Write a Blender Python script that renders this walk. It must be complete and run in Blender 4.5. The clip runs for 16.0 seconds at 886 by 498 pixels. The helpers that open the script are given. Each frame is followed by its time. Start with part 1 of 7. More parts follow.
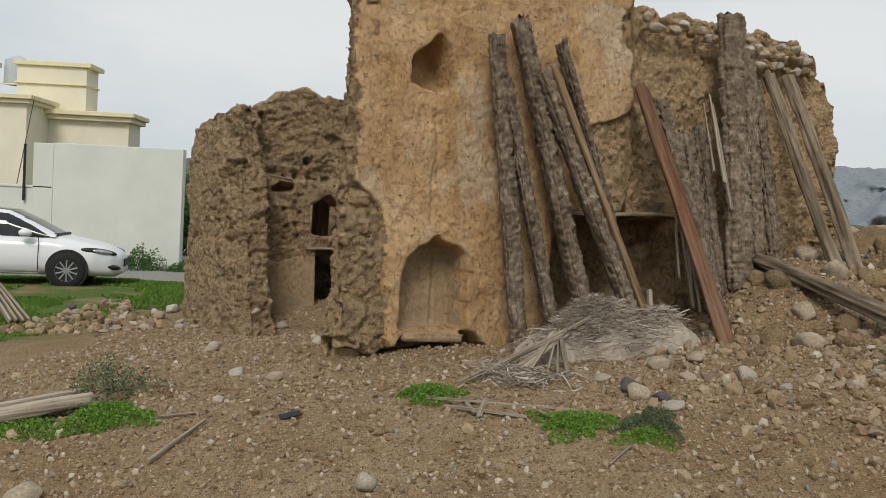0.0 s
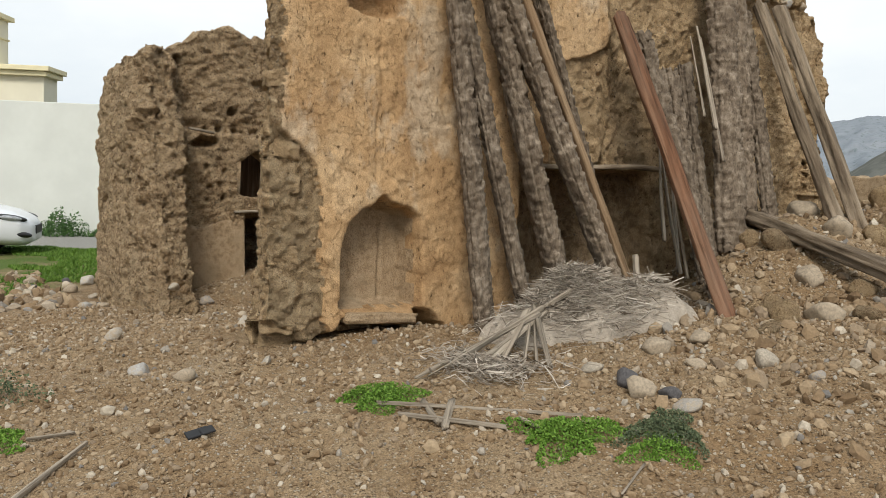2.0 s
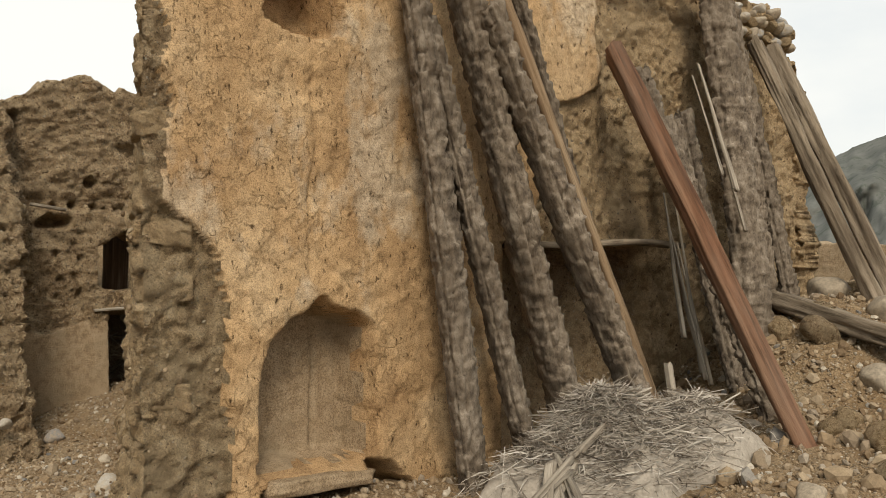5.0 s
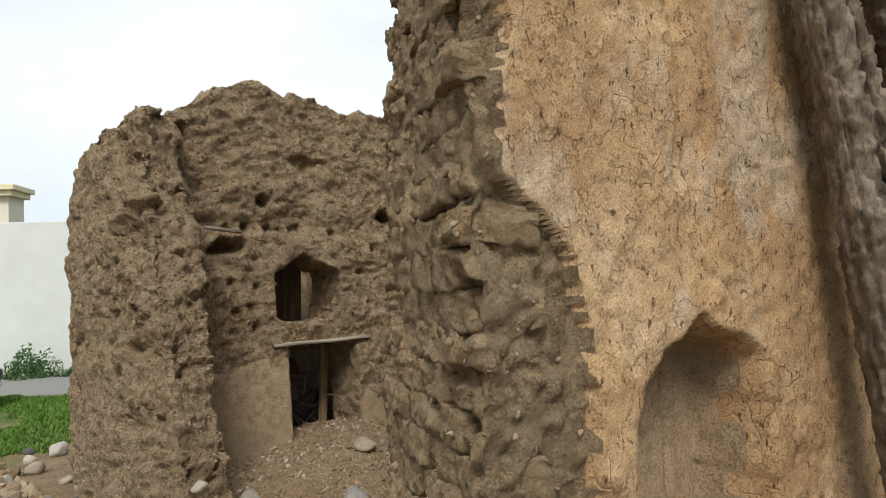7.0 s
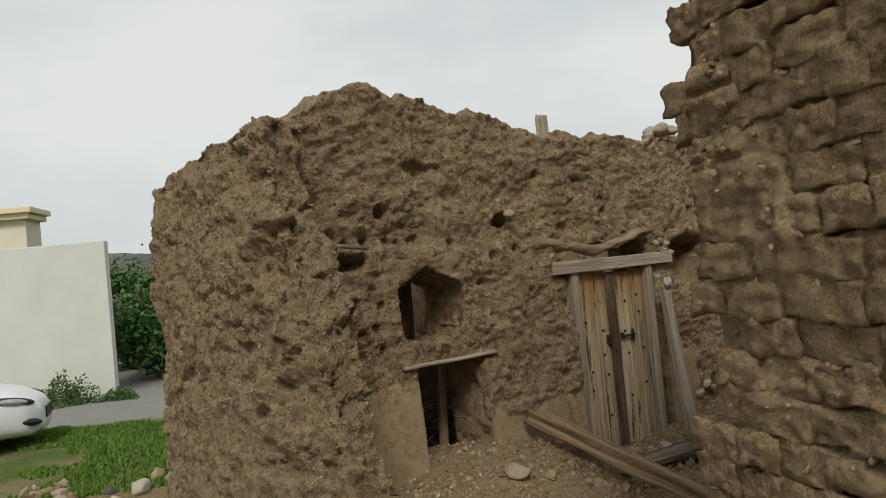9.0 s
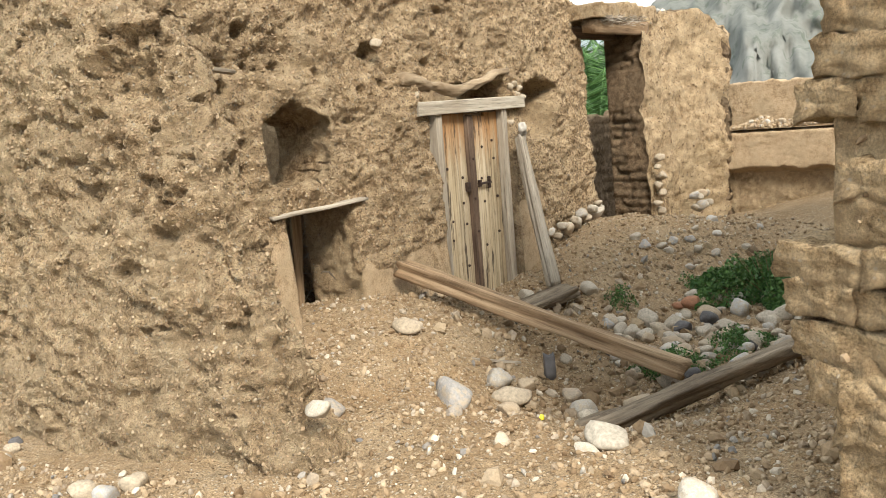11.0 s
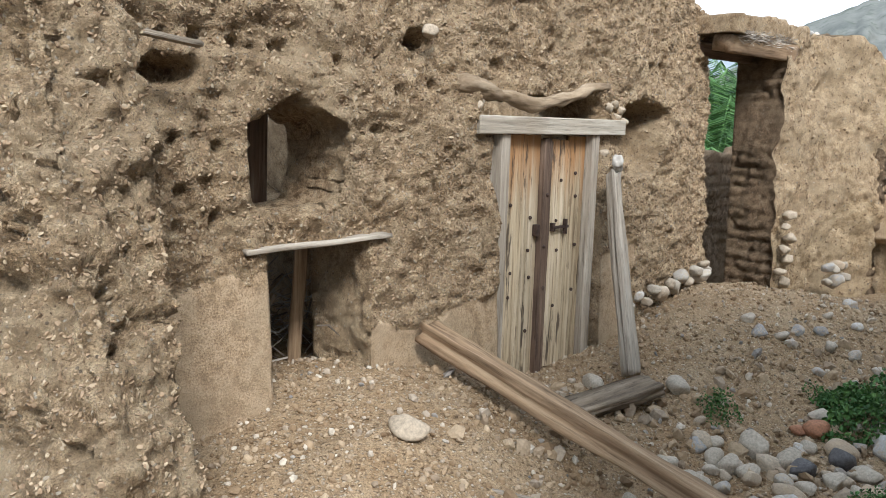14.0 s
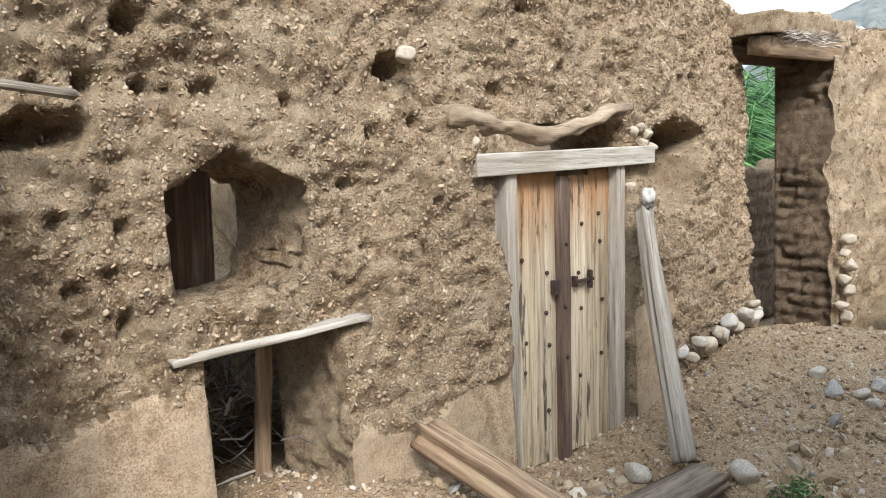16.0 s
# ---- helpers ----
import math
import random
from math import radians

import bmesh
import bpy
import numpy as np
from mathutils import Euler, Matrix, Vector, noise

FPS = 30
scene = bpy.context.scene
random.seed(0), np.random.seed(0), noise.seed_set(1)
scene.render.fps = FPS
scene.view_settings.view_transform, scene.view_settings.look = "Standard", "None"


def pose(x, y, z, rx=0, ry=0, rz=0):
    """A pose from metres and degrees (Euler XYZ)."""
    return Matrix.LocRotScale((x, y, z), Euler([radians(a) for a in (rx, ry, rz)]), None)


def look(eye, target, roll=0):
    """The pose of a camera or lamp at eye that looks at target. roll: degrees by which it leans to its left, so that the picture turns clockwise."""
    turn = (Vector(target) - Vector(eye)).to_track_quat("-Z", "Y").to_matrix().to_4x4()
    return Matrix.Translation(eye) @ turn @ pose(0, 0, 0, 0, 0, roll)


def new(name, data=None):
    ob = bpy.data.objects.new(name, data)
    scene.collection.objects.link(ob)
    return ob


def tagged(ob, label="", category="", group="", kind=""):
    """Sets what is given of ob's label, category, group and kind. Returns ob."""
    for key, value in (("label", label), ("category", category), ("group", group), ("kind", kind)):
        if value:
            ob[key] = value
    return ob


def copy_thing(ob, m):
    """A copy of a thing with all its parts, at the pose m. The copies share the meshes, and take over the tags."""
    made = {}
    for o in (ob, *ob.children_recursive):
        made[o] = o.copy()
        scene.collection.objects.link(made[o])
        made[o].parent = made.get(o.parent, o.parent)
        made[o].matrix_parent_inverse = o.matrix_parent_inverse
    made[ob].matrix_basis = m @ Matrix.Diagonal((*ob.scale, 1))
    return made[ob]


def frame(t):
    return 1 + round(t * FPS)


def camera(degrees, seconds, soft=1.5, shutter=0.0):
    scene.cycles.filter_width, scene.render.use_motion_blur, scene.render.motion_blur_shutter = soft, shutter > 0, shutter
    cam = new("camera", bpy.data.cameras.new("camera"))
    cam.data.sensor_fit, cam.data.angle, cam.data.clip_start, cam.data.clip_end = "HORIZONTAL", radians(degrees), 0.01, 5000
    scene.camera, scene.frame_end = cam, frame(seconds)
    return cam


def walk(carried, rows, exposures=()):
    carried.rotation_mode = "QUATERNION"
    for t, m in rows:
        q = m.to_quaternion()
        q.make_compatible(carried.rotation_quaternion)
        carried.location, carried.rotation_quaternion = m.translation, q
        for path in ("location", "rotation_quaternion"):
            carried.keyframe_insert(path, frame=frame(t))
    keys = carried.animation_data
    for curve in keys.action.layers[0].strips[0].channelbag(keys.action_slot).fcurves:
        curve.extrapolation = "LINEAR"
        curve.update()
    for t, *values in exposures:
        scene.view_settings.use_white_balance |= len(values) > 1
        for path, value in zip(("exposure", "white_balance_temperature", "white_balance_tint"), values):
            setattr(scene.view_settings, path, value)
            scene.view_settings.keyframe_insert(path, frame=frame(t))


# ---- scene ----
cam = camera(56.5, 16.0, soft=0.5)
PATH = [
    (0, (0.014, 0.018, 1.467), (0.033, 2.016, 1.401), 3.0),
    (0.5, (-0.016, 0.128, 1.439), (0.003, 2.127, 1.361), 3.5),
    (1, (-0.089, 0.383, 1.42), (-0.046, 2.378, 1.281), 5.0),
    (1.5, (-0.048, 0.676, 1.403), (0.078, 2.664, 1.223), 2.6),
    (2, (-0.01, 1.061, 1.46), (0.149, 3.048, 1.297), 2.2),
    (2.5, (-0.099, 1.428, 1.457), (0.09, 3.418, 1.372), 1.0),
    (3, (-0.212, 1.7, 1.561), (0.062, 3.681, 1.545), 0.1),
    (3.2, (-0.214, 1.763, 1.532), (0.064, 3.743, 1.492), 1.1),
    (5.3, (-0.244, 2.976, 1.538), (0.29, 4.903, 1.57), 0.0),
    (5.5, (-0.228, 3.146, 1.533), (0.417, 5.039, 1.577), -0.9),
    (6, (-0.355, 3.373, 1.579), (0.292, 5.265, 1.64), -3.4),
    (6.5, (-0.688, 3.65, 1.537), (-0.28, 5.606, 1.626), -3.3),
    (7, (-0.915, 3.934, 1.484), (-0.708, 5.922, 1.559), -2.1),
    (7.5, (-1.078, 4.173, 1.616), (-1.03, 6.172, 1.68), -2.6),
    (8, (-1.169, 4.215, 1.643), (-1.236, 6.213, 1.715), -3.0),
    (8.5, (-1.494, 4.31, 1.61), (-1.585, 6.305, 1.708), -2.8),
    (9, (-1.804, 4.494, 1.648), (-1.581, 6.48, 1.711), -5.5),
    (9.5, (-2.034, 4.764, 1.605), (-1.63, 6.72, 1.501), -4.4),
    (10, (-2.341, 4.895, 1.548), (-1.709, 6.777, 1.303), -3.7),
    (10.2, (-2.443, 4.95, 1.537), (-1.774, 6.814, 1.257), -4.4),
    (12.3, (-2.501, 5.881, 1.576), (-1.611, 7.647, 1.273), -2.5),
    (12.5, (-2.447, 5.946, 1.584), (-1.641, 7.751, 1.277), -2.0),
    (13, (-2.202, 6.092, 1.613), (-1.635, 7.987, 1.315), -1.1),
    (13.5, (-1.961, 6.252, 1.58), (-1.406, 8.149, 1.273), -0.4),
    (14, (-1.714, 6.489, 1.606), (-1.144, 8.383, 1.307), 1.9),
    (14.5, (-1.495, 6.749, 1.635), (-0.941, 8.652, 1.368), 1.3),
    (15, (-1.403, 6.967, 1.657), (-0.866, 8.877, 1.41), 0.4),
    (15.5, (-1.394, 7.167, 1.688), (-0.855, 9.079, 1.455), -0.6),
    (16, (-1.374, 7.306, 1.704), (-0.842, 9.218, 1.453), -1.7),
]
EXPOSURES = [
    (0.0, -0.18, 6800, 10), (1.0, -0.09, 6750, 10), (1.5, 0.27, 6750, 10), (3.0, 0.16, 6900, 10), (5.5, 0.27, 7300, 10), (6.5, 0.37, 7000, 10), (7.0, 0.28, 6500, 10), (7.5, 0.16, 6200, 10), (8.5, -0.35, 6800, 8),
    (9.0, -0.19, 7000, 8), (9.5, 0.28, 7700, 8), (10.0, 1.0, 7600, 8), (12.3, 1.68, 5900, 10), (13.0, 1.34, 5850, 10), (13.5, 1.32, 5850, 10), (14.5, 1.39, 5950, 10), (15.0, 1.44, 5900, 10), (16.0, 1.74, 5800, 10),
]
walk(cam, [(t, look(eye, target, roll)) for t, eye, target, roll in PATH], EXPOSURES)

# ---- world and sun: an overcast midday ----
world = bpy.data.worlds.new("overcast_sky")
scene.world = world
world.use_nodes = True
wn, wl = world.node_tree.nodes, world.node_tree.links
wn.clear()
w_out = wn.new("ShaderNodeOutputWorld")
w_bg = wn.new("ShaderNodeBackground")
w_sky = wn.new("ShaderNodeTexSky")
w_sky.sky_type = "NISHITA"
w_sky.sun_disc = False
w_sky.sun_elevation, w_sky.sun_rotation = radians(43), radians(187)
w_sky.dust_density = 3.0
w_co = wn.new("ShaderNodeTexCoord")
w_map = wn.new("ShaderNodeMapping")
w_map.inputs["Scale"].default_value = (1.0, 1.0, 2.6)
w_noise = wn.new("ShaderNodeTexNoise")
w_noise.inputs["Scale"].default_value = 1.7
w_noise.inputs["Detail"].default_value = 6.0
w_noise.inputs["Roughness"].default_value = 0.52
w_ramp = wn.new("ShaderNodeValToRGB")
w_ramp.color_ramp.elements[0].position, w_ramp.color_ramp.elements[0].color = 0.36, (6.3, 7.3, 8.4, 1)
w_ramp.color_ramp.elements[1].position, w_ramp.color_ramp.elements[1].color = 0.66, (9.2, 9.7, 10.0, 1)
w_mix = wn.new("ShaderNodeMixRGB")
w_mix.inputs["Fac"].default_value = 0.88
wl.new(w_co.outputs["Generated"], w_map.inputs["Vector"])
wl.new(w_map.outputs["Vector"], w_noise.inputs["Vector"])
wl.new(w_noise.outputs["Fac"], w_ramp.inputs["Fac"])
wl.new(w_sky.outputs["Color"], w_mix.inputs["Color1"])
wl.new(w_ramp.outputs["Color"], w_mix.inputs["Color2"])
wl.new(w_mix.outputs["Color"], w_bg.inputs["Color"])
w_bg.inputs["Strength"].default_value = 0.098
wl.new(w_bg.outputs["Background"], w_out.inputs["Surface"])
sun_data = bpy.data.lights.new("sun", "SUN")
sun_data.energy, sun_data.angle, sun_data.color = 2.1, radians(18), (1.0, 0.96, 0.9)
sun = new("sun", sun_data)
sun.matrix_world = look((-2, -11, 17), (0, 6, 1))

# ---- materials ----


def mat(name, rough=0.9, metal=0.0, spec=0.3):
    m = bpy.data.materials.new(name)
    m.use_nodes = True
    b = m.node_tree.nodes["Principled BSDF"]
    b.inputs["Roughness"].default_value = rough
    b.inputs["Metallic"].default_value = metal
    b.inputs["Specular IOR Level"].default_value = spec
    return m, m.node_tree.nodes, m.node_tree.links, b


def noise_node(n, l, co, scale, detail=5.0, rough=0.55, stretch=None):
    t = n.new("ShaderNodeTexNoise")
    t.inputs["Scale"].default_value, t.inputs["Detail"].default_value, t.inputs["Roughness"].default_value = scale, detail, rough
    if stretch:
        mp = n.new("ShaderNodeMapping")
        mp.inputs["Scale"].default_value = stretch
        l.new(co, mp.inputs["Vector"])
        l.new(mp.outputs["Vector"], t.inputs["Vector"])
    else:
        l.new(co, t.inputs["Vector"])
    return t.outputs["Fac"]


def ramp(n, l, fac, stops):
    r = n.new("ShaderNodeValToRGB")
    e = r.color_ramp.elements
    while len(e) < len(stops):
        e.new(0.5)
    for k, (p, c) in enumerate(stops):
        e[k].position, e[k].color = p, (*c, 1)
    l.new(fac, r.inputs["Fac"])
    return r.outputs["Color"]


def mixc(n, l, fac, a, b, kind="MIX"):
    m = n.new("ShaderNodeMixRGB")
    m.blend_type = kind
    for sock, v in (("Fac", fac), ("Color1", a), ("Color2", b)):
        if isinstance(v, (int, float)):
            m.inputs[sock].default_value = v
        elif isinstance(v, tuple):
            m.inputs[sock].default_value = (*v, 1)
        else:
            l.new(v, m.inputs[sock])
    return m.outputs["Color"]


def bump(n, l, b, fac, strength, dist, before=None):
    k = n.new("ShaderNodeBump")
    k.inputs["Strength"].default_value, k.inputs["Distance"].default_value = strength, dist
    l.new(fac, k.inputs["Height"])
    if before:
        l.new(before, k.inputs["Normal"])
    l.new(k.outputs["Normal"], b.inputs["Normal"])
    return k.outputs["Normal"]


def mud(name, dark, mid, light, pebble=0.5, pebble_scale=38.0, grey=(0.40, 0.35, 0.28), crack=False, relief=1.0, shade=0.80):
    """Sun-baked mud with straw and small stones in it."""
    m, n, l, b = mat(name, 0.95, 0, 0.15)
    co = n.new("ShaderNodeTexCoord").outputs["Object"]
    big = noise_node(n, l, co, 1.3, 4)
    fine = noise_node(n, l, co, 17, 8, 0.68)
    tint = noise_node(n, l, co, 4.2, 5, 0.6)
    c = ramp(n, l, fine, [(0.34, tuple(v * 0.7 for v in dark)), (0.42, dark), (0.5, mid), (0.62, light), (0.7, tuple(min(0.75, v * 1.15) for v in light))])
    grit = noise_node(n, l, co, 130, 4, 0.75)
    c = mixc(n, l, 0.75, c, ramp(n, l, grit, [(0.36, (0.30, 0.28, 0.26)), (0.48, (0.95, 0.95, 0.95)), (0.62, (1.5, 1.5, 1.48))]), "MULTIPLY")
    c = mixc(n, l, ramp(n, l, big, [(0.36, (0, 0, 0)), (0.68, (0.45, 0.45, 0.45))]), c, light)
    c = mixc(n, l, ramp(n, l, tint, [(0.46, (0, 0, 0)), (0.7, (0.7, 0.7, 0.7))]), c, grey)
    vo = n.new("ShaderNodeTexVoronoi")
    vo.inputs["Scale"].default_value = pebble_scale
    l.new(co, vo.inputs["Vector"])
    stone = ramp(n, l, vo.outputs["Color"], [(0.25, (0.16, 0.12, 0.085)), (0.5, (0.40, 0.32, 0.22)), (0.8, (0.52, 0.46, 0.37))])
    inside = ramp(n, l, vo.outputs["Distance"], [(0.16, (1, 1, 1)), (0.3, (0, 0, 0))])
    where = ramp(n, l, noise_node(n, l, co, 9, 3), [(0.5 - 0.14 * pebble, (0, 0, 0)), (0.66 - 0.1 * pebble, (pebble, pebble, pebble))])
    c = mixc(n, l, mixc(n, l, 1.0, inside, where, "MULTIPLY"), c, stone)
    c = mixc(n, l, 1.0, c, (shade, shade, shade), "MULTIPLY")
    l.new(c, b.inputs["Base Color"])
    k = bump(n, l, b, fine, 0.75 * relief, 0.03)
    k = bump(n, l, b, noise_node(n, l, co, 75, 6, 0.8), 1.0 * relief, 0.022, k)
    k = bump(n, l, b, mixc(n, l, 1.0, inside, where, "MULTIPLY"), 0.6 * pebble, 0.012, k)
    if crack:
        cr = n.new("ShaderNodeTexVoronoi")
        cr.feature = "DISTANCE_TO_EDGE"
        cr.inputs["Scale"].default_value = 2.1
        wob = mixc(n, l, 0.22, co, n_color(n, l, co, 5.0))
        l.new(wob, cr.inputs["Vector"])
        line = ramp(n, l, cr.outputs["Distance"], [(0.0, (0, 0, 0)), (0.012, (1, 1, 1))])
        patch = ramp(n, l, noise_node(n, l, co, 2.3, 2), [(0.5, (1, 1, 1)), (0.56, (0, 0, 0))])
        bump(n, l, b, mixc(n, l, 1.0, line, patch, "LIGHTEN"), 0.6, 0.012, k)
    return m


def plaster():
    """Tan clay plaster: straw pits, flaked skins with sharp rims, pale washed patches and hairline cracks."""
    m, n, l, b = mat("tan_mud_plaster", 0.95, 0, 0.12)
    co = n.new("ShaderNodeTexCoord").outputs["Object"]
    mid = noise_node(n, l, co, 2.4, 6, 0.62)
    fine = noise_node(n, l, co, 21, 8, 0.72)
    c = ramp(n, l, mid, [(0.36, (0.36, 0.225, 0.115)), (0.5, (0.455, 0.30, 0.16)), (0.64, (0.51, 0.36, 0.21))])
    c = mixc(n, l, 0.7, c, ramp(n, l, fine, [(0.33, (0.58, 0.54, 0.48)), (0.46, (0.98, 0.97, 0.96)), (0.66, (1.22, 1.22, 1.2))]), "MULTIPLY")
    wash = ramp(n, l, noise_node(n, l, co, 1.5, 9, 0.66, (1, 1, 0.6)), [(0.56, (0, 0, 0)), (0.62, (0.7, 0.7, 0.7))])
    c = mixc(n, l, wash, c, ramp(n, l, fine, [(0.35, (0.40, 0.31, 0.21)), (0.6, (0.58, 0.48, 0.355))]))
    flake = ramp(n, l, noise_node(n, l, co, 5.2, 9, 0.66), [(0.508, (0, 0, 0)), (0.522, (1, 1, 1))])
    c = mixc(n, l, 0.4, c, ramp(n, l, flake, [(0.0, (0.9, 0.88, 0.86)), (0.5, (0.62, 0.58, 0.54)), (1.0, (1.06, 1.06, 1.06))]), "MULTIPLY")
    straw = ramp(n, l, noise_node(n, l, co, 60, 3, 0.6, (1.0, 1.0, 0.45)), [(0.30, (0.25, 0.22, 0.2)), (0.37, (1, 1, 1))])
    c = mixc(n, l, 0.85, c, straw, "MULTIPLY")
    grit = noise_node(n, l, co, 170, 3, 0.7)
    c = mixc(n, l, 0.7, c, ramp(n, l, grit, [(0.36, (0.5, 0.48, 0.46)), (0.5, (1, 1, 1)), (0.64, (1.3, 1.3, 1.28))]), "MULTIPLY")
    l.new(c, b.inputs["Base Color"])
    cr = n.new("ShaderNodeTexVoronoi")
    cr.feature = "DISTANCE_TO_EDGE"
    cr.inputs["Scale"].default_value = 7.0
    l.new(mixc(n, l, 0.16, co, n_color(n, l, co, 9.0)), cr.inputs["Vector"])
    line = ramp(n, l, cr.outputs["Distance"], [(0.0, (0, 0, 0)), (0.02, (1, 1, 1))])
    patch = ramp(n, l, noise_node(n, l, co, 3.1, 3), [(0.43, (0, 0, 0)), (0.5, (1, 1, 1))])
    k = bump(n, l, b, fine, 0.7, 0.016)
    k = bump(n, l, b, flake, 0.7, 0.009, k)
    k = bump(n, l, b, straw, 0.8, 0.008, k)
    k = bump(n, l, b, grit, 0.7, 0.004, k)
    bump(n, l, b, mixc(n, l, 1.0, line, patch, "LIGHTEN"), 0.6, 0.008, k)
    return m


def door_plank():
    """Old door boards: silvered low down, still orange-brown where the lintel kept the rain off, with black rot in streaks."""
    m, n, l, b = mat("yellowed_door_plank", 0.85, 0, 0.2)
    co = n.new("ShaderNodeTexCoord").outputs["Object"]
    g = noise_node(n, l, co, 1.6, 8, 0.7, (13, 13, 0.35))
    c = ramp(n, l, g, [(0.32, (0.16, 0.115, 0.07)), (0.46, (0.38, 0.30, 0.19)), (0.7, (0.56, 0.47, 0.34))])
    streak = noise_node(n, l, co, 1.6, 6, 0.75, (42, 42, 1.2))
    c = mixc(n, l, 0.8, c, ramp(n, l, streak, [(0.36, (0.35, 0.33, 0.3)), (0.46, (0.96, 0.96, 0.96)), (0.66, (1.25, 1.25, 1.25))]), "MULTIPLY")
    xyz = n.new("ShaderNodeSeparateXYZ")
    l.new(co, xyz.inputs["Vector"])
    add = n.new("ShaderNodeMath")
    add.operation = "MULTIPLY_ADD"
    add.inputs[1].default_value = 0.9
    l.new(noise_node(n, l, co, 2.0, 5, 0.7, (9, 9, 0.5)), add.inputs[0])
    l.new(xyz.outputs["Z"], add.inputs[2])
    c = mixc(n, l, warm(n, l, add.outputs["Value"], 1.48, 1.85), c, (0.34, 0.165, 0.06))
    rot = ramp(n, l, noise_node(n, l, co, 2.2, 6, 0.7, (8, 8, 0.9)), [(0.56, (0, 0, 0)), (0.63, (0.9, 0.9, 0.9))])
    c = mixc(n, l, rot, c, (0.05, 0.036, 0.026))
    rnd = n.new("ShaderNodeObjectInfo").outputs["Random"]
    c = mixc(n, l, 1.0, c, ramp(n, l, rnd, [(0, (0.85,) * 3), (1, (1.15,) * 3)]), "MULTIPLY")
    l.new(c, b.inputs["Base Color"])
    k = bump(n, l, b, g, 0.7, 0.012)
    bump(n, l, b, streak, 0.8, 0.008, k)
    return m


def warm(n, l, sock, lo, hi):
    r = n.new("ShaderNodeMapRange")
    r.inputs["From Min"].default_value, r.inputs["From Max"].default_value, r.inputs["To Max"].default_value = lo, hi, 0.85
    l.new(sock, r.inputs["Value"])
    return r.outputs["Result"]


def hill_mat(name, dark, mid, light):
    """Bare rock slopes, at the scale of a hillside; any haze is put into the given colours."""
    m, n, l, b = mat(name, 1.0, 0, 0.0)
    co = n.new("ShaderNodeTexCoord").outputs["Object"]
    f = noise_node(n, l, co, 0.035, 9, 0.68)
    c = ramp(n, l, f, [(0.36, dark), (0.5, mid), (0.64, light)])
    scrub = ramp(n, l, noise_node(n, l, co, 0.12, 6, 0.7), [(0.54, (1, 1, 1)), (0.62, (0.72, 0.78, 0.72))])
    l.new(mixc(n, l, 1.0, c, scrub, "MULTIPLY"), b.inputs["Base Color"])
    bump(n, l, b, f, 0.3, 2.0)
    return m


def n_color(n, l, co, scale):
    t = n.new("ShaderNodeTexNoise")
    t.inputs["Scale"].default_value = scale
    l.new(co, t.inputs["Vector"])
    return t.outputs["Color"]


def wood(name, dark, mid, light, grain=(26, 26, 1.2), random_tint=0.25, stain=None, relief=0.6):
    """Weathered timber; the grain runs along the piece's own z axis."""
    m, n, l, b = mat(name, 0.85, 0, 0.2)
    co = n.new("ShaderNodeTexCoord").outputs["Object"]
    g = noise_node(n, l, co, 1.6, 8, 0.7, grain)
    c = ramp(n, l, g, [(0.3, dark), (0.5, mid), (0.72, light)])
    streak = noise_node(n, l, co, 1.6, 6, 0.75, tuple(v * 3.2 for v in grain))
    c = mixc(n, l, 0.8, c, ramp(n, l, streak, [(0.36, (0.35, 0.33, 0.31)), (0.46, (0.95, 0.95, 0.95)), (0.66, (1.25, 1.25, 1.25))]), "MULTIPLY")
    big = noise_node(n, l, co, 3.0, 4, 0.6, (1, 1, 0.35))
    c = mixc(n, l, ramp(n, l, big, [(0.42, (0, 0, 0)), (0.66, (0.65, 0.65, 0.65))]), c, stain or dark)
    rnd = n.new("ShaderNodeObjectInfo").outputs["Random"]
    c = mixc(n, l, 1.0, c, ramp(n, l, rnd, [(0, (1 - random_tint,) * 3), (1, (1 + random_tint,) * 3)]), "MULTIPLY")
    l.new(c, b.inputs["Base Color"])
    k = bump(n, l, b, g, relief, 0.012)
    bump(n, l, b, streak, 0.7, 0.006, k)
    return m


def stone_mat(name):
    m, n, l, b = mat(name, 0.85, 0, 0.3)
    co = n.new("ShaderNodeTexCoord").outputs["Object"]
    rnd = n.new("ShaderNodeObjectInfo").outputs["Random"]
    base = ramp(n, l, rnd, [(0, (0.46, 0.42, 0.36)), (0.2, (0.30, 0.29, 0.27)), (0.4, (0.55, 0.49, 0.40)), (0.6, (0.38, 0.30, 0.21)), (0.78, (0.26, 0.27, 0.28)), (1, (0.52, 0.50, 0.46))])
    f = noise_node(n, l, co, 22, 7, 0.65)
    c = mixc(n, l, 0.7, base, ramp(n, l, f, [(0.3, (0.55, 0.52, 0.48)), (0.7, (1.25, 1.22, 1.18))]), "MULTIPLY")
    dust = ramp(n, l, noise_node(n, l, co, 6, 4), [(0.46, (0, 0, 0)), (0.62, (0.6, 0.6, 0.6))])
    c = mixc(n, l, dust, c, (0.42, 0.33, 0.22))
    l.new(c, b.inputs["Base Color"])
    k = bump(n, l, b, f, 0.5, 0.01)
    bump(n, l, b, noise_node(n, l, co, 90, 3), 0.4, 0.003, k)
    return m


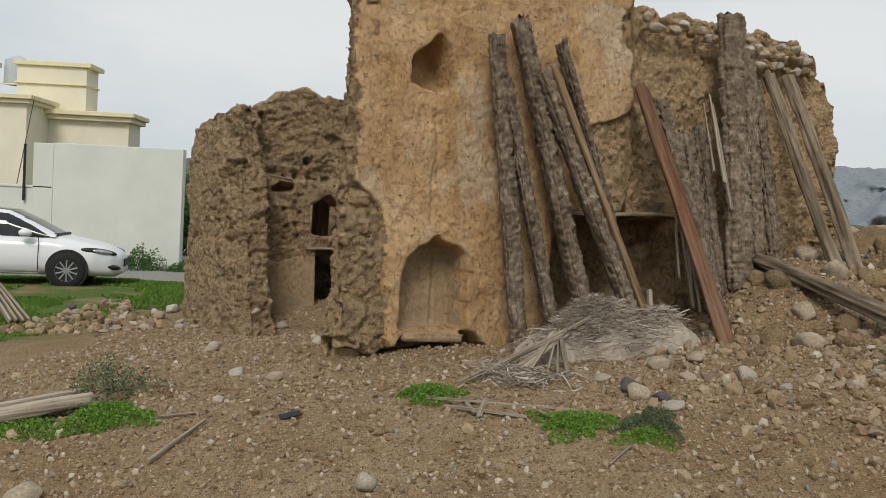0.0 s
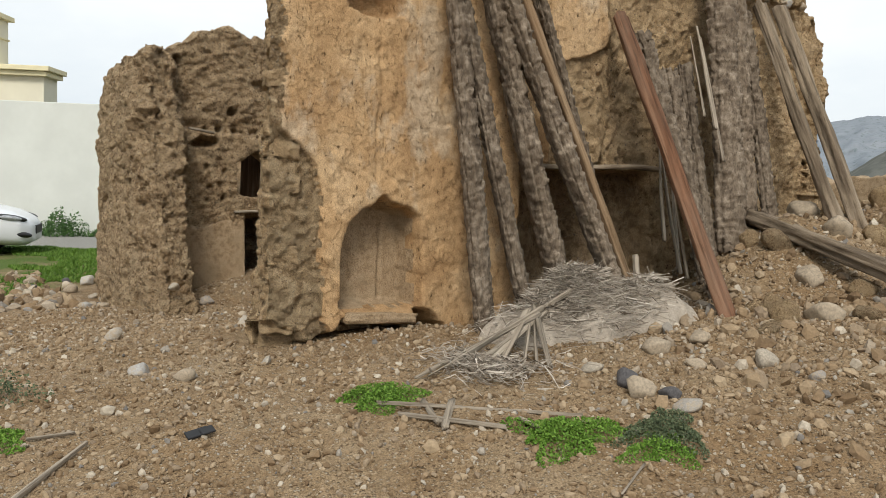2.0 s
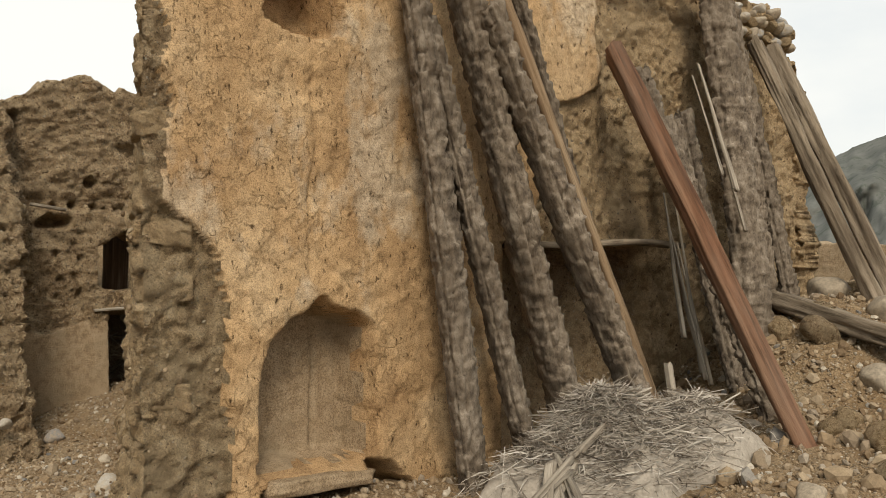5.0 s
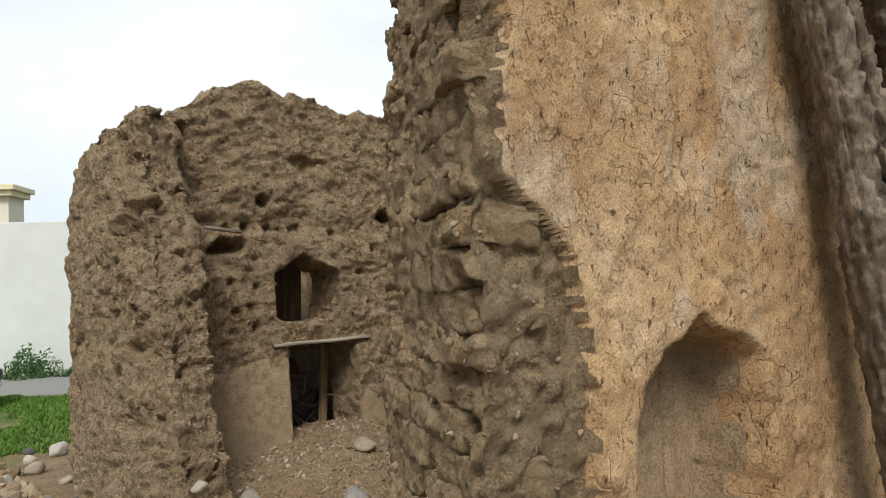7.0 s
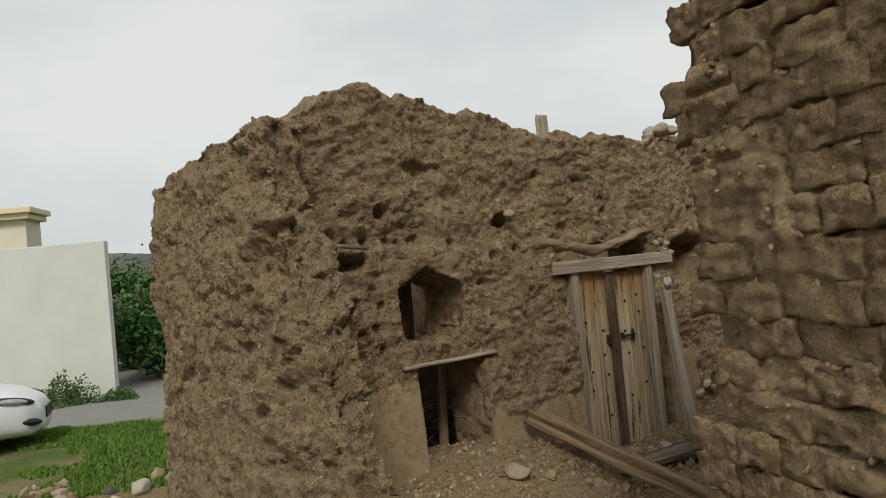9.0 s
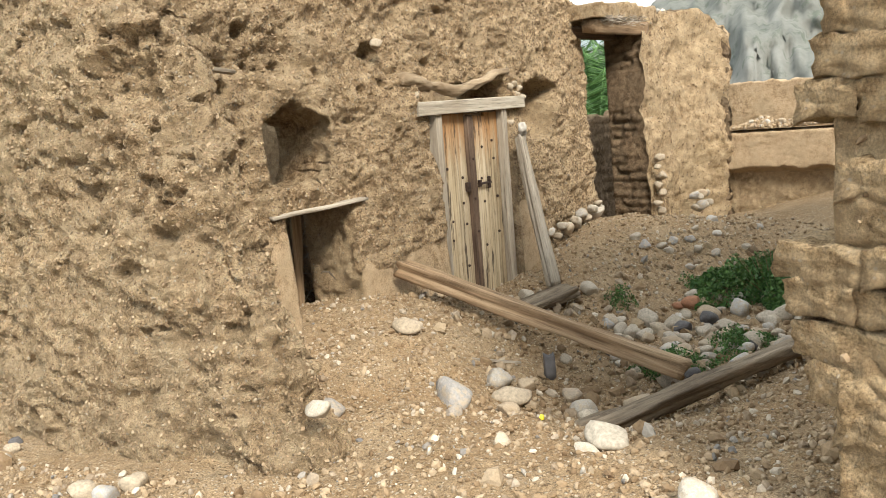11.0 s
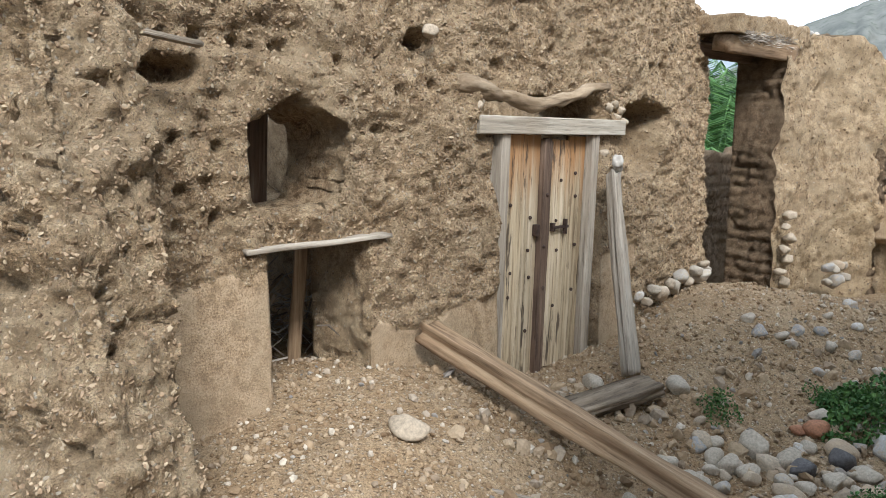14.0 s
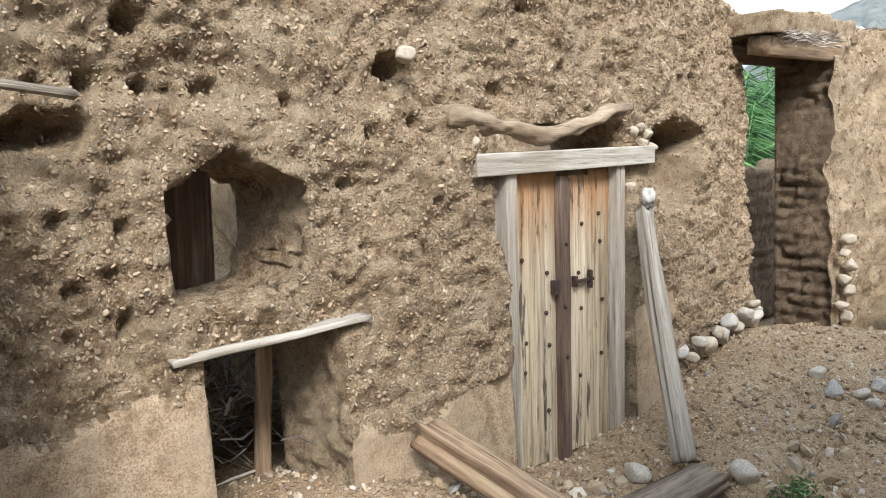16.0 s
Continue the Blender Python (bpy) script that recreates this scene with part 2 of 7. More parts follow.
def chips(name, stops, rough=0.9):
    """Loose small pieces, each piece of one colour."""
    m, n, l, b = mat(name, rough, 0, 0.25)
    isl = n.new("ShaderNodeNewGeometry").outputs["Random Per Island"]
    co = n.new("ShaderNodeTexCoord").outputs["Object"]
    c = ramp(n, l, isl, stops)
    f = noise_node(n, l, co, 60, 4, 0.7)
    c = mixc(n, l, 0.6, c, ramp(n, l, f, [(0.3, (0.6, 0.6, 0.6)), (0.7, (1.3, 1.3, 1.3))]), "MULTIPLY")
    l.new(c, b.inputs["Base Color"])
    bump(n, l, b, f, 0.4, 0.004)
    return m


def plain(name, colour, rough=0.6, metal=0.0, spec=0.4, var=0.12, scale=6.0):
    m, n, l, b = mat(name, rough, metal, spec)
    co = n.new("ShaderNodeTexCoord").outputs["Object"]
    f = noise_node(n, l, co, scale, 5, 0.6)
    lo, hi = tuple(v * (1 - var) for v in colour), tuple(min(1, v * (1 + var)) for v in colour)
    l.new(ramp(n, l, f, [(0.35, lo), (0.68, hi)]), b.inputs["Base Color"])
    return m


M_PLASTER = plaster()
M_CORE = mud("mud_and_gravel_core", (0.25, 0.165, 0.09), (0.435, 0.305, 0.18), (0.56, 0.425, 0.265), 0.95, 48, (0.48, 0.365, 0.23), False, 1.25, 0.96)
M_LIME = mud("exposed_gravelly_mud", (0.32, 0.215, 0.115), (0.53, 0.38, 0.22), (0.63, 0.48, 0.30), 0.7, 55, (0.52, 0.40, 0.25), False, 1.2)
M_SMOOTH = mud("smooth_clay_render", (0.33, 0.23, 0.135), (0.43, 0.31, 0.19), (0.49, 0.365, 0.235), 0.2, 60, (0.42, 0.325, 0.21), False, 0.6)
M_BRICK = mud("mud_brick", (0.30, 0.195, 0.10), (0.47, 0.33, 0.185), (0.57, 0.42, 0.255), 0.5, 45, (0.50, 0.37, 0.225), False, 1.1, 1.0)
# brown brick darkened in its colour for the shade inside the far doorway
M_DARKBRICK = mud("shaded_brown_brick", (0.11, 0.072, 0.042), (0.185, 0.125, 0.075), (0.26, 0.185, 0.115), 0.4, 40, (0.2, 0.145, 0.09), False, 1.0)
M_PALM = wood("palm_trunk_bark", (0.045, 0.032, 0.023), (0.185, 0.145, 0.105), (0.37, 0.31, 0.24), (10, 10, 6), 0.12, (0.12, 0.09, 0.062), 1.0)
M_GREYWOOD = wood("grey_weathered_wood", (0.10, 0.08, 0.06), (0.32, 0.275, 0.215), (0.50, 0.45, 0.37), (11, 11, 0.55), 0.15, (0.25, 0.20, 0.145))
M_BROWNWOOD = wood("brown_split_timber", (0.08, 0.05, 0.03), (0.27, 0.185, 0.11), (0.43, 0.33, 0.215), (10, 10, 0.5), 0.1, (0.22, 0.135, 0.075))
M_OLDWOOD = wood("old_brown_grey_timber", (0.05, 0.036, 0.025), (0.21, 0.165, 0.115), (0.38, 0.31, 0.23), (9, 9, 0.9), 0.15, (0.13, 0.095, 0.065), 0.9)
M_LINTELWOOD = wood("grey_lintel_wood", (0.10, 0.08, 0.06), (0.34, 0.30, 0.235), (0.52, 0.47, 0.39), (0.55, 11, 11), 0.1, (0.27, 0.22, 0.16))
M_REDWOOD = wood("red_brown_timber", (0.07, 0.036, 0.022), (0.20, 0.098, 0.055), (0.28, 0.17, 0.105), (10, 10, 0.35), 0.05, (0.20, 0.155, 0.115), 0.9)
M_DOORWOOD = door_plank()
M_DARKWOOD = wood("dark_door_batten", (0.05, 0.032, 0.022), (0.12, 0.08, 0.055), (0.26, 0.20, 0.145), (11, 11, 0.5), 0.1)
M_STONE = stone_mat("river_stone")
M_PALE = plain("pale_stone", (0.35, 0.305, 0.24), 0.85, 0, 0.3, 0.25, 14)
M_DARKSTONE = plain("dark_stone", (0.09, 0.085, 0.085), 0.8, 0, 0.3, 0.3, 14)
M_REDSTONE = plain("reddish_stone", (0.28, 0.135, 0.075), 0.8, 0, 0.3, 0.25, 14)
M_TANSTONE = plain("tan_stone", (0.33, 0.27, 0.195), 0.85, 0, 0.3, 0.25, 12)
M_IRON = plain("rusted_iron", (0.055, 0.035, 0.026), 0.75, 0.5, 0.4, 0.4, 40)
M_CHIPS = chips("gravel_chips", [(0, (0.15, 0.097, 0.053)), (0.3, (0.27, 0.19, 0.112)), (0.55, (0.37, 0.285, 0.185)), (0.8, (0.23, 0.172, 0.115)), (0.95, (0.48, 0.42, 0.33)), (1, (0.15, 0.14, 0.13))])
M_WALLCHIPS = chips("wall_gravel", [(0, (0.12, 0.08, 0.045)), (0.3, (0.22, 0.15, 0.09)), (0.65, (0.29, 0.21, 0.13)), (0.9, (0.35, 0.275, 0.18)), (1, (0.18, 0.15, 0.11))])
M_THATCH = chips("dry_palm_thatch", [(0, (0.10, 0.08, 0.06)), (0.3, (0.28, 0.235, 0.185)), (0.7, (0.44, 0.39, 0.32)), (0.9, (0.52, 0.47, 0.40)), (1, (0.2, 0.155, 0.11))])
M_LEAF = chips("green_leaf", [(0, (0.03, 0.075, 0.022)), (0.5, (0.06, 0.135, 0.035)), (1, (0.10, 0.19, 0.05))], 0.6)
M_WEED = chips("bright_weed", [(0, (0.07, 0.145, 0.018)), (0.5, (0.12, 0.24, 0.03)), (1, (0.19, 0.32, 0.055))], 0.6)
M_GREYWEED = chips("grey_green_weed", [(0, (0.055, 0.085, 0.045)), (1, (0.15, 0.175, 0.09))], 0.7)
M_GRASS = chips("grass_blade", [(0, (0.05, 0.115, 0.012)), (0.5, (0.095, 0.19, 0.022)), (1, (0.16, 0.255, 0.05))], 0.6)
M_WHITEWALL = plain("pale_green_white_paint", (0.60, 0.62, 0.575), 0.8, 0, 0.2, 0.05, 1.2)
M_CREAM = plain("cream_paint", (0.70, 0.665, 0.53), 0.8, 0, 0.2, 0.05, 1.2)
M_CREAMTRIM = plain("yellow_cream_trim", (0.70, 0.635, 0.42), 0.8, 0, 0.2, 0.06, 2)
M_CAR = plain("white_car_paint", (0.72, 0.74, 0.76), 0.25, 0, 0.5, 0.02, 2)
M_TYRE = plain("tyre_rubber", (0.018, 0.018, 0.019), 0.8, 0, 0.3, 0.2, 20)
M_ALLOY = plain("alloy_wheel", (0.42, 0.43, 0.44), 0.35, 0.9, 0.5, 0.05, 20)
M_CHROME = plain("chrome", (0.7, 0.71, 0.72), 0.15, 1.0, 0.5, 0.03, 20)
M_GLASSDARK = plain("dark_car_glass", (0.012, 0.014, 0.016), 0.05, 0, 0.6, 0.1, 3)
M_BLACK = plain("black_plastic", (0.015, 0.015, 0.016), 0.5, 0, 0.4, 0.2, 12)
M_LAMP = plain("headlight_glass", (0.35, 0.36, 0.37), 0.08, 0.2, 0.6, 0.3, 30)
M_TANK = plain("grey_tank", (0.45, 0.5, 0.54), 0.6, 0, 0.4, 0.06, 3)
M_RAG = plain("white_rag", (0.42, 0.39, 0.34), 0.9, 0, 0.2, 0.15, 30)
M_YELLOW = plain("yellow_plastic", (0.65, 0.60, 0.03), 0.5, 0, 0.4, 0.1, 30)
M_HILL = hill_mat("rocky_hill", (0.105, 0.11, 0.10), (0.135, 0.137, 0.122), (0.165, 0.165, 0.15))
# paler and bluer than the near hill: distance haze painted as base colour
M_FARHILL = hill_mat("haze_tinted_far_hill", (0.20, 0.225, 0.25), (0.225, 0.25, 0.275), (0.25, 0.27, 0.295))


def ground_material():
    m, n, l, b = mat("gravelly_earth", 0.95, 0, 0.15)
    co = n.new("ShaderNodeTexCoord").outputs["Object"]
    fine = noise_node(n, l, co, 26, 8, 0.72)
    mid = noise_node(n, l, co, 2.6, 5, 0.6)
    c = ramp(n, l, fine, [(0.28, (0.155, 0.10, 0.055)), (0.5, (0.30, 0.21, 0.125)), (0.72, (0.43, 0.335, 0.225))])
    c = mixc(n, l, ramp(n, l, mid, [(0.4, (0, 0, 0)), (0.66, (0.6, 0.6, 0.6))]), c, (0.40, 0.315, 0.215))
    c = mixc(n, l, ramp(n, l, noise_node(n, l, co, 0.8, 4), [(0.5, (0, 0, 0)), (0.68, (0.5, 0.5, 0.5))]), c, (0.245, 0.15, 0.075))
    vo = n.new("ShaderNodeTexVoronoi")
    vo.inputs["Scale"].default_value = 52
    l.new(co, vo.inputs["Vector"])
    stone = ramp(n, l, vo.outputs["Color"], [(0.2, (0.20, 0.135, 0.085)), (0.5, (0.40, 0.31, 0.21)), (0.8, (0.52, 0.45, 0.36))])
    inside = ramp(n, l, vo.outputs["Distance"], [(0.2, (1, 1, 1)), (0.42, (0, 0, 0))])
    c = mixc(n, l, inside, c, stone)
    grit = noise_node(n, l, co, 140, 4, 0.75)
    c = mixc(n, l, 0.8, c, ramp(n, l, grit, [(0.36, (0.4, 0.38, 0.36)), (0.5, (0.92, 0.92, 0.92)), (0.64, (1.35, 1.35, 1.35))]), "MULTIPLY")
    c = mixc(n, l, 1.0, c, (0.86, 0.83, 0.77), "MULTIPLY")
    # green soil on the open plot, grey gravel on the track behind it
    xyz = n.new("ShaderNodeSeparateXYZ")
    l.new(co, xyz.inputs["Vector"])

    def band(sock, lo, hi):
        r = n.new("ShaderNodeMapRange")
        r.inputs["From Min"].default_value, r.inputs["From Max"].default_value = lo, hi
        l.new(sock, r.inputs["Value"])
        return r.outputs["Result"]

    far_y, left_x = band(xyz.outputs["Y"], 6.2, 8.4), band(xyz.outputs["X"], -3.9, -4.8)
    plot = mixc(n, l, 1.0, far_y, left_x, "MULTIPLY")
    patch = ramp(n, l, noise_node(n, l, co, 0.9, 5, 0.65), [(0.38, (0.1, 0.1, 0.1)), (0.55, (0.9, 0.9, 0.9))])
    c = mixc(n, l, mixc(n, l, 1.0, plot, patch, "MULTIPLY"), c, ramp(n, l, fine, [(0.3, (0.035, 0.07, 0.012)), (0.7, (0.11, 0.19, 0.035))]))
    track = mixc(n, l, 1.0, band(xyz.outputs["Y"], 17.2, 18.4), left_x, "MULTIPLY")
    c = mixc(n, l, track, c, ramp(n, l, fine, [(0.3, (0.20, 0.195, 0.175)), (0.7, (0.36, 0.35, 0.32))]))
    l.new(c, b.inputs["Base Color"])
    k = bump(n, l, b, fine, 0.8, 0.02)
    bump(n, l, b, inside, 0.7, 0.015, k)
    return m


M_GROUND = ground_material()

# ---- plan frame: u runs along both ruined walls, v goes away from the first eye ----
TURN = radians(28)
CU, SU = math.cos(TURN), math.sin(TURN)
rng = np.random.default_rng(7)


def uvz(u, v, z):
    """World places, as an array of rows, from places in the plan frame."""
    u, v, z = np.broadcast_arrays(np.asarray(u, float), np.asarray(v, float), np.asarray(z, float))
    return np.stack([CU * u - SU * v, SU * u + CU * v, z], -1)


def P(u, v, z):
    return Vector(uvz(u, v, z).tolist())


def to_uv(x, y):
    return CU * x + SU * y, -SU * x + CU * y


# ---- noise on arrays ----


def _lattice(ix, iy, iz, seed):
    h = (ix.astype(np.int64) * 374761393 + iy.astype(np.int64) * 668265263 + iz.astype(np.int64) * 2246822519 + seed * 3266489917) & 0xFFFFFFFF
    h = ((h ^ (h >> 13)) * 1274126177) & 0xFFFFFFFF
    h = ((h ^ (h >> 16)) * 1540483477) & 0xFFFFFFFF
    return (h & 0xFFFFFF) / float(0xFFFFFF)


def vnoise(p, seed=0):
    f = np.floor(p)
    t = p - f
    t = t * t * (3 - 2 * t)
    i = f.astype(np.int64)
    out = 0
    for a in (0, 1):
        for b in (0, 1):
            for c in (0, 1):
                w = (t[..., 0] if a else 1 - t[..., 0]) * (t[..., 1] if b else 1 - t[..., 1]) * (t[..., 2] if c else 1 - t[..., 2])
                out = out + w * _lattice(i[..., 0] + a, i[..., 1] + b, i[..., 2] + c, seed)
    return out


def fbm(p, octaves=4, gain=0.5, seed=0):
    """About -1 to 1."""
    s, amp, tot = 0, 1.0, 0
    for k in range(octaves):
        s = s + amp * (vnoise(p * 2.03**k, seed + k) * 2 - 1)
        tot += amp
        amp *= gain
    return s / tot * 1.6


def lumps(p, seed=0):
    """Distance to the nearest of scattered points: low in the middle of a lump."""
    i = np.floor(p).astype(np.int64)
    best = np.full(p.shape[:-1], 9.0)
    for a in (-1, 0, 1):
        for b in (-1, 0, 1):
            for c in (-1, 0, 1):
                j = i + (a, b, c)
                q = np.stack([_lattice(j[..., 0], j[..., 1], j[..., 2], seed + k) for k in (1, 2, 3)], -1) + j
                best = np.minimum(best, ((q - p) ** 2).sum(-1))
    return np.sqrt(best)


def smooth(a, b, x):
    t = np.clip((np.asarray(x, float) - a) / (b - a), 0, 1)
    return t * t * (3 - 2 * t)


def in_poly(a, z, poly):
    inside = np.zeros(np.shape(a), bool)
    n = len(poly)
    for k in range(n):
        (x1, y1), (x2, y2) = poly[k], poly[(k + 1) % n]
        cond = (y1 > z) != (y2 > z)
        inside ^= cond & (a < (x2 - x1) * (z - y1) / ((y2 - y1) if y2 != y1 else 1e-9) + x1)
    return inside


# ---- mesh makers ----


def mesh_object(name, verts, faces, mats, parent=None, index=None, shade=True):
    me = bpy.data.meshes.new(name)
    me.from_pydata(np.asarray(verts).tolist(), [], faces if isinstance(faces, list) else faces.tolist())
    for m in mats if isinstance(mats, (list, tuple)) else [mats]:
        me.materials.append(m)
    if index is not None:
        me.polygons.foreach_set("material_index", np.asarray(index, np.int32))
    me.polygons.foreach_set("use_smooth", np.full(len(me.polygons), shade))
    me.update()
    ob = new(name, me)
    ob.parent = parent
    return ob


def part(name, bm, material, parent, label="", shade=False):
    me = bpy.data.meshes.new(name)
    bm.to_mesh(me)
    bm.free()
    for m in material if isinstance(material, (list, tuple)) else [material]:
        me.materials.append(m)
    if shade:
        me.polygons.foreach_set("use_smooth", np.full(len(me.polygons), True))
    ob = new(name, me)
    ob.parent = parent
    return tagged(ob, label) if label else ob


def empty(name, m=None):
    ob = new(name)
    ob.empty_display_size = 0.1
    if m is not None:
        ob.matrix_world = m
    return ob


def box(bm, lo, hi, bevel=0.0, m=None):
    """A bevelled box from corner to corner, added to bm."""
    lo, hi = Vector(lo), Vector(hi)
    t = Matrix.Translation((lo + hi) / 2) @ Matrix.Diagonal((*(hi - lo), 1))
    r = bmesh.ops.create_cube(bm, size=1, matrix=t)
    vs = r["verts"]
    if bevel:
        es = list({e for v in vs for e in v.link_edges})
        out = bmesh.ops.bevel(bm, geom=es, offset=bevel, segments=2, affect="EDGES", profile=0.6)
        vs = list({v for f in out["faces"] for v in f.verts} | {v for v in vs if v.is_valid})
    if m is not None:
        bmesh.ops.transform(bm, matrix=m, verts=vs)
    return vs


def slab(name, a0, a1, z0, top, front, thick, step, mats, depth=None, openings=(), which=None, side=None, skew=None, side_mat=0, frame_fn=uvz, segs=8, parent=None):
    """A wall with a worked front, ragged top, real reveals in its openings, and a back. front and depth are functions of arrays (a, z)."""
    na = max(2, int(round((a1 - a0) / step)))
    a = np.linspace(a0, a1, na + 1)
    t = np.asarray(top(a), float) * np.ones(na + 1)
    nz = max(2, int(round((t.max() - z0) / step)))
    r = np.linspace(0, 1, nz + 1)[:, None]
    Z = z0 + (t[None, :] - z0) * r
    A = np.broadcast_to(a[None, :], Z.shape)
    F = np.asarray(front(A, Z), float) * np.ones(Z.shape)
    D = np.array(depth(A, Z)) if depth else 0 * Z
    for _ in range(2):
        e = np.pad(D, 1, mode="edge")
        mean = sum(e[j:j + D.shape[0], i:i + D.shape[1]] for j in range(3) for i in range(3)) / 9
        D = np.where(np.abs(D - mean) > 0.025, mean, D)
    ca, cz = (A[:-1, :-1] + A[1:, 1:]) / 2, (Z[:-1, :-1] + Z[1:, 1:]) / 2
    keep = np.ones((nz, na), bool)
    for poly in openings:
        keep &= ~in_poly(ca, cz, poly)
    shift = skew(A, Z) if skew else 0 * Z
    n_front = Z.size
    vf = frame_fn(A, F + D, Z).reshape(-1, 3)
    vb = frame_fn(A + shift, F + thick, Z).reshape(-1, 3)
    idx = np.arange(n_front).reshape(nz + 1, na + 1)
    jj, ii = np.nonzero(keep)
    f1 = np.stack([idx[jj, ii], idx[jj, ii + 1], idx[jj + 1, ii + 1], idx[jj + 1, ii]], 1)
    fb = f1[:, ::-1] + n_front
    mi = (which(ca, cz)[jj, ii] if which else np.zeros(len(jj), int))
    pad = np.pad(keep, 1)
    edges, outs = [], np.zeros((n_front, 2))
    for dj, di, p, q in ((-1, 0, (0, 0), (0, 1)), (1, 0, (1, 1), (1, 0)), (0, -1, (1, 0), (0, 0)), (0, 1, (0, 1), (1, 1))):
        m = keep & ~pad[1 + dj:nz + 1 + dj, 1 + di:na + 1 + di]
        j, i = np.nonzero(m)
        e = np.stack([idx[j + p[0], i + p[1]], idx[j + q[0], i + q[1]]], 1)
        edges.append(e)
        for c in (0, 1):
            np.add.at(outs, e[:, c], (di, dj))
    edges = np.concatenate(edges)
    outs /= np.maximum(1e-6, np.linalg.norm(outs, axis=1))[:, None]
    bv = np.unique(edges)
    # ease the grid's steps along the edges of openings
    inner = bv[(bv % (na + 1) > 0) & (bv % (na + 1) < na) & (bv >= na + 1) & (bv < n_front - na - 1)]
    for sheet in (vf, vb):
        for _ in range(5):
            acc, cnt = np.zeros_like(sheet), np.zeros(n_front)
            for c in (0, 1):
                np.add.at(acc, edges[:, c], sheet[edges[:, 1 - c]])
                np.add.at(cnt, edges[:, c], 1)
            sheet[inner] = 0.4 * sheet[inner] + 0.6 * acc[inner] / cnt[inner][:, None]
    loc = np.full(n_front, -1)
    loc[bv] = np.arange(len(bv))
    o3 = frame_fn(outs[bv, 0], 0 * bv, outs[bv, 1])
    rings = []
    for k in range(1, segs):
        w = k / segs
        q = vf[bv] * (1 - w) + vb[bv] * w
        amount = side(q, outs[bv]) if side else 0.02 * fbm(q * 6, 3)
        rings.append(q + o3 * np.asarray(amount)[:, None])
    verts = np.concatenate([vf, vb] + rings)
    sides = []
    ring_id = [bv] + [2 * n_front + k * len(bv) + np.arange(len(bv)) for k in range(segs - 1)] + [bv + n_front]
    for k in range(segs):
        lo, hi = ring_id[k][loc[edges]], ring_id[k + 1][loc[edges]]
        sides.append(np.stack([lo[:, 0], hi[:, 0], hi[:, 1], lo[:, 1]], 1))
    sides = np.concatenate(sides)
    faces = np.concatenate([f1, fb, sides])
    index = np.concatenate([mi, np.full(len(fb), side_mat), np.full(len(sides), side_mat)])
    used = np.unique(faces)
    remap = np.full(len(verts), -1)
    remap[used] = np.arange(len(used))
    ob = mesh_object(name, verts[used], remap[faces], mats, parent, index)
    flank = np.concatenate([q[outs[bv, 0] < -0.5] for q in rings]) if segs > 1 else vf[:0]
    return ob, (vf, f1, mi, flank)


ICO_T = (1 + 5**0.5) / 2
ICO_V = np.array([(-1, ICO_T, 0), (1, ICO_T, 0), (-1, -ICO_T, 0), (1, -ICO_T, 0), (0, -1, ICO_T), (0, 1, ICO_T), (0, -1, -ICO_T), (0, 1, -ICO_T), (ICO_T, 0, -1), (ICO_T, 0, 1), (-ICO_T, 0, -1), (-ICO_T, 0, 1)]) / 1.902
ICO_F = np.array([(0, 11, 5), (0, 5, 1), (0, 1, 7), (0, 7, 10), (0, 10, 11), (1, 5, 9), (5, 11, 4), (11, 10, 2), (10, 7, 6), (7, 1, 8), (3, 9, 4), (3, 4, 2), (3, 2, 6), (3, 6, 8), (3, 8, 9), (4, 9, 5), (2, 4, 11), (6, 2, 10), (8, 6, 7), (9, 8, 1)])


def turns(n):
    q = rng.normal(size=(n, 4))
    q /= np.linalg.norm(q, axis=1)[:, None]
    w, x, y, z = q.T
    return np.stack([np.stack([1 - 2 * (y * y + z * z), 2 * (x * y - z * w), 2 * (x * z + y * w)], -1), np.stack([2 * (x * y + z * w), 1 - 2 * (x * x + z * z), 2 * (y * z - x * w)], -1), np.stack([2 * (x * z - y * w), 2 * (y * z + x * w), 1 - 2 * (x * x + y * y)], -1)], 1)


def scatter_chips(name, places, size, material, label, category, flat=0.6, parent=None):
    """Many small uneven stones in one mesh."""
    n = len(places)
    v = ICO_V[None] * (0.75 + 0.5 * rng.random((n, 12, 1)))
    v = v * np.stack([np.ones(n), 0.6 + 0.4 * rng.random(n), flat * (0.7 + 0.6 * rng.random(n))], -1)[:, None, :]
    v = np.einsum("nij,nkj->nki", turns(n), v) * np.asarray(size)[:, None, None] + np.asarray(places)[:, None, :]
    f = (ICO_F[None] + 12 * np.arange(n)[:, None, None]).reshape(-1, 3)
    ob = mesh_object(name, v.reshape(-1, 3), f, material, parent, shade=False)
    return tagged(ob, label, category, kind="stuff")


def wall_chips(name, data, n, lo, hi, label, skip=(), parent=None):
    vf, f1, mi = data[:3]
    hi = 0.8 * hi
    ok = np.ones(len(f1), bool)
    for k in skip:
        ok &= mi != k
    f = f1[ok]
    sel = f[rng.integers(0, len(f), n)]
    w = rng.dirichlet((1, 1, 1, 1), n)
    p = (vf[sel] * w[..., None]).sum(1)
    s = lo + (hi - lo) * rng.random(n) ** 3
    return scatter_chips(name, p, s, M_WALLCHIPS, label, "embedded gravel", 0.38, parent)


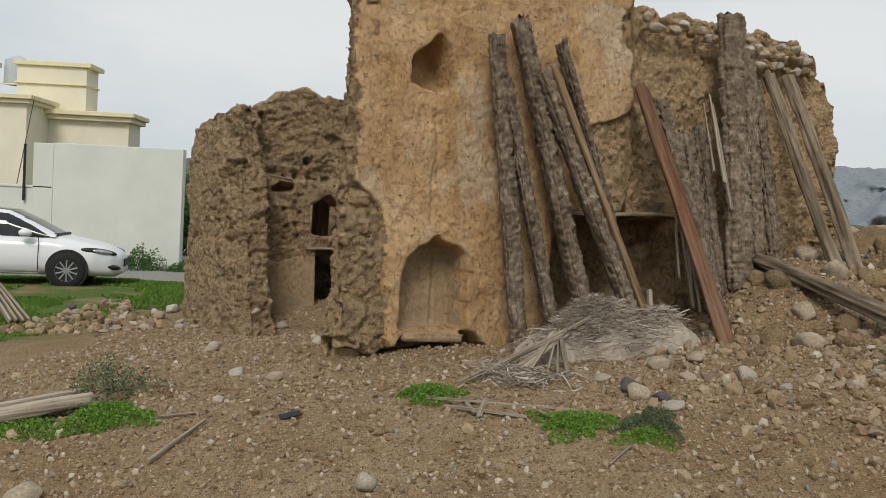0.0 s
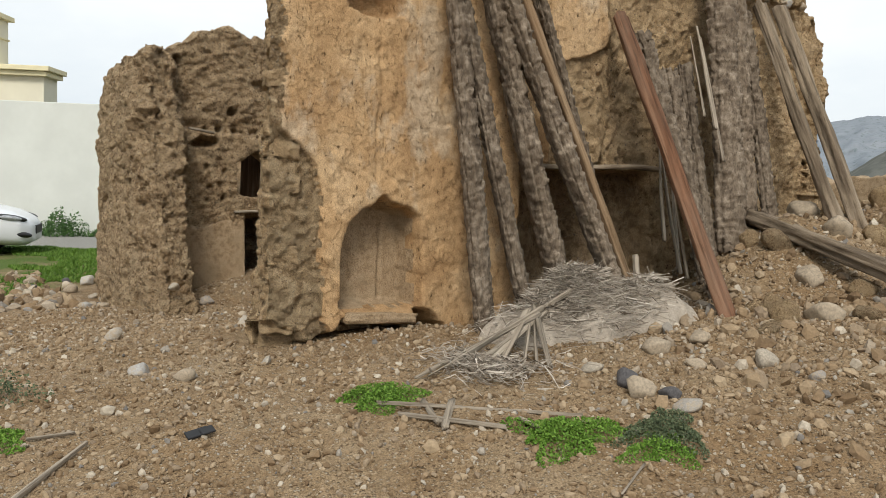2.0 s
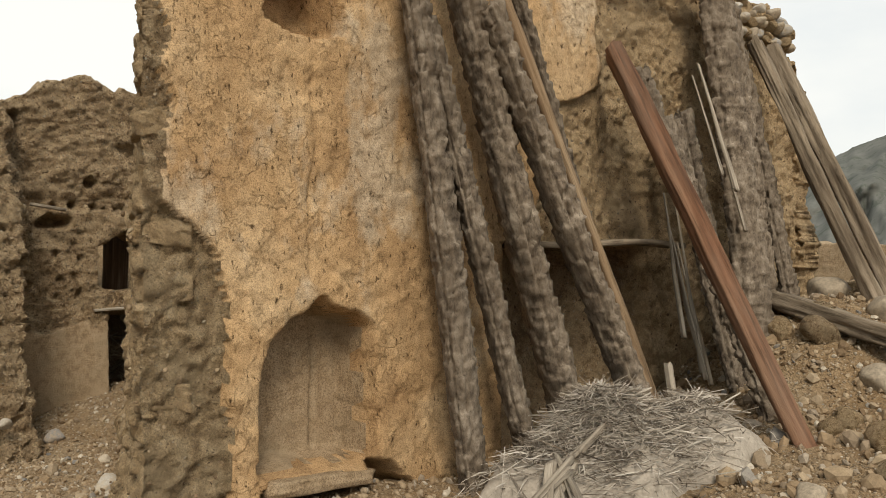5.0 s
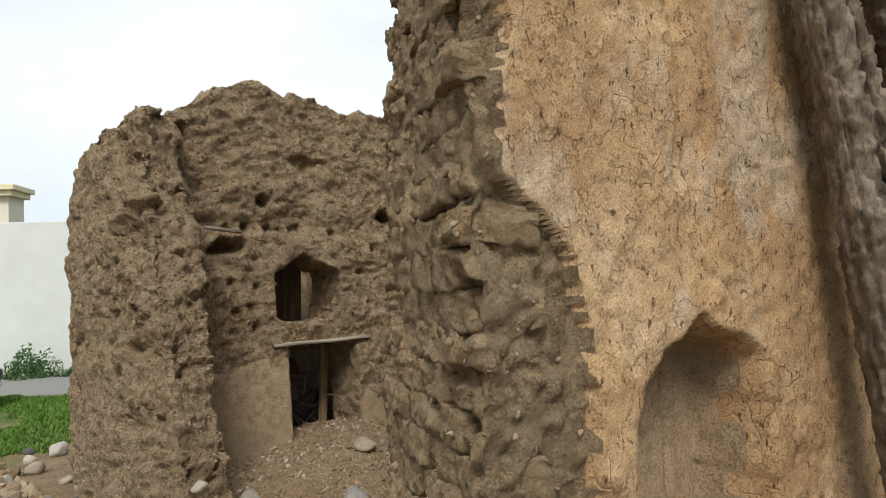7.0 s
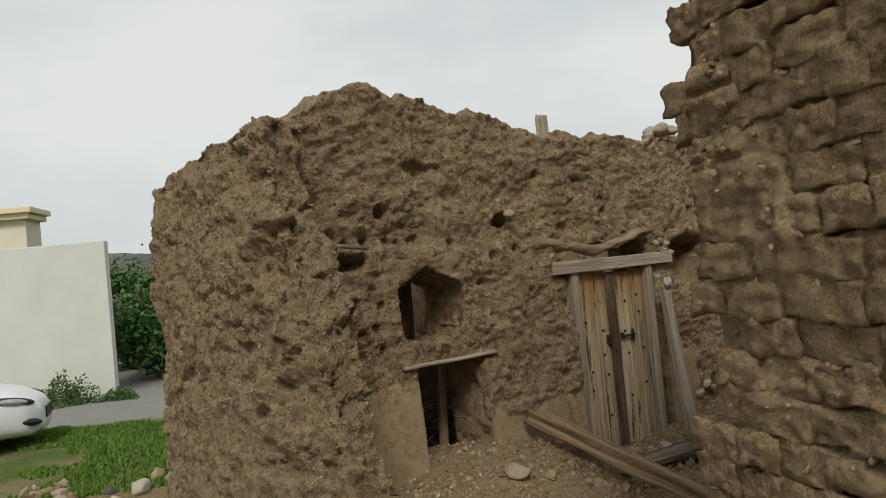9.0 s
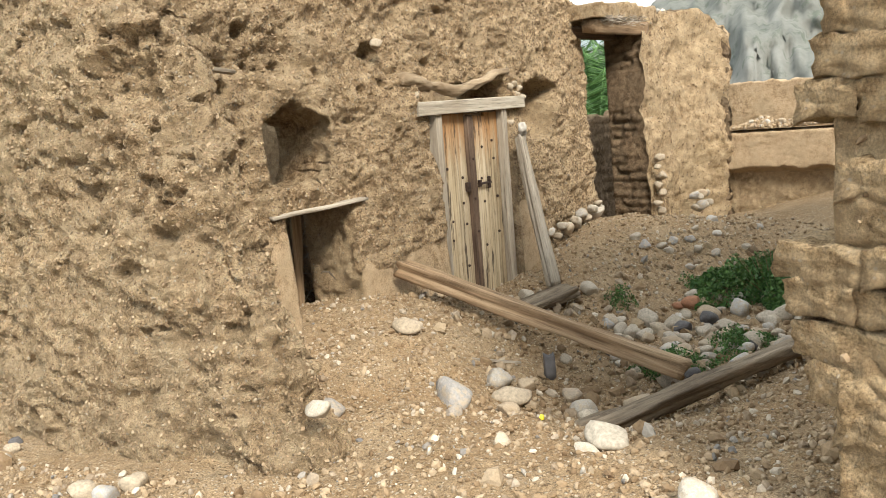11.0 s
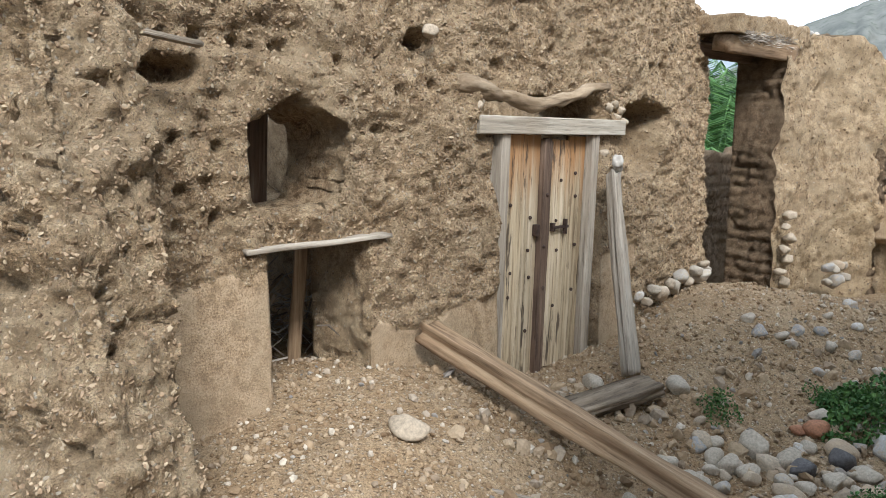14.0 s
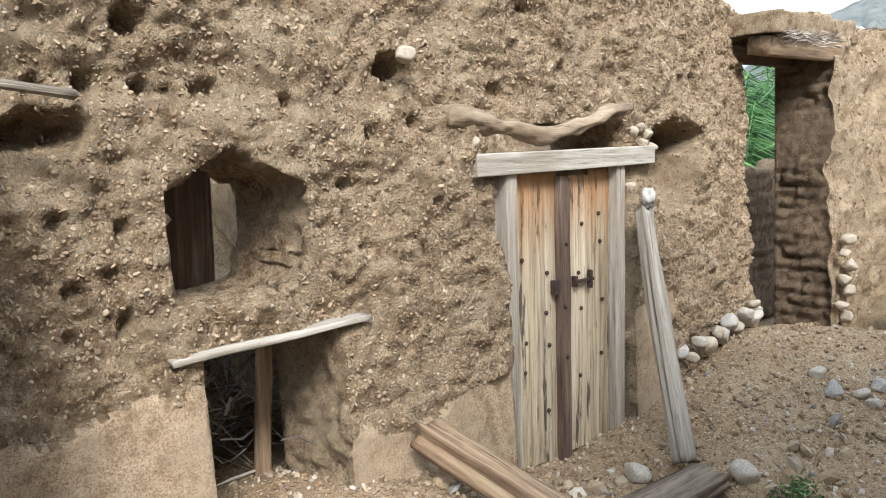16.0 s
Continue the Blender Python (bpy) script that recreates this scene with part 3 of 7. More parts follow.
# ---- ground: one sheet with the rubble mounds, the yard's hollow and the road's level ----
MOUNDS = [
    (0, 0, 3, -0.0), (3.5, 7.2, 1.4, -0.05), (3, 5, 2, 0.47), (6, 9, 2.4, 1.13), (-1, 6, 1.6, 0.35), (0.9, 9.3, 0.9, -0.1), (-0.9, 10.2, 0.8, 0.59), (1.9, 11.4, 0.9, 0.48), (-10, 18, 7, -0.19),
    (0.5, 10.9, 0.5, 0.12), (-2.3, 8.4, 1.3, 0.22), (2.6, 9.8, 0.8, -0.32), (-0.3, 9.0, 0.6, -0.22), (7, 5, 3, 0.34), (3, 7.2, 0.6, 0.53), (0.6, 6, 1.3, 0.12), (4, 11, 1.2, -0.09), (4.7, 8.0, 0.85, 0.45), (-4.5, 6, 2, -0.02), (-0.75, 10.25, 0.35, -0.11), (-1.2, 9.92, 0.28, -0.08), (0.2, 10.85, 0.45, -0.10), (-1.8, 8.2, 0.35, -0.09), (-6.8, 16.0, 2.2, 0.12),
]


def ground_z(x, y):
    x, y = np.asarray(x, float), np.asarray(y, float)
    z = -0.05 + 0 * x
    for a, b, r, h in MOUNDS:
        z = z + h * np.exp(-((x - a) ** 2 + (y - b) ** 2) / (2 * r * r))
    near = np.exp(-((x - 0.5) ** 2 + (y - 6) ** 2) / 90)
    p = np.stack([x, y, 0 * x], -1)
    return z + near * (0.035 * fbm(p * 1.1, 3, seed=3) + 0.016 * fbm(p * 5.0, 3, seed=9)) + 0.02 * fbm(p * 0.35, 2, seed=5)


def spread(lo, hi, core_lo, core_hi, step, n_out):
    core = np.arange(core_lo, core_hi, step)
    k = np.linspace(0, 1, n_out + 1)[1:]
    g = k**1.5 * 0.02 + k**5
    return np.concatenate([(core_lo - (core_lo - lo) * g)[::-1], core, core_hi + (hi - core_hi) * np.concatenate([[0], g])])


gx, gy = spread(-1800, 1800, -5.5, 6.0, 0.03, 60), spread(-1800, 1800, 0.3, 13.0, 0.03, 60)
GX, GY = np.meshgrid(gx, gy)
GZ = ground_z(GX, GY)
fine_p = np.stack([GX, GY, 0 * GX], -1)
inner = smooth(0, 1.0, np.minimum(np.minimum(GX + 5.5, 6.0 - GX), np.minimum(GY - 0.3, 13.0 - GY)))
GZ = GZ + inner * (0.012 * (0.5 - lumps(fine_p * 14, 4)) + 0.006 * fbm(fine_p * 30, 2, seed=8))
gi = np.arange(GX.size).reshape(GX.shape)
g_faces = np.stack([gi[:-1, :-1], gi[:-1, 1:], gi[1:, 1:], gi[1:, :-1]], -1).reshape(-1, 4)
ground = mesh_object("ground", np.stack([GX, GY, GZ], -1).reshape(-1, 3), g_faces, M_GROUND)
tagged(ground, "brown gravelly earth with mounds of rubble and patches of grass", "ground", kind="structure")


def on_ground(x, y, lift=0.0):
    return Vector((x, y, float(ground_z(x, y)) + lift))


# ---- the tower's plastered front wall ----
NICHE = [(2.63, 0.66), (2.64, 1.05), (2.68, 1.18), (2.76, 1.25), (2.84, 1.28), (2.90, 1.35), (2.98, 1.29), (3.09, 1.27), (3.14, 1.22), (3.17, 0.66)]
LIGHT = [(2.65, 2.48), (2.67, 2.66), (2.76, 2.73), (2.86, 2.83), (2.94, 2.74), (2.97, 2.62), (3.02, 2.47), (2.9, 2.44), (2.74, 2.45)]
DOORWAY = [(3.92, 0.2), (3.97, 1.57), (5.28, 1.585), (5.36, 0.2)]


def tower_top(u):
    t = 4.25 - 0.83 * smooth(4.70, 4.82, u) - 0.10 * smooth(6.9, 7.05, u) - 0.22 * smooth(7.15, 7.28, u) - 0.25 * smooth(7.38, 7.50, u)
    return t + 0.05 * fbm(np.stack([u * 5, 0 * u, 0 * u], -1), 3, seed=2)


def plaster_here(a, z):
    p = np.stack([a, z, 0 * a], -1)
    wob = 0.10 * fbm(p * 3.5, 3, seed=21)
    left = np.where(z > 1.72, 2.22, 2.24 + 0.26 * smooth(1.74, 1.5, z)) + 0.05 * fbm(p * 4, 2, seed=5)
    right = 4.22 + 0.52 * smooth(2.2, 2.5, z) - 0.02 * z
    return (a > left) & (a < right + wob)


def tower_front(a, z):
    return 5.40 + 0.035 * (z - 1.6) + 0 * a


def tower_depth(a, z):
    p = np.stack([a, z, 0 * a], -1)
    pl = plaster_here(a, z)
    d = 0.011 * fbm(p * 1.6, 3, seed=1) + 0.006 * fbm(p * 9, 3, seed=6) + 0.007 * smooth(0.40, 0.46, fbm(p * 4.5, 4, seed=77)) + 0.004 * fbm(p * 28, 3, seed=78)
    rough = 0.035 + 0.028 * fbm(p * 5, 4, seed=11) + 0.03 * (lumps(p * 9, 12) - 0.45) + 0.022 * (lumps(p * 22, 13) - 0.45) + 0.012 * fbm(p * 30, 3, seed=15)
    rough = rough + 0.10 * smooth(4.6, 5.0, a) + 0.08 * smooth(6.6, 7.3, a) * fbm(p * 3, 2, seed=4)
    d = np.where(pl, d, d + rough)
    foot = np.interp(a, [2.17, 2.3, 2.39, 2.5, 2.59, 2.63, 3.12, 3.17, 3.25, 3.43, 3.52, 3.6], [0.62, 0.55, 0.50, 0.50, 0.55, 0.60, 0.55, 0.66, 0.60, 0.47, 0.50, 0.45]) + 0.035 * fbm(p * 12, 3, seed=31)
    d = d + 0.26 * smooth(foot + 0.02, foot - 0.03, z) * smooth(3.7, 3.55, a)
    for u, h, r in ((2.47, 1.80, 0.012), (2.57, 1.73, 0.010), (2.66, 1.75, 0.008), (3.04, 1.70, 0.011), (3.01, 1.73, 0.009), (3.0, 2.12, 0.008), (2.53, 2.05, 0.009), (2.83, 1.52, 0.007)):
        d = d + 0.05 * smooth(r * 1.0, r * 0.5, np.hypot(a - u, z - h) + 0.003 * fbm(p * 40, 2))
    crack = np.abs(a - 2.86 - 0.03 * fbm(np.stack([z * 4, 0 * z, 0 * z], -1), 3, seed=17))
    d = d + 0.02 * smooth(0.012, 0.0, crack) * smooth(1.4, 1.5, z) * smooth(2.4, 2.2, z)
    w = np.stack([a * 9, z * 9, 0 * a], -1)
    a2, z2 = a + 0.003 * fbm(w, 2, seed=41), z + 0.010 * fbm(w, 2, seed=42)
    d = np.where(in_poly(a2, z2, NICHE), 0.27 + 0.015 * fbm(p * 3, 2, seed=9), d)
    seam = np.abs(a - 3.0 - 0.008 * fbm(np.stack([z * 7, 0 * z, 0 * z], -1), 3, seed=18))
    d = np.where(in_poly(a2, z2, NICHE), d + 0.03 * smooth(0.014, 0.002, seam) * smooth(1.2, 1.15, z), d)
    d = np.where(in_poly(a2, z2, LIGHT), 0.34 - 0.1 * smooth(2.75, 2.45, z), d)
    return np.where(in_poly(a2, z2, DOORWAY), 0.72 + 0.03 * fbm(p * 5, 4, seed=14) - 0.30 * smooth(4.75, 5.25, a), d)


def tower_which(a, z):
    k = np.where(plaster_here(a, z), 0, 1)
    k = np.where((a < 2.6) & (k == 1) & (z < 1.75), 2, k)
    k = np.where((a > 3.9) & (k == 1), 4, k)
    k = np.where(in_poly(a, z, NICHE), 3, k)
    return np.where(in_poly(a, z, DOORWAY), 1, k)


def courses(q, out, high=0.105, long=0.25):
    """Worn mud bricks: proud blocks with sunk joints, on the broken wall end."""
    z = q[:, 2] + 0.02 * fbm(q * 2.5, 2, seed=3)
    s = to_uv(q[:, 0], q[:, 1])[1]
    row = np.floor(z / high)
    a = (s + (row % 2) * long * 0.5 + 0.06 * fbm(q * 4, 2, seed=7)) / long
    jz = np.minimum(z / high - row, row + 1 - z / high) * high
    ja = np.minimum(a - np.floor(a), np.floor(a) + 1 - a) * long
    joint = smooth(0.022, 0.004, np.minimum(jz, ja) + 0.012 * fbm(q * 12, 3, seed=13)) * smooth(-0.5, 0.3, fbm(q * 3, 2, seed=29))
    proud = _lattice(np.floor(a), row, 0 * row, 5) - 0.5
    eaten = 0.22 * (out[:, 0] > 0.5) * smooth(2.48, 2.30, q[:, 2] + 0.05 * fbm(q * 5, 2, seed=37))
    return 0.045 * fbm(q * 1.9, 3, seed=15) + 0.022 * fbm(q * 7, 4, seed=16) + 0.03 * proud - 0.06 * joint - 0.022 * (lumps(q * 11, 19) - 0.45) - 0.016 * (lumps(q * 24, 18) - 0.45) + 0.016 * fbm(q * 30, 4, seed=20) - eaten


wall_tower, tower_data = slab("wall_tower", 2.17, 7.54, 0.10, tower_top, tower_front, 0.95, 0.0125, [M_PLASTER, M_CORE, M_LIME, M_SMOOTH, M_BRICK], tower_depth, (), tower_which, courses, lambda a, z: (0.31 + 0.05 * (z - 1.2) + 0.05 * fbm(np.stack([z * 4, 0 * z, 0 * z], -1), 3, seed=33)) * smooth(2.9, 2.17, a), 4, segs=72)
tagged(wall_tower, "tall ruined mud-brick tower wall with tan plaster, a niche and a small window recess", "wall", kind="structure")

# ---- the house's gravelly mud wall, with its window, crawl opening and door ----
HOUSE_WINDOW = [(3.34, 1.26), (3.35, 1.60), (3.47, 1.655), (3.58, 1.73), (3.70, 1.65), (3.86, 1.575), (3.85, 1.36), (3.80, 1.22), (3.60, 1.19), (3.42, 1.22)]
CRAWL = [(3.43, 0.2), (3.43, 1.055), (3.98, 1.065), (3.98, 0.2)]
HOUSE_DOOR = [(4.88, 0.0), (4.87, 1.60), (4.80, 1.78), (5.80, 1.80), (5.84, 1.60), (5.84, 0.0)]
SIDE_NICHE = [(6.12, 1.30), (6.09, 1.74), (6.2, 1.77), (6.35, 1.80), (6.62, 1.73), (6.52, 1.6), (6.5, 1.34)]
PUTLOGS = [
    (2.68, 2.50, 0.055, 0.11, 0.3), (3.0, 1.76, 0.13, 0.05, 0.22), (3.30, 2.10, 0.05, 0.04, 0.14), (3.02, 1.90, 0.025, 0.02, 0.12), (3.16, 1.91, 0.025, 0.025, 0.12),
    (3.34, 1.90, 0.035, 0.03, 0.13), (3.42, 1.885, 0.02, 0.03, 0.14), (3.52, 1.89, 0.03, 0.035, 0.16), (3.58, 1.90, 0.02, 0.035, 0.15), (3.82, 1.86, 0.035, 0.018, 0.18),
    (4.32, 2.00, 0.065, 0.04, 0.25), (4.40, 1.78, 0.02, 0.03, 0.1), (4.17, 1.74, 0.02, 0.03, 0.1), (4.06, 1.57, 0.03, 0.02, 0.07), (3.22, 1.48, 0.018, 0.03, 0.12),
    (3.05, 1.30, 0.025, 0.025, 0.12), (3.21, 1.20, 0.014, 0.035, 0.12), (3.04, 1.17, 0.018, 0.03, 0.12), (3.02, 1.52, 0.012, 0.03, 0.1), (4.04, 1.46, 0.02, 0.025, 0.07),
    (4.12, 1.33, 0.02, 0.02, 0.06), (4.46, 1.48, 0.016, 0.018, 0.08), (3.62, 2.40, 0.17, 0.06, 0.09), (6.14, 2.02, 0.02, 0.035, 0.12), (6.42, 2.02, 0.03, 0.035, 0.12),
    (6.62, 2.04, 0.03, 0.02, 0.1), (5.38, 2.05, 0.016, 0.03, 0.08), (5.5, 2.25, 0.014, 0.02, 0.08), (6.9, 1.18, 0.018, 0.03, 0.1), (6.7, 0.9, 0.02, 0.03, 0.1), (4.92, 1.90, 0.06, 0.06, 0.05),
    (7.0, 0.75, 0.016, 0.03, 0.09), (7.1, 1.9, 0.02, 0.05, 0.08), (6.85, 2.2, 0.02, 0.04, 0.08), (5.1, 2.3, 0.05, 0.02, 0.06), (4.7, 2.35, 0.03, 0.03, 0.07),
]


def house_top(u):
    n = 0.05 * fbm(np.stack([u * 4, 0 * u, 0 * u], -1), 4, seed=22) + 0.02 * fbm(np.stack([u * 16, 0 * u, 0 * u], -1), 3, seed=23)
    return np.interp(u, [2.4, 2.57, 2.82, 3.28, 3.8, 4.2, 4.48, 4.93, 5.33, 6.0, 6.25, 6.62, 7.0, 7.35], [2.54, 2.66, 2.80, 2.96, 2.85, 2.80, 2.74, 2.63, 2.66, 2.60, 2.68, 2.62, 2.55, 2.45]) + n


def house_front(a, z):
    return 9.53 + 0.05 * (z - 1.4) + 0.08 * smooth(6.9, 7.35, a)


def house_smooth(a, z):
    p = np.stack([a, z, 0 * a], -1)
    w = 0.09 * fbm(p * 4, 3, seed=51)
    return ((a > 3.96) & (a < 4.93) & (z < 0.62 + 0.12 * smooth(4.5, 4.9, a) + w)) | ((a > 5.80) & (a < 6.2) & (z < 0.88 + w)) | ((a > 6.1) & (z < 0.36 + 0.6 * w)) | ((a < 3.45) & (z < 0.95 + w))


def house_depth(a, z):
    p = np.stack([a, z, 0 * a], -1)
    d = -0.01 + 0.05 * fbm(p * 1.3, 3, seed=61) + 0.034 * fbm(p * 4.5, 4, seed=62) + 0.035 * (lumps(p * np.array([6, 10, 1]), 63) - 0.45) + 0.02 * (lumps(p * np.array([15, 22, 1]), 67) - 0.45) + 0.014 * fbm(p * np.array([20, 32, 1]), 3, seed=64)
    sm = house_smooth(a, z)
    d = np.where(sm, 0.015 * fbm(p * 3, 3, seed=65) - 0.02, d)
    wob = 0.42 * fbm(p * 11, 3, seed=66)
    for u, h, ru, rh, dep in PUTLOGS:
        d = d + dep * smooth(1.25, 0.7, np.hypot((a - u) / ru, (z - h) / rh) + wob)
    # eaten-away band under the old roof line
    d = d + 0.05 * smooth(0.10, 0.0, np.abs(z - 1.93)) * smooth(4.2, 3.4, a)
    d = np.where(in_poly(a + 0.012 * fbm(p * 5, 2, seed=68), z + 0.012 * fbm(p * 5, 2, seed=69), SIDE_NICHE), 0.27 + 0.015 * fbm(p * 3, 2) - 0.10 * smooth(1.50, 1.34, z), d)
    return d


def house_which(a, z):
    return np.where(house_smooth(a, z), 1, 0)


wall_house, house_data = slab("wall_house", 2.45, 7.39, -0.1, house_top, house_front, 0.46, 0.016, [M_CORE, M_SMOOTH], house_depth, (HOUSE_WINDOW, CRAWL, HOUSE_DOOR), house_which, lambda q, o: 0.035 * fbm(q * 6, 4, 0.6, seed=71) + 0.022 * fbm(q * 18, 3, 0.6, seed=72) - 0.015 * (lumps(q * 12, 74) - 0.45) + 0.015 * (o[:, 1] < 0) * fbm(q * 9, 2), None, 0, segs=16)
tagged(wall_house, "roofless house wall of crumbling mud and gravel with a window and a low opening", "wall", kind="structure")

# ---- the slumped end of the yard wall that runs out from the house's corner ----


def return_wall():
    n_s, n_z = 330, 220
    s = np.linspace(0, 1, n_s)
    r = np.linspace(0, 1, n_z)
    S, R = np.meshgrid(s, r)
    zt = 2.56
    Z = -0.15 + (zt + 0.15) * np.minimum(R / 0.9, 1)
    vf = 8.16 + 0.43 * np.clip(Z - 0.25, 0, None) + 0.10 * smooth(1.9, 2.5, Z)
    key = np.array([0, 0.24, 0.5, 0.60, 0.69, 1.0])
    us = [np.full_like(Z, 2.34), np.full_like(Z, 2.14), 2.15 + 0.02 * Z, 2.30 + 0 * Z, 2.58 + 0.02 * Z, 2.80 + 0 * Z]
    vs = [np.full_like(Z, 11.6), np.full_like(Z, 10.0), vf + 0.30, vf, vf + 0.12, np.full_like(Z, 9.68)]
    U, W = np.zeros_like(Z), np.zeros_like(Z)
    for k in range(5):
        m = (S >= key[k]) & (S <= key[k + 1])
        t = (S - key[k]) / (key[k + 1] - key[k])
        U = np.where(m, us[k] * (1 - t) + us[k + 1] * t, U)
        W = np.where(m, vs[k] * (1 - t) + vs[k + 1] * t, W)
    # rounded top that closes over to the middle of the wall
    cap = np.clip((R - 0.60) / 0.40, 0, 1)
    fall = np.sqrt(np.clip(1 - cap**2, 0, 1))
    mu, mv = 2.52, np.clip(W, 9.25, 11.6)
    U, W = mu + (U - mu) * (0.04 + 0.96 * fall), mv + (W - mv) * (0.04 + 0.96 * fall)
    Z = Z + 0.08 * cap * smooth(10.5, 9.4, W)
    base = uvz(U, W, Z)
    du, dr = np.gradient(base, axis=1), np.gradient(base, axis=0)
    nrm = np.cross(du, dr)
    nrm /= np.maximum(1e-9, np.linalg.norm(nrm, axis=-1))[..., None]
    broken = 0.55 + 0.45 * smooth(0.40, 0.52, S)
    p = base
    d = 0.05 * fbm(p * 1.7, 3, seed=81) + 0.035 * fbm(p * np.array([5, 5, 8]), 4, seed=82) - 0.03 * (lumps(p * np.array([9, 9, 14]), 83) - 0.45) + 0.014 * fbm(p * 25, 3, seed=84)
    d = d * (0.45 + 0.6 * broken) + broken * (0.04 * fbm(p * np.array([3.2, 3.2, 4.5]), 4, seed=85) + 0.014 * fbm(p * np.array([16, 16, 34]), 4, 0.6, seed=89) - 0.02 * (lumps(p * np.array([5, 5, 8]), 86) - 0.45))
    pit = smooth(0.36, 0.56, fbm(p * np.array([6, 6, 13]), 5, 0.62, seed=87)) * broken
    d = d - 0.055 * pit - 0.10 * smooth(0.62, 0.8, fbm(p * np.array([4, 4, 6]), 3, seed=88)) * broken
    v = (base + nrm * d[..., None]).reshape(-1, 3)
    i = np.arange(n_s * n_z).reshape(n_z, n_s)
    f = np.stack([i[:-1, :-1], i[:-1, 1:], i[1:, 1:], i[1:, :-1]], -1).reshape(-1, 4)
    ob = mesh_object("wall_yard_end", v, f, M_CORE)
    tagged(ob, "broken end of a thick mud and gravel wall, pitted and slumped", "wall", kind="structure")
    return ob, (v, f, np.zeros(len(f), int))


wall_yard_end, yard_data = return_wall()

# ---- inside of the house, and its other walls ----
wall_house_back, back_data = slab("wall_house_back", 3.1, 7.4, 0.0, lambda u: 2.25 + 0.25 * np.sin(u * 1.7) + 0.06 * fbm(np.stack([u * 5, 0 * u, 0 * u], -1), 3), lambda a, z: 12.3 + 0 * a, 0.45, 0.05, [M_CORE], lambda a, z: 0.06 * fbm(np.stack([a, z, 0 * a], -1) * 3, 4, seed=90), (), None, None, None, 0, segs=4)
tagged(wall_house_back, "back wall of the roofless mud house", "wall", kind="structure")
cross = lambda a, b, z: uvz(b, a, z)
wall_house_side, _ = slab("wall_house_side", 9.9, 12.3, 0.0, lambda u: 2.3 + 0.1 * np.sin(u * 3), lambda a, z: 6.9 + 0 * a, 0.42, 0.04, [M_CORE], lambda a, z: 0.05 * fbm(np.stack([a, z, 0 * a], -1) * 4, 4, seed=91), (), None, None, None, 0, cross, 4)
tagged(wall_house_side, "end wall of the mud house", "wall", kind="structure")
wall_house_inner, _ = slab("wall_house_inner", 10.0, 12.3, 0.0, lambda u: 2.1 + 0.12 * np.sin(u * 4), lambda a, z: 4.45 + 0 * a, 0.3, 0.04, [M_CORE], lambda a, z: 0.04 * fbm(np.stack([a, z, 0 * a], -1) * 4, 4, seed=92), (), None, None, None, 0, cross, 4)
tagged(wall_house_inner, "inner partition wall of mud bricks", "wall", kind="structure")

# ---- the far doorway: its pier, sill wall and the low wall with a ledge ----


def pier_top(u):
    return 2.43 + 0.05 * fbm(np.stack([u * 5, 0 * u, 0 * u], -1), 3, seed=95) - 0.15 * smooth(8.9, 9.4, u)


# the pier's sides take the dark brick, so the jamb's shade is painted in
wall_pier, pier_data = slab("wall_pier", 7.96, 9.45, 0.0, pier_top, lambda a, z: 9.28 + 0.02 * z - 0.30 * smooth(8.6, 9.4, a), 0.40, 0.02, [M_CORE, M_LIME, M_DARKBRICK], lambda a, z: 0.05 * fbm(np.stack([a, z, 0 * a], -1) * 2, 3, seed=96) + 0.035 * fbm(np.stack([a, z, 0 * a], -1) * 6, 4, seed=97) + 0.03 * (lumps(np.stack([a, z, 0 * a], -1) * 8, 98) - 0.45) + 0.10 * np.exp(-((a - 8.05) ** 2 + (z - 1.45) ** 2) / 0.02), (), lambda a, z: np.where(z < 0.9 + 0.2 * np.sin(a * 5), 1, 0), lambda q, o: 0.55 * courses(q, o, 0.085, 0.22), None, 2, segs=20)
tagged(wall_pier, "rough mud and stone pier beside the far doorway", "wall", kind="structure")
# same darkened brick, for the shaded view through the doorway
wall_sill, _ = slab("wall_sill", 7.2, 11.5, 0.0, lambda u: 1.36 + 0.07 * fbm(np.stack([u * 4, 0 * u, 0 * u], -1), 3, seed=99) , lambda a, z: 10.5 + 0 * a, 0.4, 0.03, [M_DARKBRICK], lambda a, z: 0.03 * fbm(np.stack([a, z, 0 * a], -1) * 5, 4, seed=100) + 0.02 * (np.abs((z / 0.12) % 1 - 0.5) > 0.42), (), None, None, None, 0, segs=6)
tagged(wall_sill, "low brown mud-brick wall behind the far doorway", "wall", kind="structure")


def ledge_depth(a, z):
    p = np.stack([a, z, 0 * a], -1)
    d = 0.015 * fbm(p * 3, 3, seed=101)
    edge = 0.70 + 0.05 * fbm(np.stack([a * 3, 0 * a, 0 * a], -1), 3, seed=102)
    return d + 0.14 * smooth(edge + 0.01, edge - 0.02, z) + 0.30 * smooth(1.13, 1.17, z) + 0.02 * fbm(p * 9, 3, seed=103) * (z < edge)


wall_ledge, ledge_data = slab("wall_ledge", 5.6, 9.1, 0.0, lambda u: 1.66 + 0.05 * fbm(np.stack([u * 4, 0 * u, 0 * u], -1), 3, seed=104), lambda a, z: 9.35 + 0 * a, 0.6, 0.02, [M_SMOOTH, M_CORE], ledge_depth, (), lambda a, z: np.where(z < 0.68, 1, 0), None, None, 0, cross, 6)
tagged(wall_ledge, "low plastered mud wall with a ledge, its foot eaten away", "wall", kind="structure")

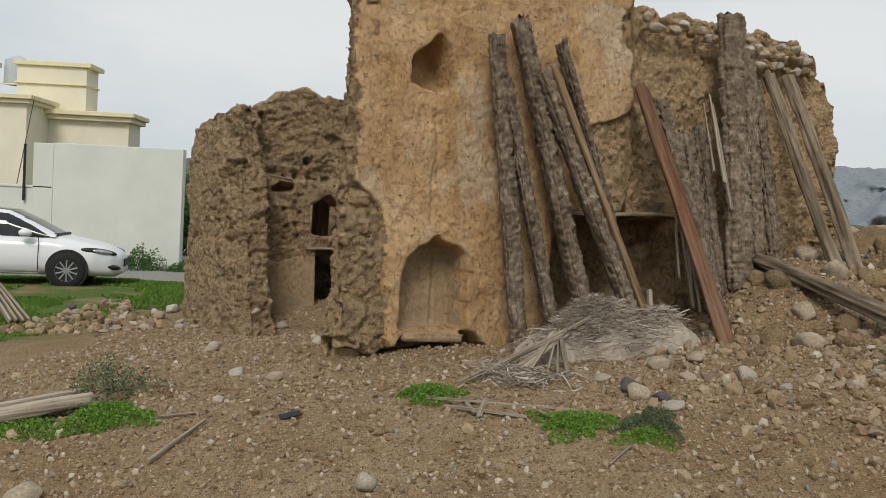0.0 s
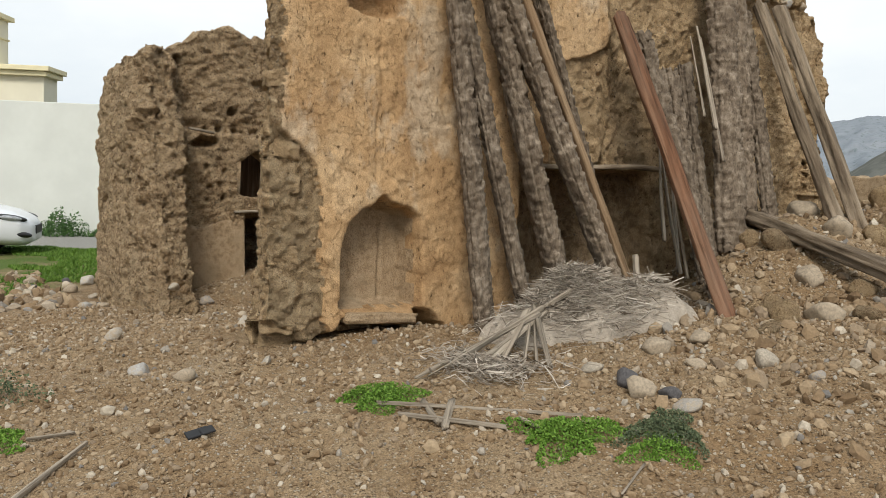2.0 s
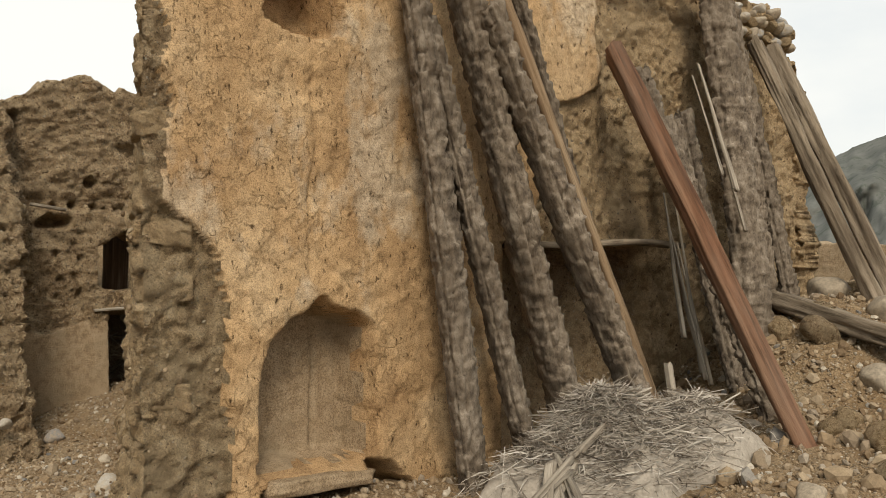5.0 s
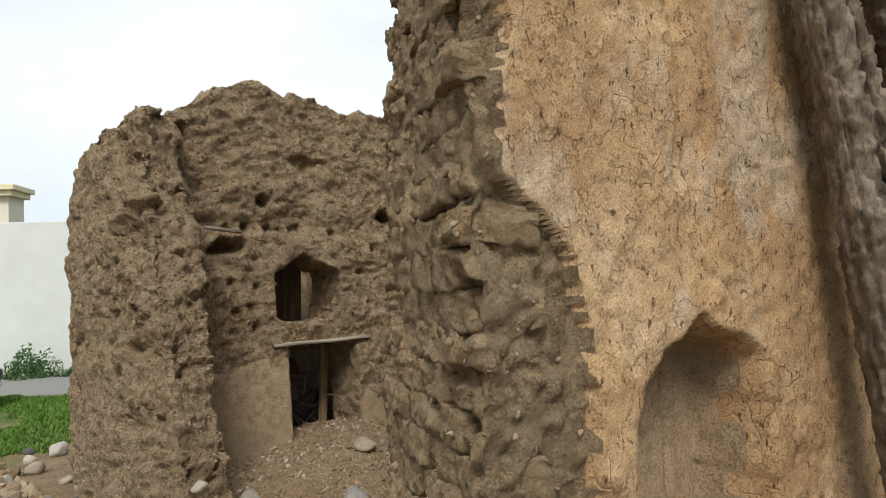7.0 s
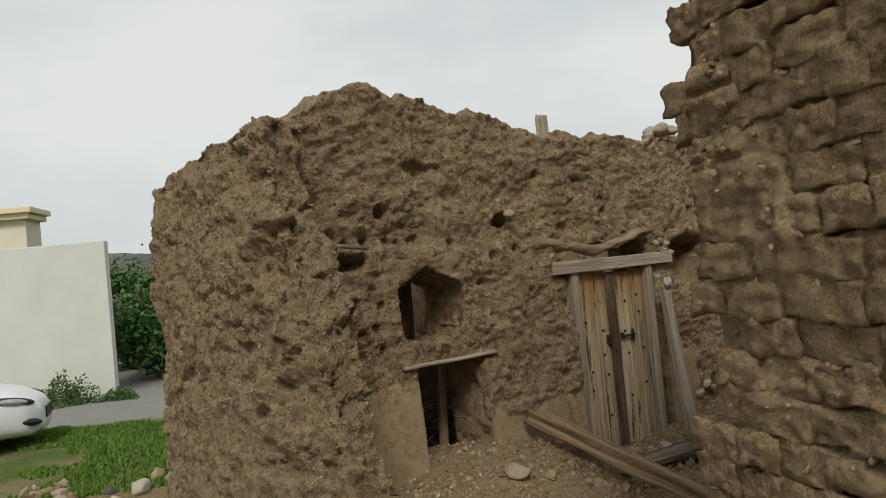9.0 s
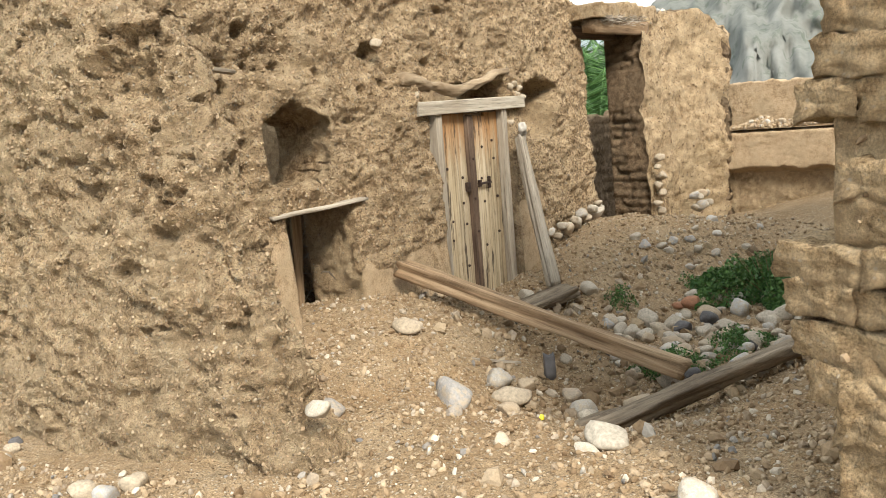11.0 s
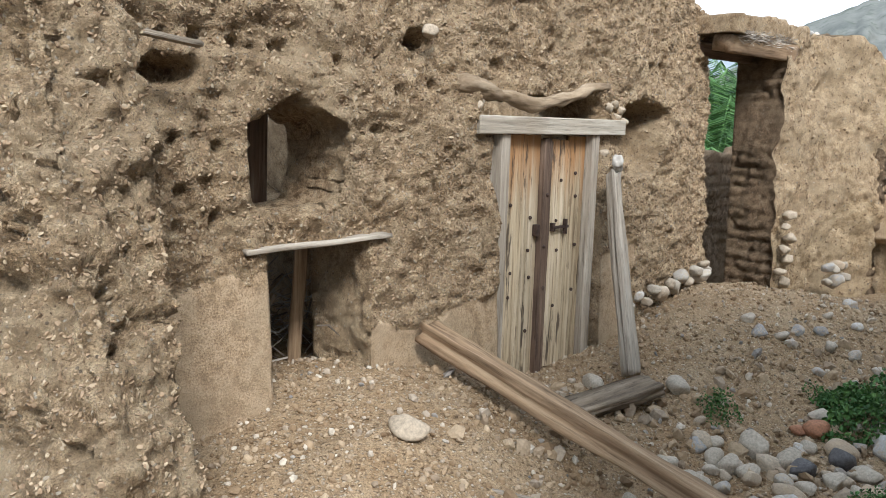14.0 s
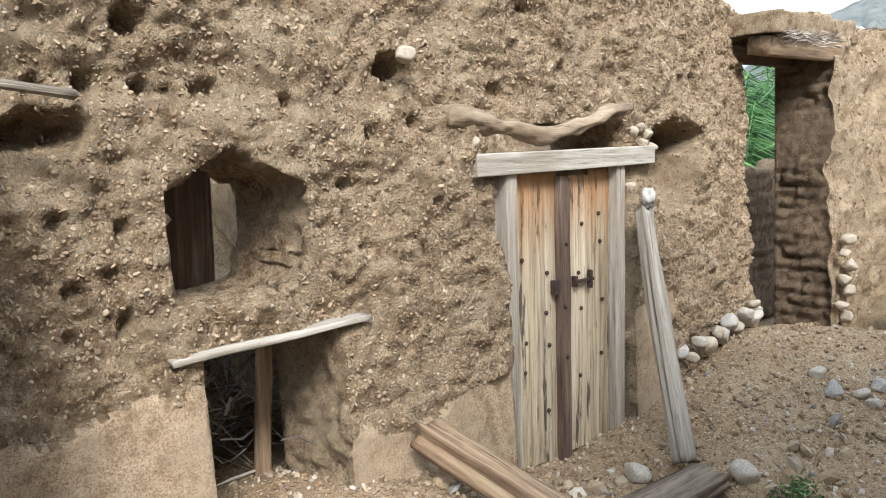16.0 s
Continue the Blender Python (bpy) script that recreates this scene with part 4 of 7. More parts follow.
# ---- gravel in the walls and loose on the ground ----
wall_chips("wall_gravel", house_data, 46000, 0.003, 0.017, "small river stones bedded in the house wall's mud", (1,))
wall_chips("wall_gravel", yard_data, 36000, 0.003, 0.016, "small river stones bedded in the broken wall end")
wall_chips("wall_gravel", tower_data, 7000, 0.003, 0.016, "small stones bedded in the tower's bare mud", (0, 3))
wall_chips("wall_gravel", pier_data, 2500, 0.005, 0.022, "small stones bedded in the far pier")


flank = tower_data[3]
n = 1300
pick = flank[rng.integers(0, len(flank), n)] + rng.normal(size=(n, 3)) * 0.008
scatter_chips("wall_gravel", pick, 0.003 + 0.014 * rng.random(n) ** 3, M_WALLCHIPS, "clods and stones in the tower's broken mud-brick end", "embedded gravel", 0.6)


def loose_gravel(n, x0, x1, y0, y1, lo, hi, label, power=3.0):
    x, y = rng.uniform(x0, x1, n), rng.uniform(y0, y1, n)
    u, v = to_uv(x, y)
    clear = ~((u > 2.1) & (u < 7.4) & (v > 5.45) & (v < 6.3)) & ~((u > 2.0) & (u < 2.7) & (v > 8.5))
    x, y = x[clear], y[clear]
    s = lo + (hi - lo) * rng.random(len(x)) ** power
    return scatter_chips("loose_gravel", np.stack([x, y, ground_z(x, y) + 0.25 * s], -1), s, M_CHIPS, label, "gravel", 0.55)


loose_gravel(34000, -3.4, 3.6, 2.0, 7.4, 0.006, 0.024, "loose brown and pale gravel before the tower", 3.0)
loose_gravel(24000, -3.2, 3.4, 7.2, 11.6, 0.006, 0.022, "loose gravel in the house's yard", 3.0)
loose_gravel(5000, 1.6, 6.0, 4.0, 8.8, 0.010, 0.06, "rubble gravel on the mound beside the tower", 3.5)
loose_gravel(380, -3.2, 3.4, 2.3, 11.4, 0.022, 0.05, "scattered fist-sized stones and clods", 2.0)
loose_gravel(900, -5.2, -3.0, 9.6, 13.6, 0.02, 0.10, "broken stones and rubble along the edge of the plot", 2.2)
loose_gravel(500, -0.6, 2.6, 8.3, 10.6, 0.02, 0.055, "small river stones strewn over the yard", 1.5)

# ---- single stones ----


def stone_mesh(seed, squash):
    bm = bmesh.new()
    bmesh.ops.create_icosphere(bm, subdivisions=3, radius=0.5)
    p = np.array([v.co[:] for v in bm.verts])
    d = 1 + 0.30 * fbm(p * 1.5 + seed * 7.3, 2, seed=seed) + 0.10 * fbm(p * 4 + seed, 3, seed=seed + 3)
    local = np.random.default_rng(seed + 40)
    p = p * d[:, None]
    for _ in range(8):
        q = local.normal(size=3)
        q /= np.linalg.norm(q)
        p = p - np.clip(p @ q - local.uniform(0.30, 0.42), 0, None)[:, None] * q * 0.85
    p = p * np.array([1.0, 0.78, squash])
    for v, q in zip(bm.verts, p):
        v.co = q
    me = bpy.data.meshes.new("stone")
    bm.to_mesh(me)
    bm.free()
    me.polygons.foreach_set("use_smooth", np.full(len(me.polygons), True))
    return me


STONE_MESHES = {}


def stone(x, y, size, material=None, z=None, sink=0.3, label="rounded river stone lying on the gravel", group="loose stones", name="stone"):
    k = int(rng.integers(0, 6))
    material = material or M_STONE
    key = (k, material.name)
    if key not in STONE_MESHES:
        me = stone_mesh(k, 0.5 + 0.07 * k)
        me.materials.append(material)
        STONE_MESHES[key] = me
    ob = new(name, STONE_MESHES[key])
    h = size * (0.5 + 0.07 * k)
    zz = (float(ground_z(x, y)) if z is None else z) + h * (0.5 - sink)
    ob.matrix_world = pose(x, y, zz, rng.uniform(-14, 14), rng.uniform(-14, 14), rng.uniform(0, 360)) @ Matrix.Diagonal((size, size, size, 1))
    return tagged(ob, label, "stone", group)


YARD_STONES = [
    (-0.58, 9.11, 0.20), (-0.42, 9.10, 0.14), (-0.98, 8.79, 0.22), (0.40, 10.52, 0.14), (0.36, 9.67, 0.15), (0.67, 9.88, 0.14), (0.66, 9.74, 0.12), (0.76, 9.59, 0.15),
    (0.95, 9.81, 0.20), (0.73, 9.30, 0.16), (0.72, 9.15, 0.14), (0.93, 9.41, 0.13), (0.88, 9.18, 0.14), (0.85, 8.85, 0.17), (1.25, 9.10, 0.16), (1.13, 8.80, 0.15),
    (0.94, 8.66, 0.22), (2.34, 9.64, 0.15), (0.47, 8.93, 0.09), (-0.27, 8.77, 0.15), (-1.08, 8.59, 0.10), (0.55, 9.51, 0.10), (0.56, 8.69, 0.11), (-0.94, 7.70, 0.09),
    (-1.12, 8.04, 0.09), (0.02, 8.70, 0.20), (-0.79, 8.61, 0.13), (-0.22, 8.96, 0.15),
]
for x, y, s in YARD_STONES:
    stone(x, y, s, [None, M_PALE, None, M_STONE, M_PALE][int(rng.integers(0, 5))], label="pale rounded river stone in the yard", group="yard stones")
for k in range(84):
    x, y = 1.2 + 0.66 * rng.normal(), 9.2 + 0.42 * rng.normal()
    if to_uv(x, y)[1] < 8.75:
        stone(x, y, 0.06 + 0.11 * rng.random() ** 1.5, [None, M_PALE, M_PALE, M_STONE, M_TANSTONE][k % 5], label="river stone strewn over the yard", group="yard stones")
for k in range(56):
    x, y = rng.uniform(0.35, 2.5), rng.uniform(8.55, 9.75)
    if to_uv(x, y)[1] < 8.75:
        stone(x, y, 0.09 + 0.12 * rng.random() ** 1.6, [M_PALE, None, M_PALE, M_PALE, M_STONE, M_DARKSTONE, M_TANSTONE][k % 7], label="pale river stone strewn over the yard", group="yard stones")
stone(-0.84, 7.73, 0.24, M_PALE, label="large flat pale boulder in the yard")
stone(-0.64, 8.88, 0.19, M_TANSTONE, label="blocky ochre stone in the yard")
stone(-0.92, 9.56, 0.17, M_TANSTONE, label="flat tan stone below the crawl opening", sink=0.2)
stone(1.29, 9.90, 0.12, M_REDSTONE, label="reddish brown stone in the yard")
stone(1.36, 9.84, 0.15, M_REDSTONE, label="rounded red-brown stone in the yard")
stone(1.57, 9.59, 0.19, M_STONE, label="grey river stone beside the shrub")
for x, y, s in [(1.70, 10.92, 0.11), (1.67, 10.76, 0.13), (1.80, 10.72, 0.12), (1.95, 10.76, 0.13), (1.81, 10.64, 0.10), (2.80, 11.23, 0.13), (2.12, 10.74, 0.1), (2.07, 10.59, 0.1), (2.15, 10.48, 0.1), (1.79, 10.36, 0.09), (2.23, 10.36, 0.09), (2.47, 10.8, 0.09), (3.0, 10.86, 0.09), (2.54, 10.54, 0.09), (1.93, 10.23, 0.09), (2.35, 10.95, 0.10)]:
    stone(x, y, s, [M_PALE, None][int(rng.integers(0, 2))], label="pale stone by the far doorway", group="doorway stones")
for x, y, s in [(-1.70, 6.48, 0.12), (-1.00, 5.40, 0.11), (-1.29, 5.63, 0.15), (-1.58, 8.84, 0.17), (-2.46, 8.64, 0.15), (-2.55, 8.55, 0.11), (-2.64, 8.70, 0.13), (-0.25, 3.80, 0.13), (1.23, 4.74, 0.16), (1.36, 4.51, 0.12), (1.09, 5.12, 0.12), (1.76, 5.40, 0.17), (1.50, 5.32, 0.18), (1.94, 4.98, 0.14), (-1.84, 3.83, 0.18), (2.08, 4.74, 0.09), (1.62, 5.05, 0.1)]:
    stone(x, y, s, [M_PALE, None, M_TANSTONE][int(rng.integers(0, 3))], label="weathered stone on the gravel before the tower", group="forecourt stones")
stone(-0.96, 7.1, 0.17, M_STONE, label="blue-grey stone by the tower's corner")
stone(1.21, 4.86, 0.15, M_DARKSTONE, label="dark angular stone on the gravel")
stone(1.34, 4.66, 0.12, M_DARKSTONE, label="small dark stone on the gravel")
for x, y, s in [(2.55, 6.18, 0.2), (2.40, 5.73, 0.24), (2.63, 5.69, 0.27), (2.73, 6.97, 0.22), (2.86, 6.75, 0.23), (2.40, 6.11, 0.15), (2.89, 6.34, 0.22), (3.34, 6.85, 0.28), (3.64, 6.82, 0.28), (2.86, 5.63, 0.23), (3.3, 7.3, 0.3), (3.7, 7.5, 0.34), (4.1, 7.3, 0.3), (3.9, 6.9, 0.24), (3.1, 6.1, 0.2), (3.4, 6.2, 0.18), (4.4, 7.9, 0.36), (2.2, 5.5, 0.16), (3.0, 6.9, 0.2), (4.6, 7.4, 0.3)]:
    stone(x, y, s, [M_BRICK, M_BRICK, M_TANSTONE, M_CORE][int(rng.integers(0, 4))], sink=0.42, label="earth-stained boulder on the rubble mound", group="mound boulders")
for x, y, s in [(-3.1, 10.7, 0.2), (-3.4, 11.2, 0.26), (-3.9, 11.8, 0.3), (-3.0, 10.0, 0.15), (-4.2, 11.0, 0.22), (-4.8, 12.9, 0.35), (-4.5, 12.2, 0.25), (-3.7, 10.6, 0.16), (-5.4, 12.4, 0.3), (-4.7, 12.6, 0.34), (-4.1, 12.3, 0.28), (-4.0, 12.7, 0.38), (-4.3, 12.8, 0.2), (-4.0, 11.4, 0.16), (-3.9, 11.9, 0.22), (-4.2, 11.2, 0.14), (-3.3, 10.5, 0.16), (-3.0, 10.2, 0.13), (-2.9, 10.3, 0.11), (-3.5, 9.6, 0.14), (-4.0, 9.4, 0.18), (-3.4, 8.5, 0.14), (-5.0, 10.0, 0.2)]:
    stone(x, y, 0.62 * s, [None, M_DARKSTONE, M_PALE, M_DARKSTONE, M_TANSTONE][int(rng.integers(0, 5))], label="rough stone among the grass of the plot", group="plot stones")
# stones built into the walls
for k in range(13):
    u = 6.18 + 0.095 * k
    q = P(u, 9.42 + 0.05 * rng.random() + 0.06 * smooth(6.9, 7.35, u), 0.44 + 0.012 * k + 0.06 * (k % 2))
    stone(q.x, q.y, 0.10 + 0.05 * rng.random(), [M_PALE, None, M_TANSTONE][k % 3], q.z, 0.5, "river stone laid in a row at the wall's foot", "footing stones")
for k in range(9):
    q = P(8.45 + 0.09 * (k % 5), 9.02 + 0.03 * rng.random(), 0.42 + 0.11 * (k // 5) + 0.03 * rng.random())
    stone(q.x, q.y, 0.11 + 0.05 * rng.random(), [M_PALE, None][k % 2], q.z, 0.5, "river stone in the far pier's footing", "pier stones")
for k in range(8):
    q = P(7.99 + 0.04 * rng.random() + 0.1 * (k % 2), 9.24, 0.35 + 0.09 * k)
    stone(q.x, q.y, 0.10 + 0.04 * rng.random(), M_TANSTONE, q.z, 0.5, "flat stone coursed into the pier's edge", "pier stones")
for k in range(46):
    low = k >= 20
    u_top = 4.86 + 0.105 * k if not low else 5.92 + 0.085 * ((k - 20) % 13)
    q = P(u_top, 5.46 + 0.02 * rng.random(), (3.31 - 0.05 * (k % 2) if not low else 3.20 - 0.10 * ((k - 20) // 13)) - 0.03 * rng.random())
    stone(q.x, q.y, 0.09 + 0.06 * rng.random(), [M_TANSTONE, None, M_BRICK][k % 3], q.z, 0.5, "rounded stone in the course under the tower's broken top", "tower stones")
for k in range(9):
    q = P(5.885 + 0.012 * rng.random(), 9.54, 0.62 + 0.105 * k)
    stone(q.x, q.y, 0.07 + 0.03 * rng.random(), M_TANSTONE, q.z, 0.5, "small stone packed beside the door frame", "door packing stones")
for u, z in ((4.66, 1.66), (4.72, 1.71), (5.98, 1.68), (6.06, 1.66), (5.90, 1.73), (5.95, 1.76), (6.02, 1.73)):
    q = P(u, 9.52, z)
    stone(q.x, q.y, 0.085, M_TANSTONE, q.z, 0.5, "dusty stone wedged above the door frame", "door packing stones")
for k in range(14):
    q = P(5.95 + 0.045 * k + 0.02 * rng.random(), 9.62 + 0.15 * rng.random(), float(house_top(np.array([5.95 + 0.045 * k]))[0]) + 0.01 + 0.06 * math.sin(k * 0.24))
    stone(q.x, q.y, 0.10 + 0.05 * rng.random(), [M_TANSTONE, None, M_PALE][k % 3], q.z, 0.4, "stone heaped on top of the house wall", "wall-top stones")
q = P(4.33, 9.50, 2.045)
stone(q.x, q.y, 0.10, M_TANSTONE, q.z, 0.5, "stone over a putlog hole in the house wall")
q = P(2.36, 8.20, 0.46)
stone(q.x, q.y, 0.12, M_PALE, q.z, 0.5, "pale stone bedded in the foot of the broken wall")

# ---- leaning palm trunks and timbers ----


def aim(p0, p1, roll=0.0):
    d = Vector(p1) - Vector(p0)
    m = d.to_track_quat("Z", "Y").to_matrix().to_4x4()
    return Matrix.Translation(p0) @ m @ Matrix.Rotation(radians(roll), 4, "Z"), d.length


def tube(length, radius_fn, n_ring, n_seg, material, name, seed):
    """A closed, uneven round timber along z."""
    t = np.linspace(0, 1, n_ring)[:, None]
    th = np.linspace(0, 2 * math.pi, n_seg, endpoint=False)[None, :]
    T, TH = np.broadcast_arrays(t, th)
    rx, ry = radius_fn(T * length, TH)
    X, Y, Z = rx * np.cos(TH), ry * np.sin(TH), T * length + 0 * TH
    ends = 0.03 * fbm(np.stack([np.cos(TH) * 3, np.sin(TH) * 3, 0 * TH + seed], -1), 2, seed=seed)
    Z = Z + ends * np.where(T > 0.97, 1, 0) + ends * np.where(T < 0.03, 1, 0)
    v = np.stack([X, Y, Z], -1).reshape(-1, 3)
    i = np.arange(n_ring * n_seg).reshape(n_ring, n_seg)
    j = np.roll(i, -1, 1)
    f = np.stack([i[:-1], j[:-1], j[1:], i[1:]], -1).reshape(-1, 4).tolist()
    f += [list(map(int, i[0][::-1])), list(map(int, i[-1]))]
    return mesh_object(name, v, f, material)


def palm_post(p0, p1, r, seed, label, flat=0.8, roll=0.0, scale=0.085, deep=1.0):
    m, length = aim(p0, p1, roll)

    def rad(z, th):
        p = np.stack([np.cos(th) * 2.2, np.sin(th) * 2.2, z * 9], -1) + seed * 3.1
        col = np.floor(th / (2 * math.pi) * 7 + seed)
        s = (z / scale + 0.5 * (col % 2) + 0.25 * fbm(p * 0.4, 2, seed=seed)) % 1.0
        keep = _lattice(col, np.floor(z / scale), 0 * col, seed)
        scar = 0.026 * deep * (s * (0.35 + 0.65 * keep)) - 0.018 * deep * (keep > 0.68) + 0.012 * (np.abs((th / (2 * math.pi) * 7 + seed) % 1 - 0.5) < 0.4)
        rr = r * (1 + 0.10 * fbm(p * 0.25, 2, seed=seed + 2)) + scar - 0.012 + 0.013 * fbm(p * 2.5, 4, 0.6, seed=seed + 5)
        return rr, rr * np.where(np.sin(th) > 0, flat * 0.6, flat)

    ob = tube(length, rad, int(length / 0.011), 52, M_PALM, "palm_trunk_post", seed)
    ob.matrix_world = m
    return tagged(ob, label, "timber post", "leaning timbers")


def beam(name, p0, p1, w, t, material, label, seed=0, roll=0.0, rough=0.008, group="", category="timber", taper=1.0, split=0.0):
    """A sawn or split timber with worn, uneven edges and cracks along the grain."""
    m, length = aim(p0, p1, roll)
    n_ring, n_seg = max(8, int(length / 0.03)), 32
    t_ = np.linspace(0, 1, n_ring)[:, None]
    th = np.linspace(0, 2 * math.pi, n_seg, endpoint=False)[None, :]
    T, TH = np.broadcast_arrays(t_, th)
    c, s = np.cos(TH), np.sin(TH)
    k = np.maximum(np.abs(c), np.abs(s)) ** 0.86
    X, Y = c / k * w / 2, s / k * t / 2
    p = np.stack([X * 20, Y * 20, T * length * 2.0], -1) + seed * 5.7
    g = 1 + (taper - 1) * T
    d = rough * fbm(p, 3, seed=seed) + 0.4 * rough * fbm(p * np.array([3, 3, 0.6]), 3, seed=seed + 1)
    groove = split * smooth(0.2, 0.5, fbm(np.stack([TH * 2.2, 0 * TH, T * length * 0.7], -1) + seed, 3, seed=seed + 4))
    X, Y = X * g + c * (d - groove), Y * g + s * (d - groove)
    bend = 0.012 * length * fbm(np.stack([T * 1.3 + seed, 0 * T, 0 * T], -1), 2, seed=seed + 7)
    Z = T * length + 0.02 * fbm(np.stack([X * 30, Y * 30, 0 * X + seed], -1), 2, seed=seed + 6) * ((T > 0.99) | (T < 0.01))
    v = np.stack([X + bend, Y, Z], -1).reshape(-1, 3)
    i = np.arange(n_ring * n_seg).reshape(n_ring, n_seg)
    j = np.roll(i, -1, 1)
    f = np.stack([i[:-1], j[:-1], j[1:], i[1:]], -1).reshape(-1, 4).tolist()
    f += [list(map(int, i[0][::-1])), list(map(int, i[-1]))]
    ob = mesh_object(name, v, f, material)
    ob.matrix_world = m
    return tagged(ob, label, category, group)


LEAN_LABEL = "grey scaly palm trunk leaning on the tower wall"
palm_post(P(3.49, 5.12, 0.45), P(3.25, 5.31, 2.86), 0.095, 1, LEAN_LABEL, roll=180)
palm_post(P(3.80, 5.06, 0.50), P(3.33, 5.30, 2.55), 0.081, 2, LEAN_LABEL, roll=180)
palm_post(P(4.10, 5.06, 0.55), P(3.42, 5.27, 3.00), 0.107, 3, "wide dark palm trunk leaning on the tower wall", roll=180)
palm_post(P(4.46, 4.88, 0.60), P(3.56, 5.16, 2.62), 0.093, 4, LEAN_LABEL, roll=180)
beam("split_timber", P(4.66, 4.93, 0.62), P(3.66, 5.16, 2.70), 0.085, 0.06, M_BROWNWOOD, "smooth brown split timber leaning among palm trunks", 5, 20, 0.006, "leaning timbers", split=0.01)
palm_post(P(4.66, 5.10, 0.62), P(3.84, 5.30, 2.90), 0.061, 6, "thin dark palm stem leaning on the tower wall", roll=180)
beam("red_timber", P(4.72, 4.13, 0.46), P(4.72, 5.33, 2.66), 0.14, 0.10, M_REDWOOD, "red-brown squared timber leaning outward from the tower", 7, 35, 0.012, "leaning timbers", split=0.012)
palm_post(P(5.04, 4.58, 0.72), P(4.92, 5.32, 2.58), 0.060, 8, "shaggy palm rib lashed behind the red timber", roll=160, deep=1.3)
palm_post(P(5.30, 4.9, 0.75), P(5.22, 5.33, 2.35), 0.076, 9, LEAN_LABEL, roll=180)
palm_post(P(5.50, 5.06, 0.95), P(5.42, 5.36, 2.40), 0.067, 10, LEAN_LABEL, roll=180)
palm_post(P(5.64, 4.98, 1.0), P(5.72, 5.36, 3.42), 0.120, 11, "tall thick palm trunk leaning on the tower", roll=180)
palm_post(P(5.95, 5.06, 1.1), P(5.97, 5.38, 3.15), 0.073, 12, "dark narrow palm trunk leaning on the tower", roll=180)
palm_post(P(6.14, 5.0, 1.1), P(6.10, 5.38, 2.9), 0.067, 13, LEAN_LABEL, roll=180, deep=1.2)
beam("grey_timber", P(6.36, 4.52, 1.10), P(6.22, 5.34, 2.98), 0.115, 0.09, M_OLDWOOD, "grey-brown weathered timber leaning at the tower's end", 14, 10, 0.016, "leaning timbers", split=0.012)
beam("grey_timber", P(6.60, 4.50, 1.12), P(6.52, 5.36, 3.00), 0.14, 0.10, M_OLDWOOD, "wide grey-brown weathered timber leaning at the tower's end", 15, 10, 0.018, "leaning timbers", split=0.012)
log_end = on_ground(3.35, 5.35, 0.10)
beam("fallen_log", log_end, P(5.92, 5.02, 1.28), 0.13, 0.11, M_OLDWOOD, "grey cracked log lying down the rubble mound", 16, 5, 0.022, split=0.018)
# splintered palm ribs
for k, (u, z0, z1, lean) in enumerate([(5.40, 1.9, 2.68, -0.06), (5.45, 1.7, 2.62, 0.02), (5.34, 2.0, 2.6, -0.08), (5.10, 0.85, 1.7, 0.03), (5.16, 0.9, 1.95, -0.02), (5.2, 0.8, 1.6, 0.06), (5.05, 1.1, 1.9, -0.04), (6.0, 1.15, 1.6, 0.1), (6.1, 1.15, 1.7, 0.05), (6.2, 1.15, 1.55, 0.12)]):
    beam("palm_rib", P(u + lean, 4.95 + 0.02 * k, z0), P(u, 5.24, z1), 0.028, 0.018, M_GREYWOOD, "splintered grey palm rib stuck among the posts", 20 + k, 30 * k, 0.004, "palm ribs", taper=0.4)
beam("lintel_board", P(3.94, 5.36, 1.60), P(5.36, 5.36, 1.61), 0.03, 0.16, M_OLDWOOD, "flat brown board lintel over the tower's doorway", 40, 90, 0.004)
beam("niche_sill", P(2.64, 5.40, 0.625), P(3.13, 5.40, 0.595), 0.055, 0.13, M_SMOOTH, "broken pale clay slab at the niche's foot", 42, 90, 0.016, category="sill")
beam("stick", P(4.42, 4.72, 0.78), P(4.44, 4.78, 1.02), 0.03, 0.022, M_GREYWOOD, "short pale stick standing in the thatch heap", 41)

# ---- heap of old palm thatch ----


def strips(name, p0, p1, width, material, label, category, sag=0.0, parent=None):
    """Many thin three-sided slivers, each from p0 to p1, in one mesh."""
    n = len(p0)
    d = p1 - p0
    side = np.cross(d, rng.normal(size=(n, 3)))
    side /= np.maximum(1e-9, np.linalg.norm(side, axis=1))[:, None]
    up = np.cross(d, side)
    up /= np.maximum(1e-9, np.linalg.norm(up, axis=1))[:, None]
    w = np.asarray(width)[:, None]
    mid = (p0 + p1) / 2 + np.stack([0 * sag, 0 * sag, sag], -1) if np.ndim(sag) else (p0 + p1) / 2
    rows = []
    for c, k in ((p0, 0.8), (mid, 1.0), (p1, 0.15)):
        rows += [c + side * w * k, c - side * w * k * 0.8, c + up * w * k * 0.6]
    v = np.stack(rows, 1).reshape(-1, 3)
    base = np.array([(0, 1, 4, 3), (1, 2, 5, 4), (2, 0, 3, 5), (3, 4, 7, 6), (4, 5, 8, 7), (5, 3, 6, 8)])
    f = (base[None] + 9 * np.arange(n)[:, None, None]).reshape(-1, 4)
    ob = mesh_object(name, v, f, material, parent, shade=False)
    return tagged(ob, label, category, kind="stuff")


